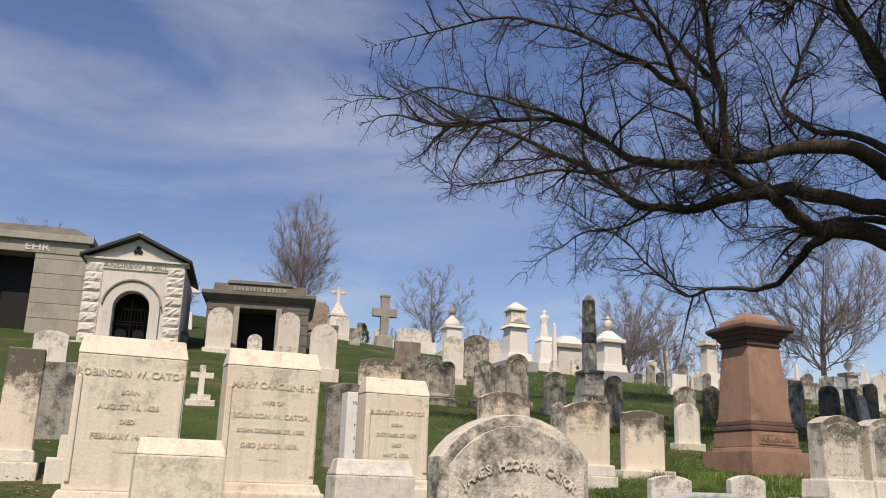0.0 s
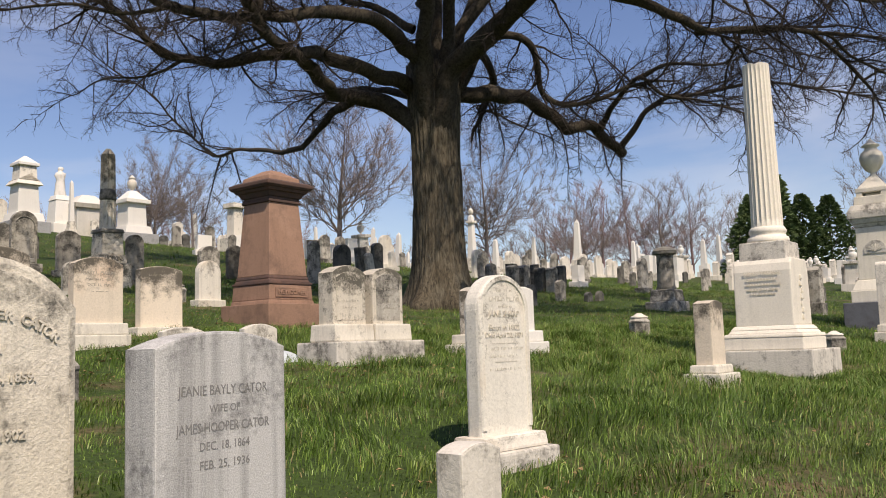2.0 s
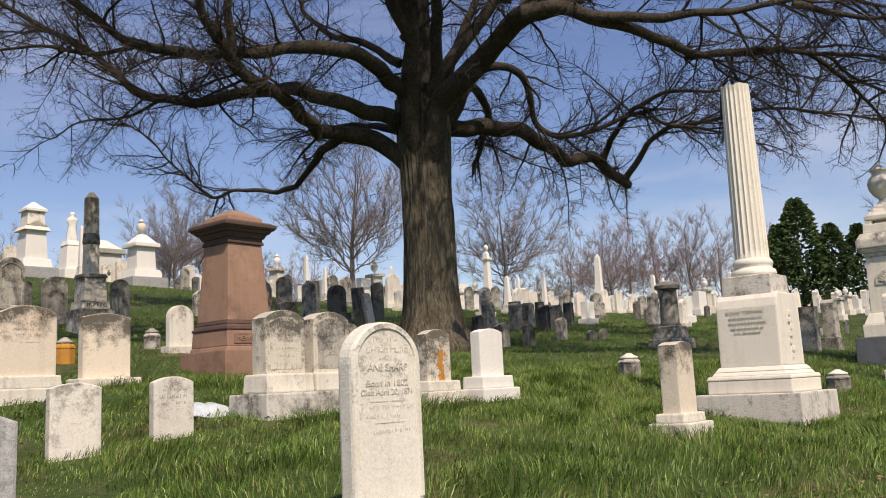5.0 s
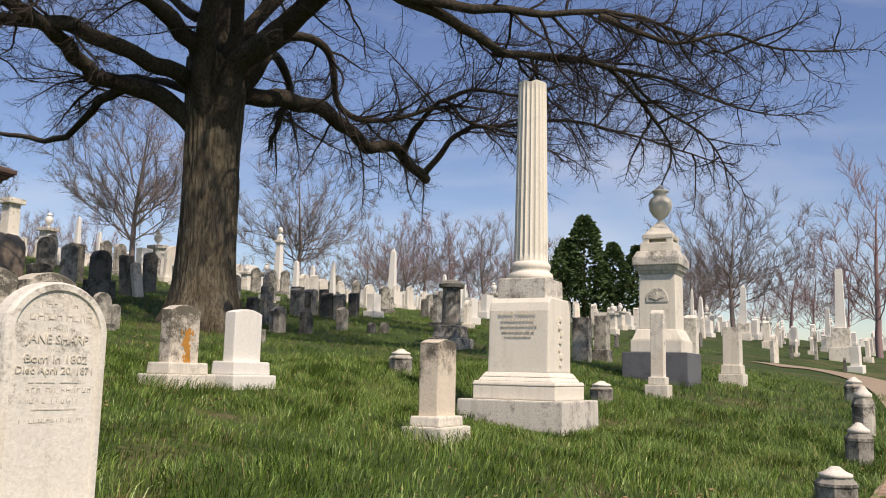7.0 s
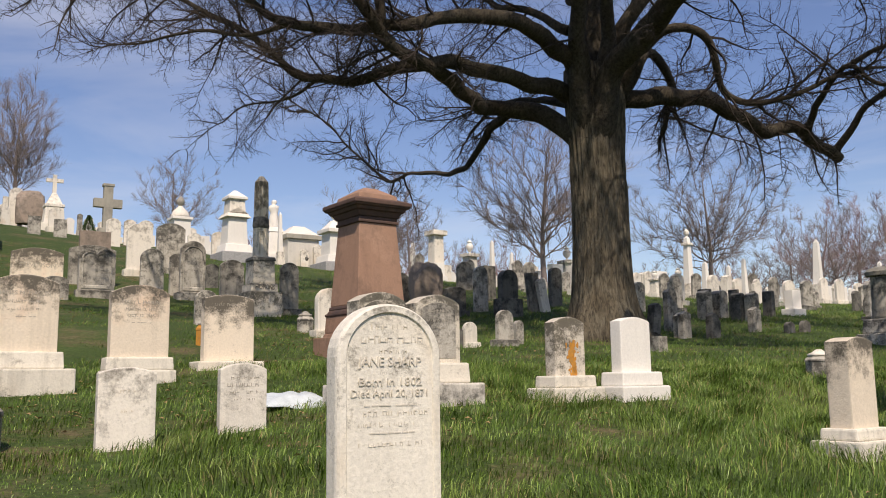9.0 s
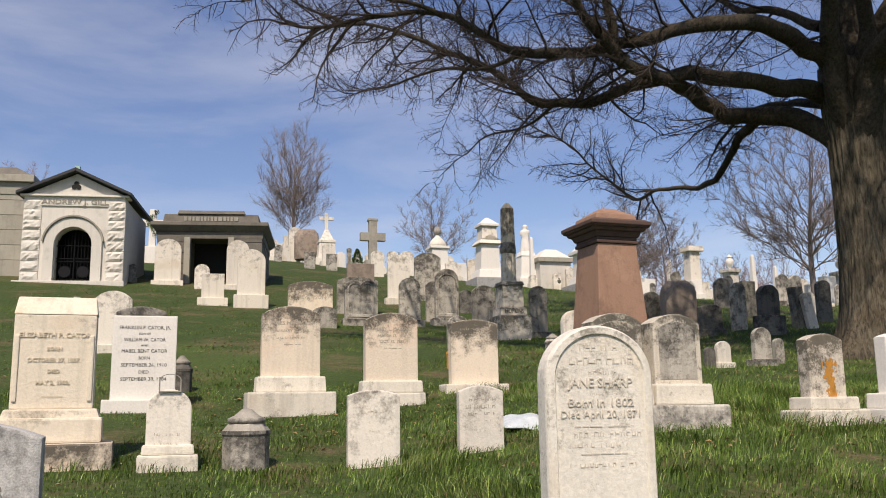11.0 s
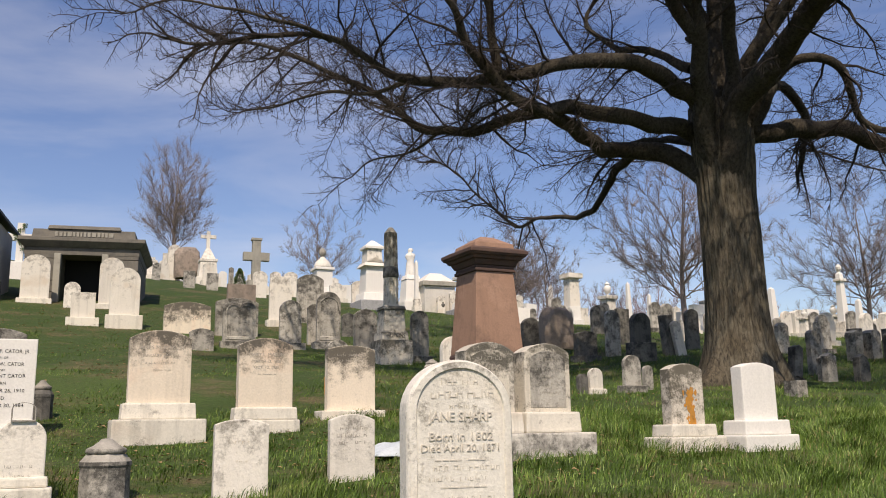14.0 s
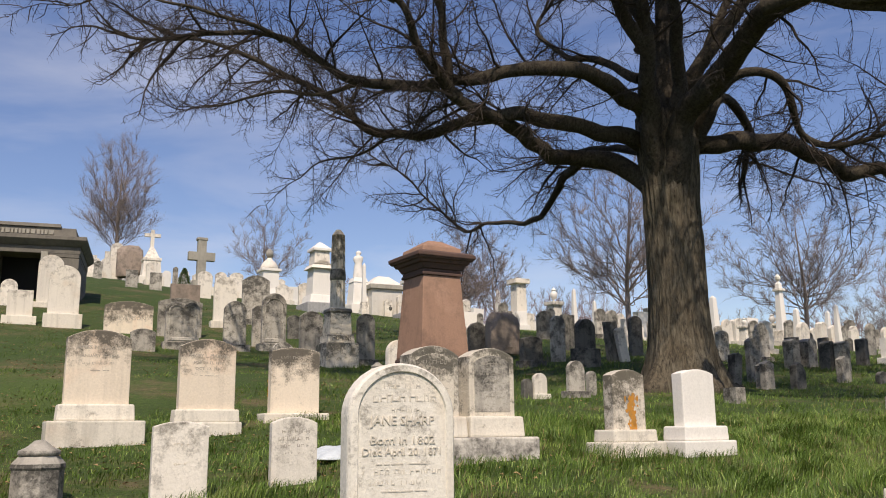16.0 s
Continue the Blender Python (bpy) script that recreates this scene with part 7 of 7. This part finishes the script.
plant(TREES[4], 55.2, 68.0, 0.87, 0, "bare grey-brown tree standing beyond the headstones")
plant(TREES[3], 90.2, 57.7, 1.09, 170, "bare tree flushed reddish with early buds")
plant(TREES[2], 84.9, 55.6, 1.13, 150, "bare grey-brown tree standing beyond the headstones")
plant(TREES[3], 83.2, 43.9, 0.99, 320, "bare tree flushed reddish with early buds")
plant(TREES[3], 94.5, 47.3, 1.03, 0, "bare tree flushed reddish with early buds")
plant(TREES[3], 104.0, 59.0, 1.04, 265, "bare tree flushed reddish with early buds")
plant(TREES[5], 92.3, 42.6, 0.95, 60, "bare tree flushed reddish with early buds")
plant(TREES[4], 97.1, 64.9, 1.12, 135, "bare grey-brown tree standing beyond the headstones")
plant(TREES[3], 76.9, 82.4, 1.12, 115, "bare tree flushed reddish with early buds")
plant(TREES[4], 63.1, 94.3, 0.97, 215, "bare grey-brown tree standing beyond the headstones")
plant(TREES[4], 58.4, 35.0, 1.05, 220, "bare grey-brown tree standing beyond the headstones")
plant(TREES[5], 51.6, 22.2, 1.10, 115, "bare tree flushed reddish with early buds")
for proto in TREES:
    for o in (*proto.children_recursive, proto):
        bpy.data.objects.remove(o)
pine = conifer(5, 9, 4.3)
plant(pine, 51.8, 43.1, 0.86, 312, "dense dark green evergreen tree beyond the headstones", group="evergreens in the distance")
plant(pine, 50.8, 44.0, 0.66, 280, "dense dark green evergreen tree beyond the headstones", group="evergreens in the distance")
plant(pine, 53.4, 41.7, 0.66, 5, "dense dark green evergreen tree beyond the headstones", group="evergreens in the distance")
plant(pine, 54.8, 40.6, 0.65, 48, "dense dark green evergreen tree beyond the headstones", group="evergreens in the distance")
plant(pine, -5.7, 61.5, 0.16, 40, "small dark evergreen bush on the hilltop", "bush", "evergreens in the distance")
for o in (*pine.children_recursive, pine):
    bpy.data.objects.remove(o)


# ---- far headstones ----
def scatter_stones():
    rnd = random.Random(21)
    protos = []
    for k, (w, h, th, top, mat, steps) in enumerate((
            (0.55, 0.95, 0.14, "round", marble, ((0.75, 0.34, 0.16),)), (0.6, 0.8, 0.16, "seg", marble, ((0.8, 0.36, 0.2),)), (0.5, 1.1, 0.12, "round", marble_grey, ()),
            (0.45, 0.7, 0.12, "seg", slate_and_shade, ()), (0.62, 0.75, 0.3, "flat", marble_light, ((0.85, 0.5, 0.25),)), (0.5, 1.0, 0.14, "shoulder", marble, ()), (0.4, 0.9, 0.3, "peak", marble, ((0.6, 0.5, 0.3),)),
            (0.5, 0.9, 0.14, "seg", marble_grey, ((0.65, 0.3, 0.14),)))):
        protos.append(stone(0, 0, w, h, th, top, mat, steps, label="weathered headstone among rows of others", group="headstones in the distance"))
    ob = new("obelisk")
    bm = bmesh.new()
    add_box(bm, 0.8, 0.8, -0.3, 0.4, bevel=0.02)
    add_box(bm, 0.6, 0.6, 0.4, 0.95, bevel=0.02)
    part("base", bm, marble, ob)
    bm = bmesh.new()
    add_box(bm, 0.4, 0.4, 0.95, 3.0, top=0.6, bevel=0.01)
    add_box(bm, 0.24, 0.24, 3.0, 3.2, top=0.1, bevel=0.01)
    part("shaft", bm, marble_light, ob)
    tagged(ob, "slender white obelisk among distant headstones", "obelisk", "obelisks in the distance")
    protos.append(ob)
    u = new("pedestal_monument")
    bm = bmesh.new()
    add_box(bm, 0.8, 0.8, -0.3, 0.35, bevel=0.02)
    add_box(bm, 0.55, 0.55, 0.35, 1.3, top=0.92, bevel=0.02)
    add_box(bm, 0.7, 0.7, 1.3, 1.45, bevel=0.02)
    part("pedestal", bm, marble, u)
    bm = bmesh.new()
    add_lathe(bm, urn_profile(0.8, 1.45), 12)
    part("urn", bm, marble_light, u, smooth=True)
    tagged(u, "white pedestal monument with urn among distant headstones", "monument", "pedestals in the distance")
    protos.append(u)
    c, s = math.cos(radians(22)), math.sin(radians(22))
    near = [o.matrix_world.translation.xy for o in scene.objects if o.parent is None and o.type == "EMPTY" and o not in protos]
    spots = []
    for row in range(-8, 62):
        for k in range(-24, 60):
            px, py = k * 1.75 + rnd.uniform(-0.6, 0.6), 22 + row * 2.25 + rnd.uniform(-0.5, 0.5)
            x, y = c * px - s * py + 6, s * px + c * py
            r = math.hypot(x - 3, y - 1)
            a = math.degrees(math.atan2(x - 3, y - 1))
            if not (24 < r < 105 and -14 < a < 76):
                continue
            if a > 40 and r < 28 or a > 66 and r < 34:
                continue
            shaded = 8 < a < 42 and r < 46
            if a < 8 and r < 44 or a < 12 and r < 30 or rnd.random() < (0.30 if shaded else 0.50 if r < 60 else 0.40) + (0.15 if a < 5 else 0):
                continue
            if any((Vector((x, y)) - q).length < 1.5 for q in near):
                continue
            spots.append((r, x, y))
    spots.sort()
    v, f = [], []
    for i, (r, x, y) in enumerate(spots):
        q = rnd.random()
        p = protos[8] if q < 0.055 and x > 14 and r > 50 else protos[9] if q < 0.10 and x > 10 and r > 40 else rnd.choice(protos[:8])
        # nearer stones often take dark materials, which put the tree's shade into colour
        if r < 44 and rnd.random() < 0.45:
            p = rnd.choice((protos[2], protos[3], protos[7]))
        elif r > 44 and p in protos[:8] and rnd.random() < 0.7:
            p = rnd.choice((protos[0], protos[1], protos[4], protos[5], protos[6]))
        k = rnd.uniform(0.6, 1.15) if r < 44 else rnd.uniform(0.75, 1.3)
        m = pose(x, y, height(x, y), rnd.gauss(0, 1.5), rnd.gauss(0, 2), 22 + rnd.gauss(0, 6)) @ Matrix.Diagonal((k, k, k * rnd.uniform(0.85, 1.15), 1))
        if i < 215:
            copy_thing(p, m)
        else:
            for o in p.children:
                lm = m @ o.matrix_basis
                b = len(v)
                v += [lm @ w.co for w in o.data.vertices]
                f += [tuple(b + j for j in g.vertices) for g in o.data.polygons]
    if v:
        far = mesh_part("far_headstones", v, f, marble_light, smooth=False)
        tagged(far, "crowd of small pale headstones far up the slope", "headstones", kind="stuff")
    for p in protos:
        for o in (*p.children_recursive, p):
            bpy.data.objects.remove(o)


bpy.context.view_layer.update()
scatter_stones()


# ---- footpath and grass ----
def footpath():
    """The narrow brick path beside the plot, its bricks proud of sandy joints."""
    pts = smooth_path(((9.59, 4.46, 0), (10.75, 4.86, 0), (14.10, 6.09, 0), (18.77, 8.08, 0), (25.33, 11.30, 0), (29.28, 13.84, 0), (30.82, 15.60, 0), (29.86, 16.07, 0)), 6)
    line = [Vector((p[0], p[1], 0)) for p in pts]
    v, f = [], []
    for i, p in enumerate(line):
        t = (line[min(i + 1, len(line) - 1)] - line[max(i - 1, 0)]).normalized()
        o = Vector((t.y, -t.x, 0))
        for s in (0, 1.5):
            q = p + o * s
            v.append((q.x, q.y, height(q.x, q.y) + 0.03))
    for i in range(len(line) - 1):
        f.append((2 * i, 2 * i + 2, 2 * i + 3, 2 * i + 1))
    ob = mesh_part("path", v, f, concrete, smooth=True)
    tagged(ob, "narrow sandy brick footpath beside the grass", "path", kind="structure")
    rnd = random.Random(2)
    proto = bmesh.new()
    add_box(proto, 0.205, 0.095, -0.03, 0.022, bevel=0.006)
    me = bpy.data.meshes.new("brick")
    proto.to_mesh(me)
    proto.free()
    me.materials.append(path_brick)
    made = 0
    for i in range(len(line) - 1):
        a, b = line[i], line[i + 1]
        t = (b - a).normalized()
        o = Vector((t.y, -t.x, 0))
        d = 0.0
        while d < (b - a).length and made < 300:
            for k in range(6):
                q = a + t * d + o * (0.14 + k * 0.22 + (0.11 if made % 2 else 0))
                br = new("brick", me)
                br.parent = ob
                br.matrix_world = pose(q.x, q.y, height(q.x, q.y) + 0.036 + rnd.uniform(-0.004, 0.004), 0, 0, math.degrees(math.atan2(o.y, o.x)) + rnd.gauss(0, 1.5))
                made += 1
            d += 0.11


footpath()


def dead_leaves():
    """Last year's leaves lying about in the grass."""
    rnd = random.Random(31)
    v, f = [], []
    while len(f) < 9000:
        x, y = rnd.uniform(-10, 20), 3.2 + 30 * rnd.random() ** 1.3
        if noise.noise((x * 0.35, y * 0.35, 8)) + 0.12 * (4 - x) / 6 < rnd.uniform(-0.1, 0.35):
            continue
        a, s = rnd.uniform(0, 6.28), rnd.uniform(0.012, 0.036)
        z = height(x, y) + rnd.uniform(0.01, 0.05)
        c, q = math.cos(a) * s, math.sin(a) * s
        t = rnd.uniform(-0.4, 0.4) * s
        i = len(v)
        v += [(x - c, y - q, z), (x + q * 0.6, y - c * 0.6, z + t + s * 0.3), (x + c, y + q, z + t), (x - q * 0.6, y + c * 0.6, z + s * 0.35)]
        f.append((i, i + 1, i + 2, i + 3))
    ob = mesh_part("dead_leaves", v, f, leaf_dry)
    tagged(ob, "scattered dry tan leaves lying in the grass", "leaves", kind="stuff")


leaf_dry = material("leaf_dry", (0.33, 0.22, 0.11), rough=0.8, bump=0, stain=(0.18, 0.12, 0.065), scale=1.5, vary=0)
dead_leaves()


def grass():
    """Blades over the lawn in view: thick and long near by, thinner further off."""
    rng = np.random.default_rng(7)
    vs, fs = [], []

    def patch(n, x0, x1, y0, y1, h0, h1, wide, keep):
        x, y = rng.uniform(x0, x1, n), rng.uniform(y0, y1, n)
        ok = keep(x, y)
        return x[ok], y[ok], rng.uniform(h0, h1, ok.sum()), wide

    def clump(x, y):
        return np.array([noise.noise((a * 0.9, b * 0.9, 5)) + 0.5 * noise.noise((a * 3.1, b * 3.1, 2)) for a, b in zip(x, y)])

    def in_view(x, y):
        a = np.degrees(np.arctan2(x - 2.0, y + 0.5))
        return (a > -30) & (a < 74) & (np.hypot(x - 2, y - 0.7) > 2.0)

    sets = [patch(185000, -3, 15, 3, 13.5, 0.05, 0.13, 0.0030, in_view), patch(110000, -8, 26, 12, 26, 0.04, 0.10, 0.007, in_view), patch(40000, -14, 34, 20, 40, 0.05, 0.10, 0.014, in_view),
            patch(45000, 8, 24, 3, 14, 0.05, 0.12, 0.0045, in_view)]
    mats = []
    base = 0
    for rank, (x, y, h, wide) in enumerate(sets):
        cl = clump(x, y)
        lush = np.clip(0.55 + 1.0 * cl + 0.42 * np.clip((x - 2.2) / 3, -1, 1), 0.15, 1.6)
        h = h * lush
        z = np.array([height(a, b) for a, b in zip(x, y)])
        a = rng.uniform(0, 2 * np.pi, len(x))
        lean = rng.uniform(0.2, 1.5, len(x)) * h
        ux, uy = np.cos(a), np.sin(a)
        # tufts lie over together, each its own way
        swirl = np.array([5.0 * noise.noise((p * 1.6, q * 1.6, 11)) for p, q in zip(x, y)])
        la = swirl + rng.normal(0, 0.9, len(x))
        dx, dy = np.cos(la) * lean, np.sin(la) * lean
        w = wide * rng.uniform(0.6, 1.3, len(x))
        p = np.empty((len(x), 5, 3))
        p[:, 0] = np.stack([x - ux * w, y - uy * w, z - 0.02], 1)
        p[:, 1] = np.stack([x + ux * w, y + uy * w, z - 0.02], 1)
        p[:, 2] = np.stack([x + ux * w * 0.8 + dx * 0.35, y + uy * w * 0.8 + dy * 0.35, z + h * 0.70], 1)
        p[:, 3] = np.stack([x - ux * w * 0.8 + dx * 0.35, y - uy * w * 0.8 + dy * 0.35, z + h * 0.70], 1)
        p[:, 4] = np.stack([x + dx, y + dy, z + h * rng.uniform(0.75, 1.1, len(x))], 1)
        i = base + 5 * np.arange(len(x))
        vs.append(p.reshape(-1, 3))
        draw = rng.random(len(x))
        kind = np.where(draw < 0.05, 1, np.where(draw < 0.20, 2, 0)).astype(np.int32)
        if rank in (0, 3):
            fs.append(np.stack([i, i + 1, i + 2, i, i + 2, i + 3, i + 3, i + 2, i + 4], 1).reshape(-1, 3))
            mats.append(np.repeat(kind, 3))
        else:
            fs.append(np.stack([i, i + 1, i + 4], 1))
            mats.append(kind)
        base += 5 * len(x)
    V, T = np.concatenate(vs), np.concatenate(fs)
    me = bpy.data.meshes.new("grass")
    me.vertices.add(len(V))
    me.vertices.foreach_set("co", V.ravel())
    me.loops.add(T.size)
    me.loops.foreach_set("vertex_index", T.ravel().astype(np.int32))
    me.polygons.add(len(T))
    me.polygons.foreach_set("loop_start", np.arange(0, T.size, 3, dtype=np.int32))
    me.materials.append(blade)
    me.materials.append(blade_dry)
    me.materials.append(blade_pale)
    me.polygons.foreach_set("material_index", np.concatenate(mats))
    me.update()
    me.validate()
    ob = new("grass", me)
    tagged(ob, "thick uneven spring grass over the lawn", "grass", kind="stuff")


grass()
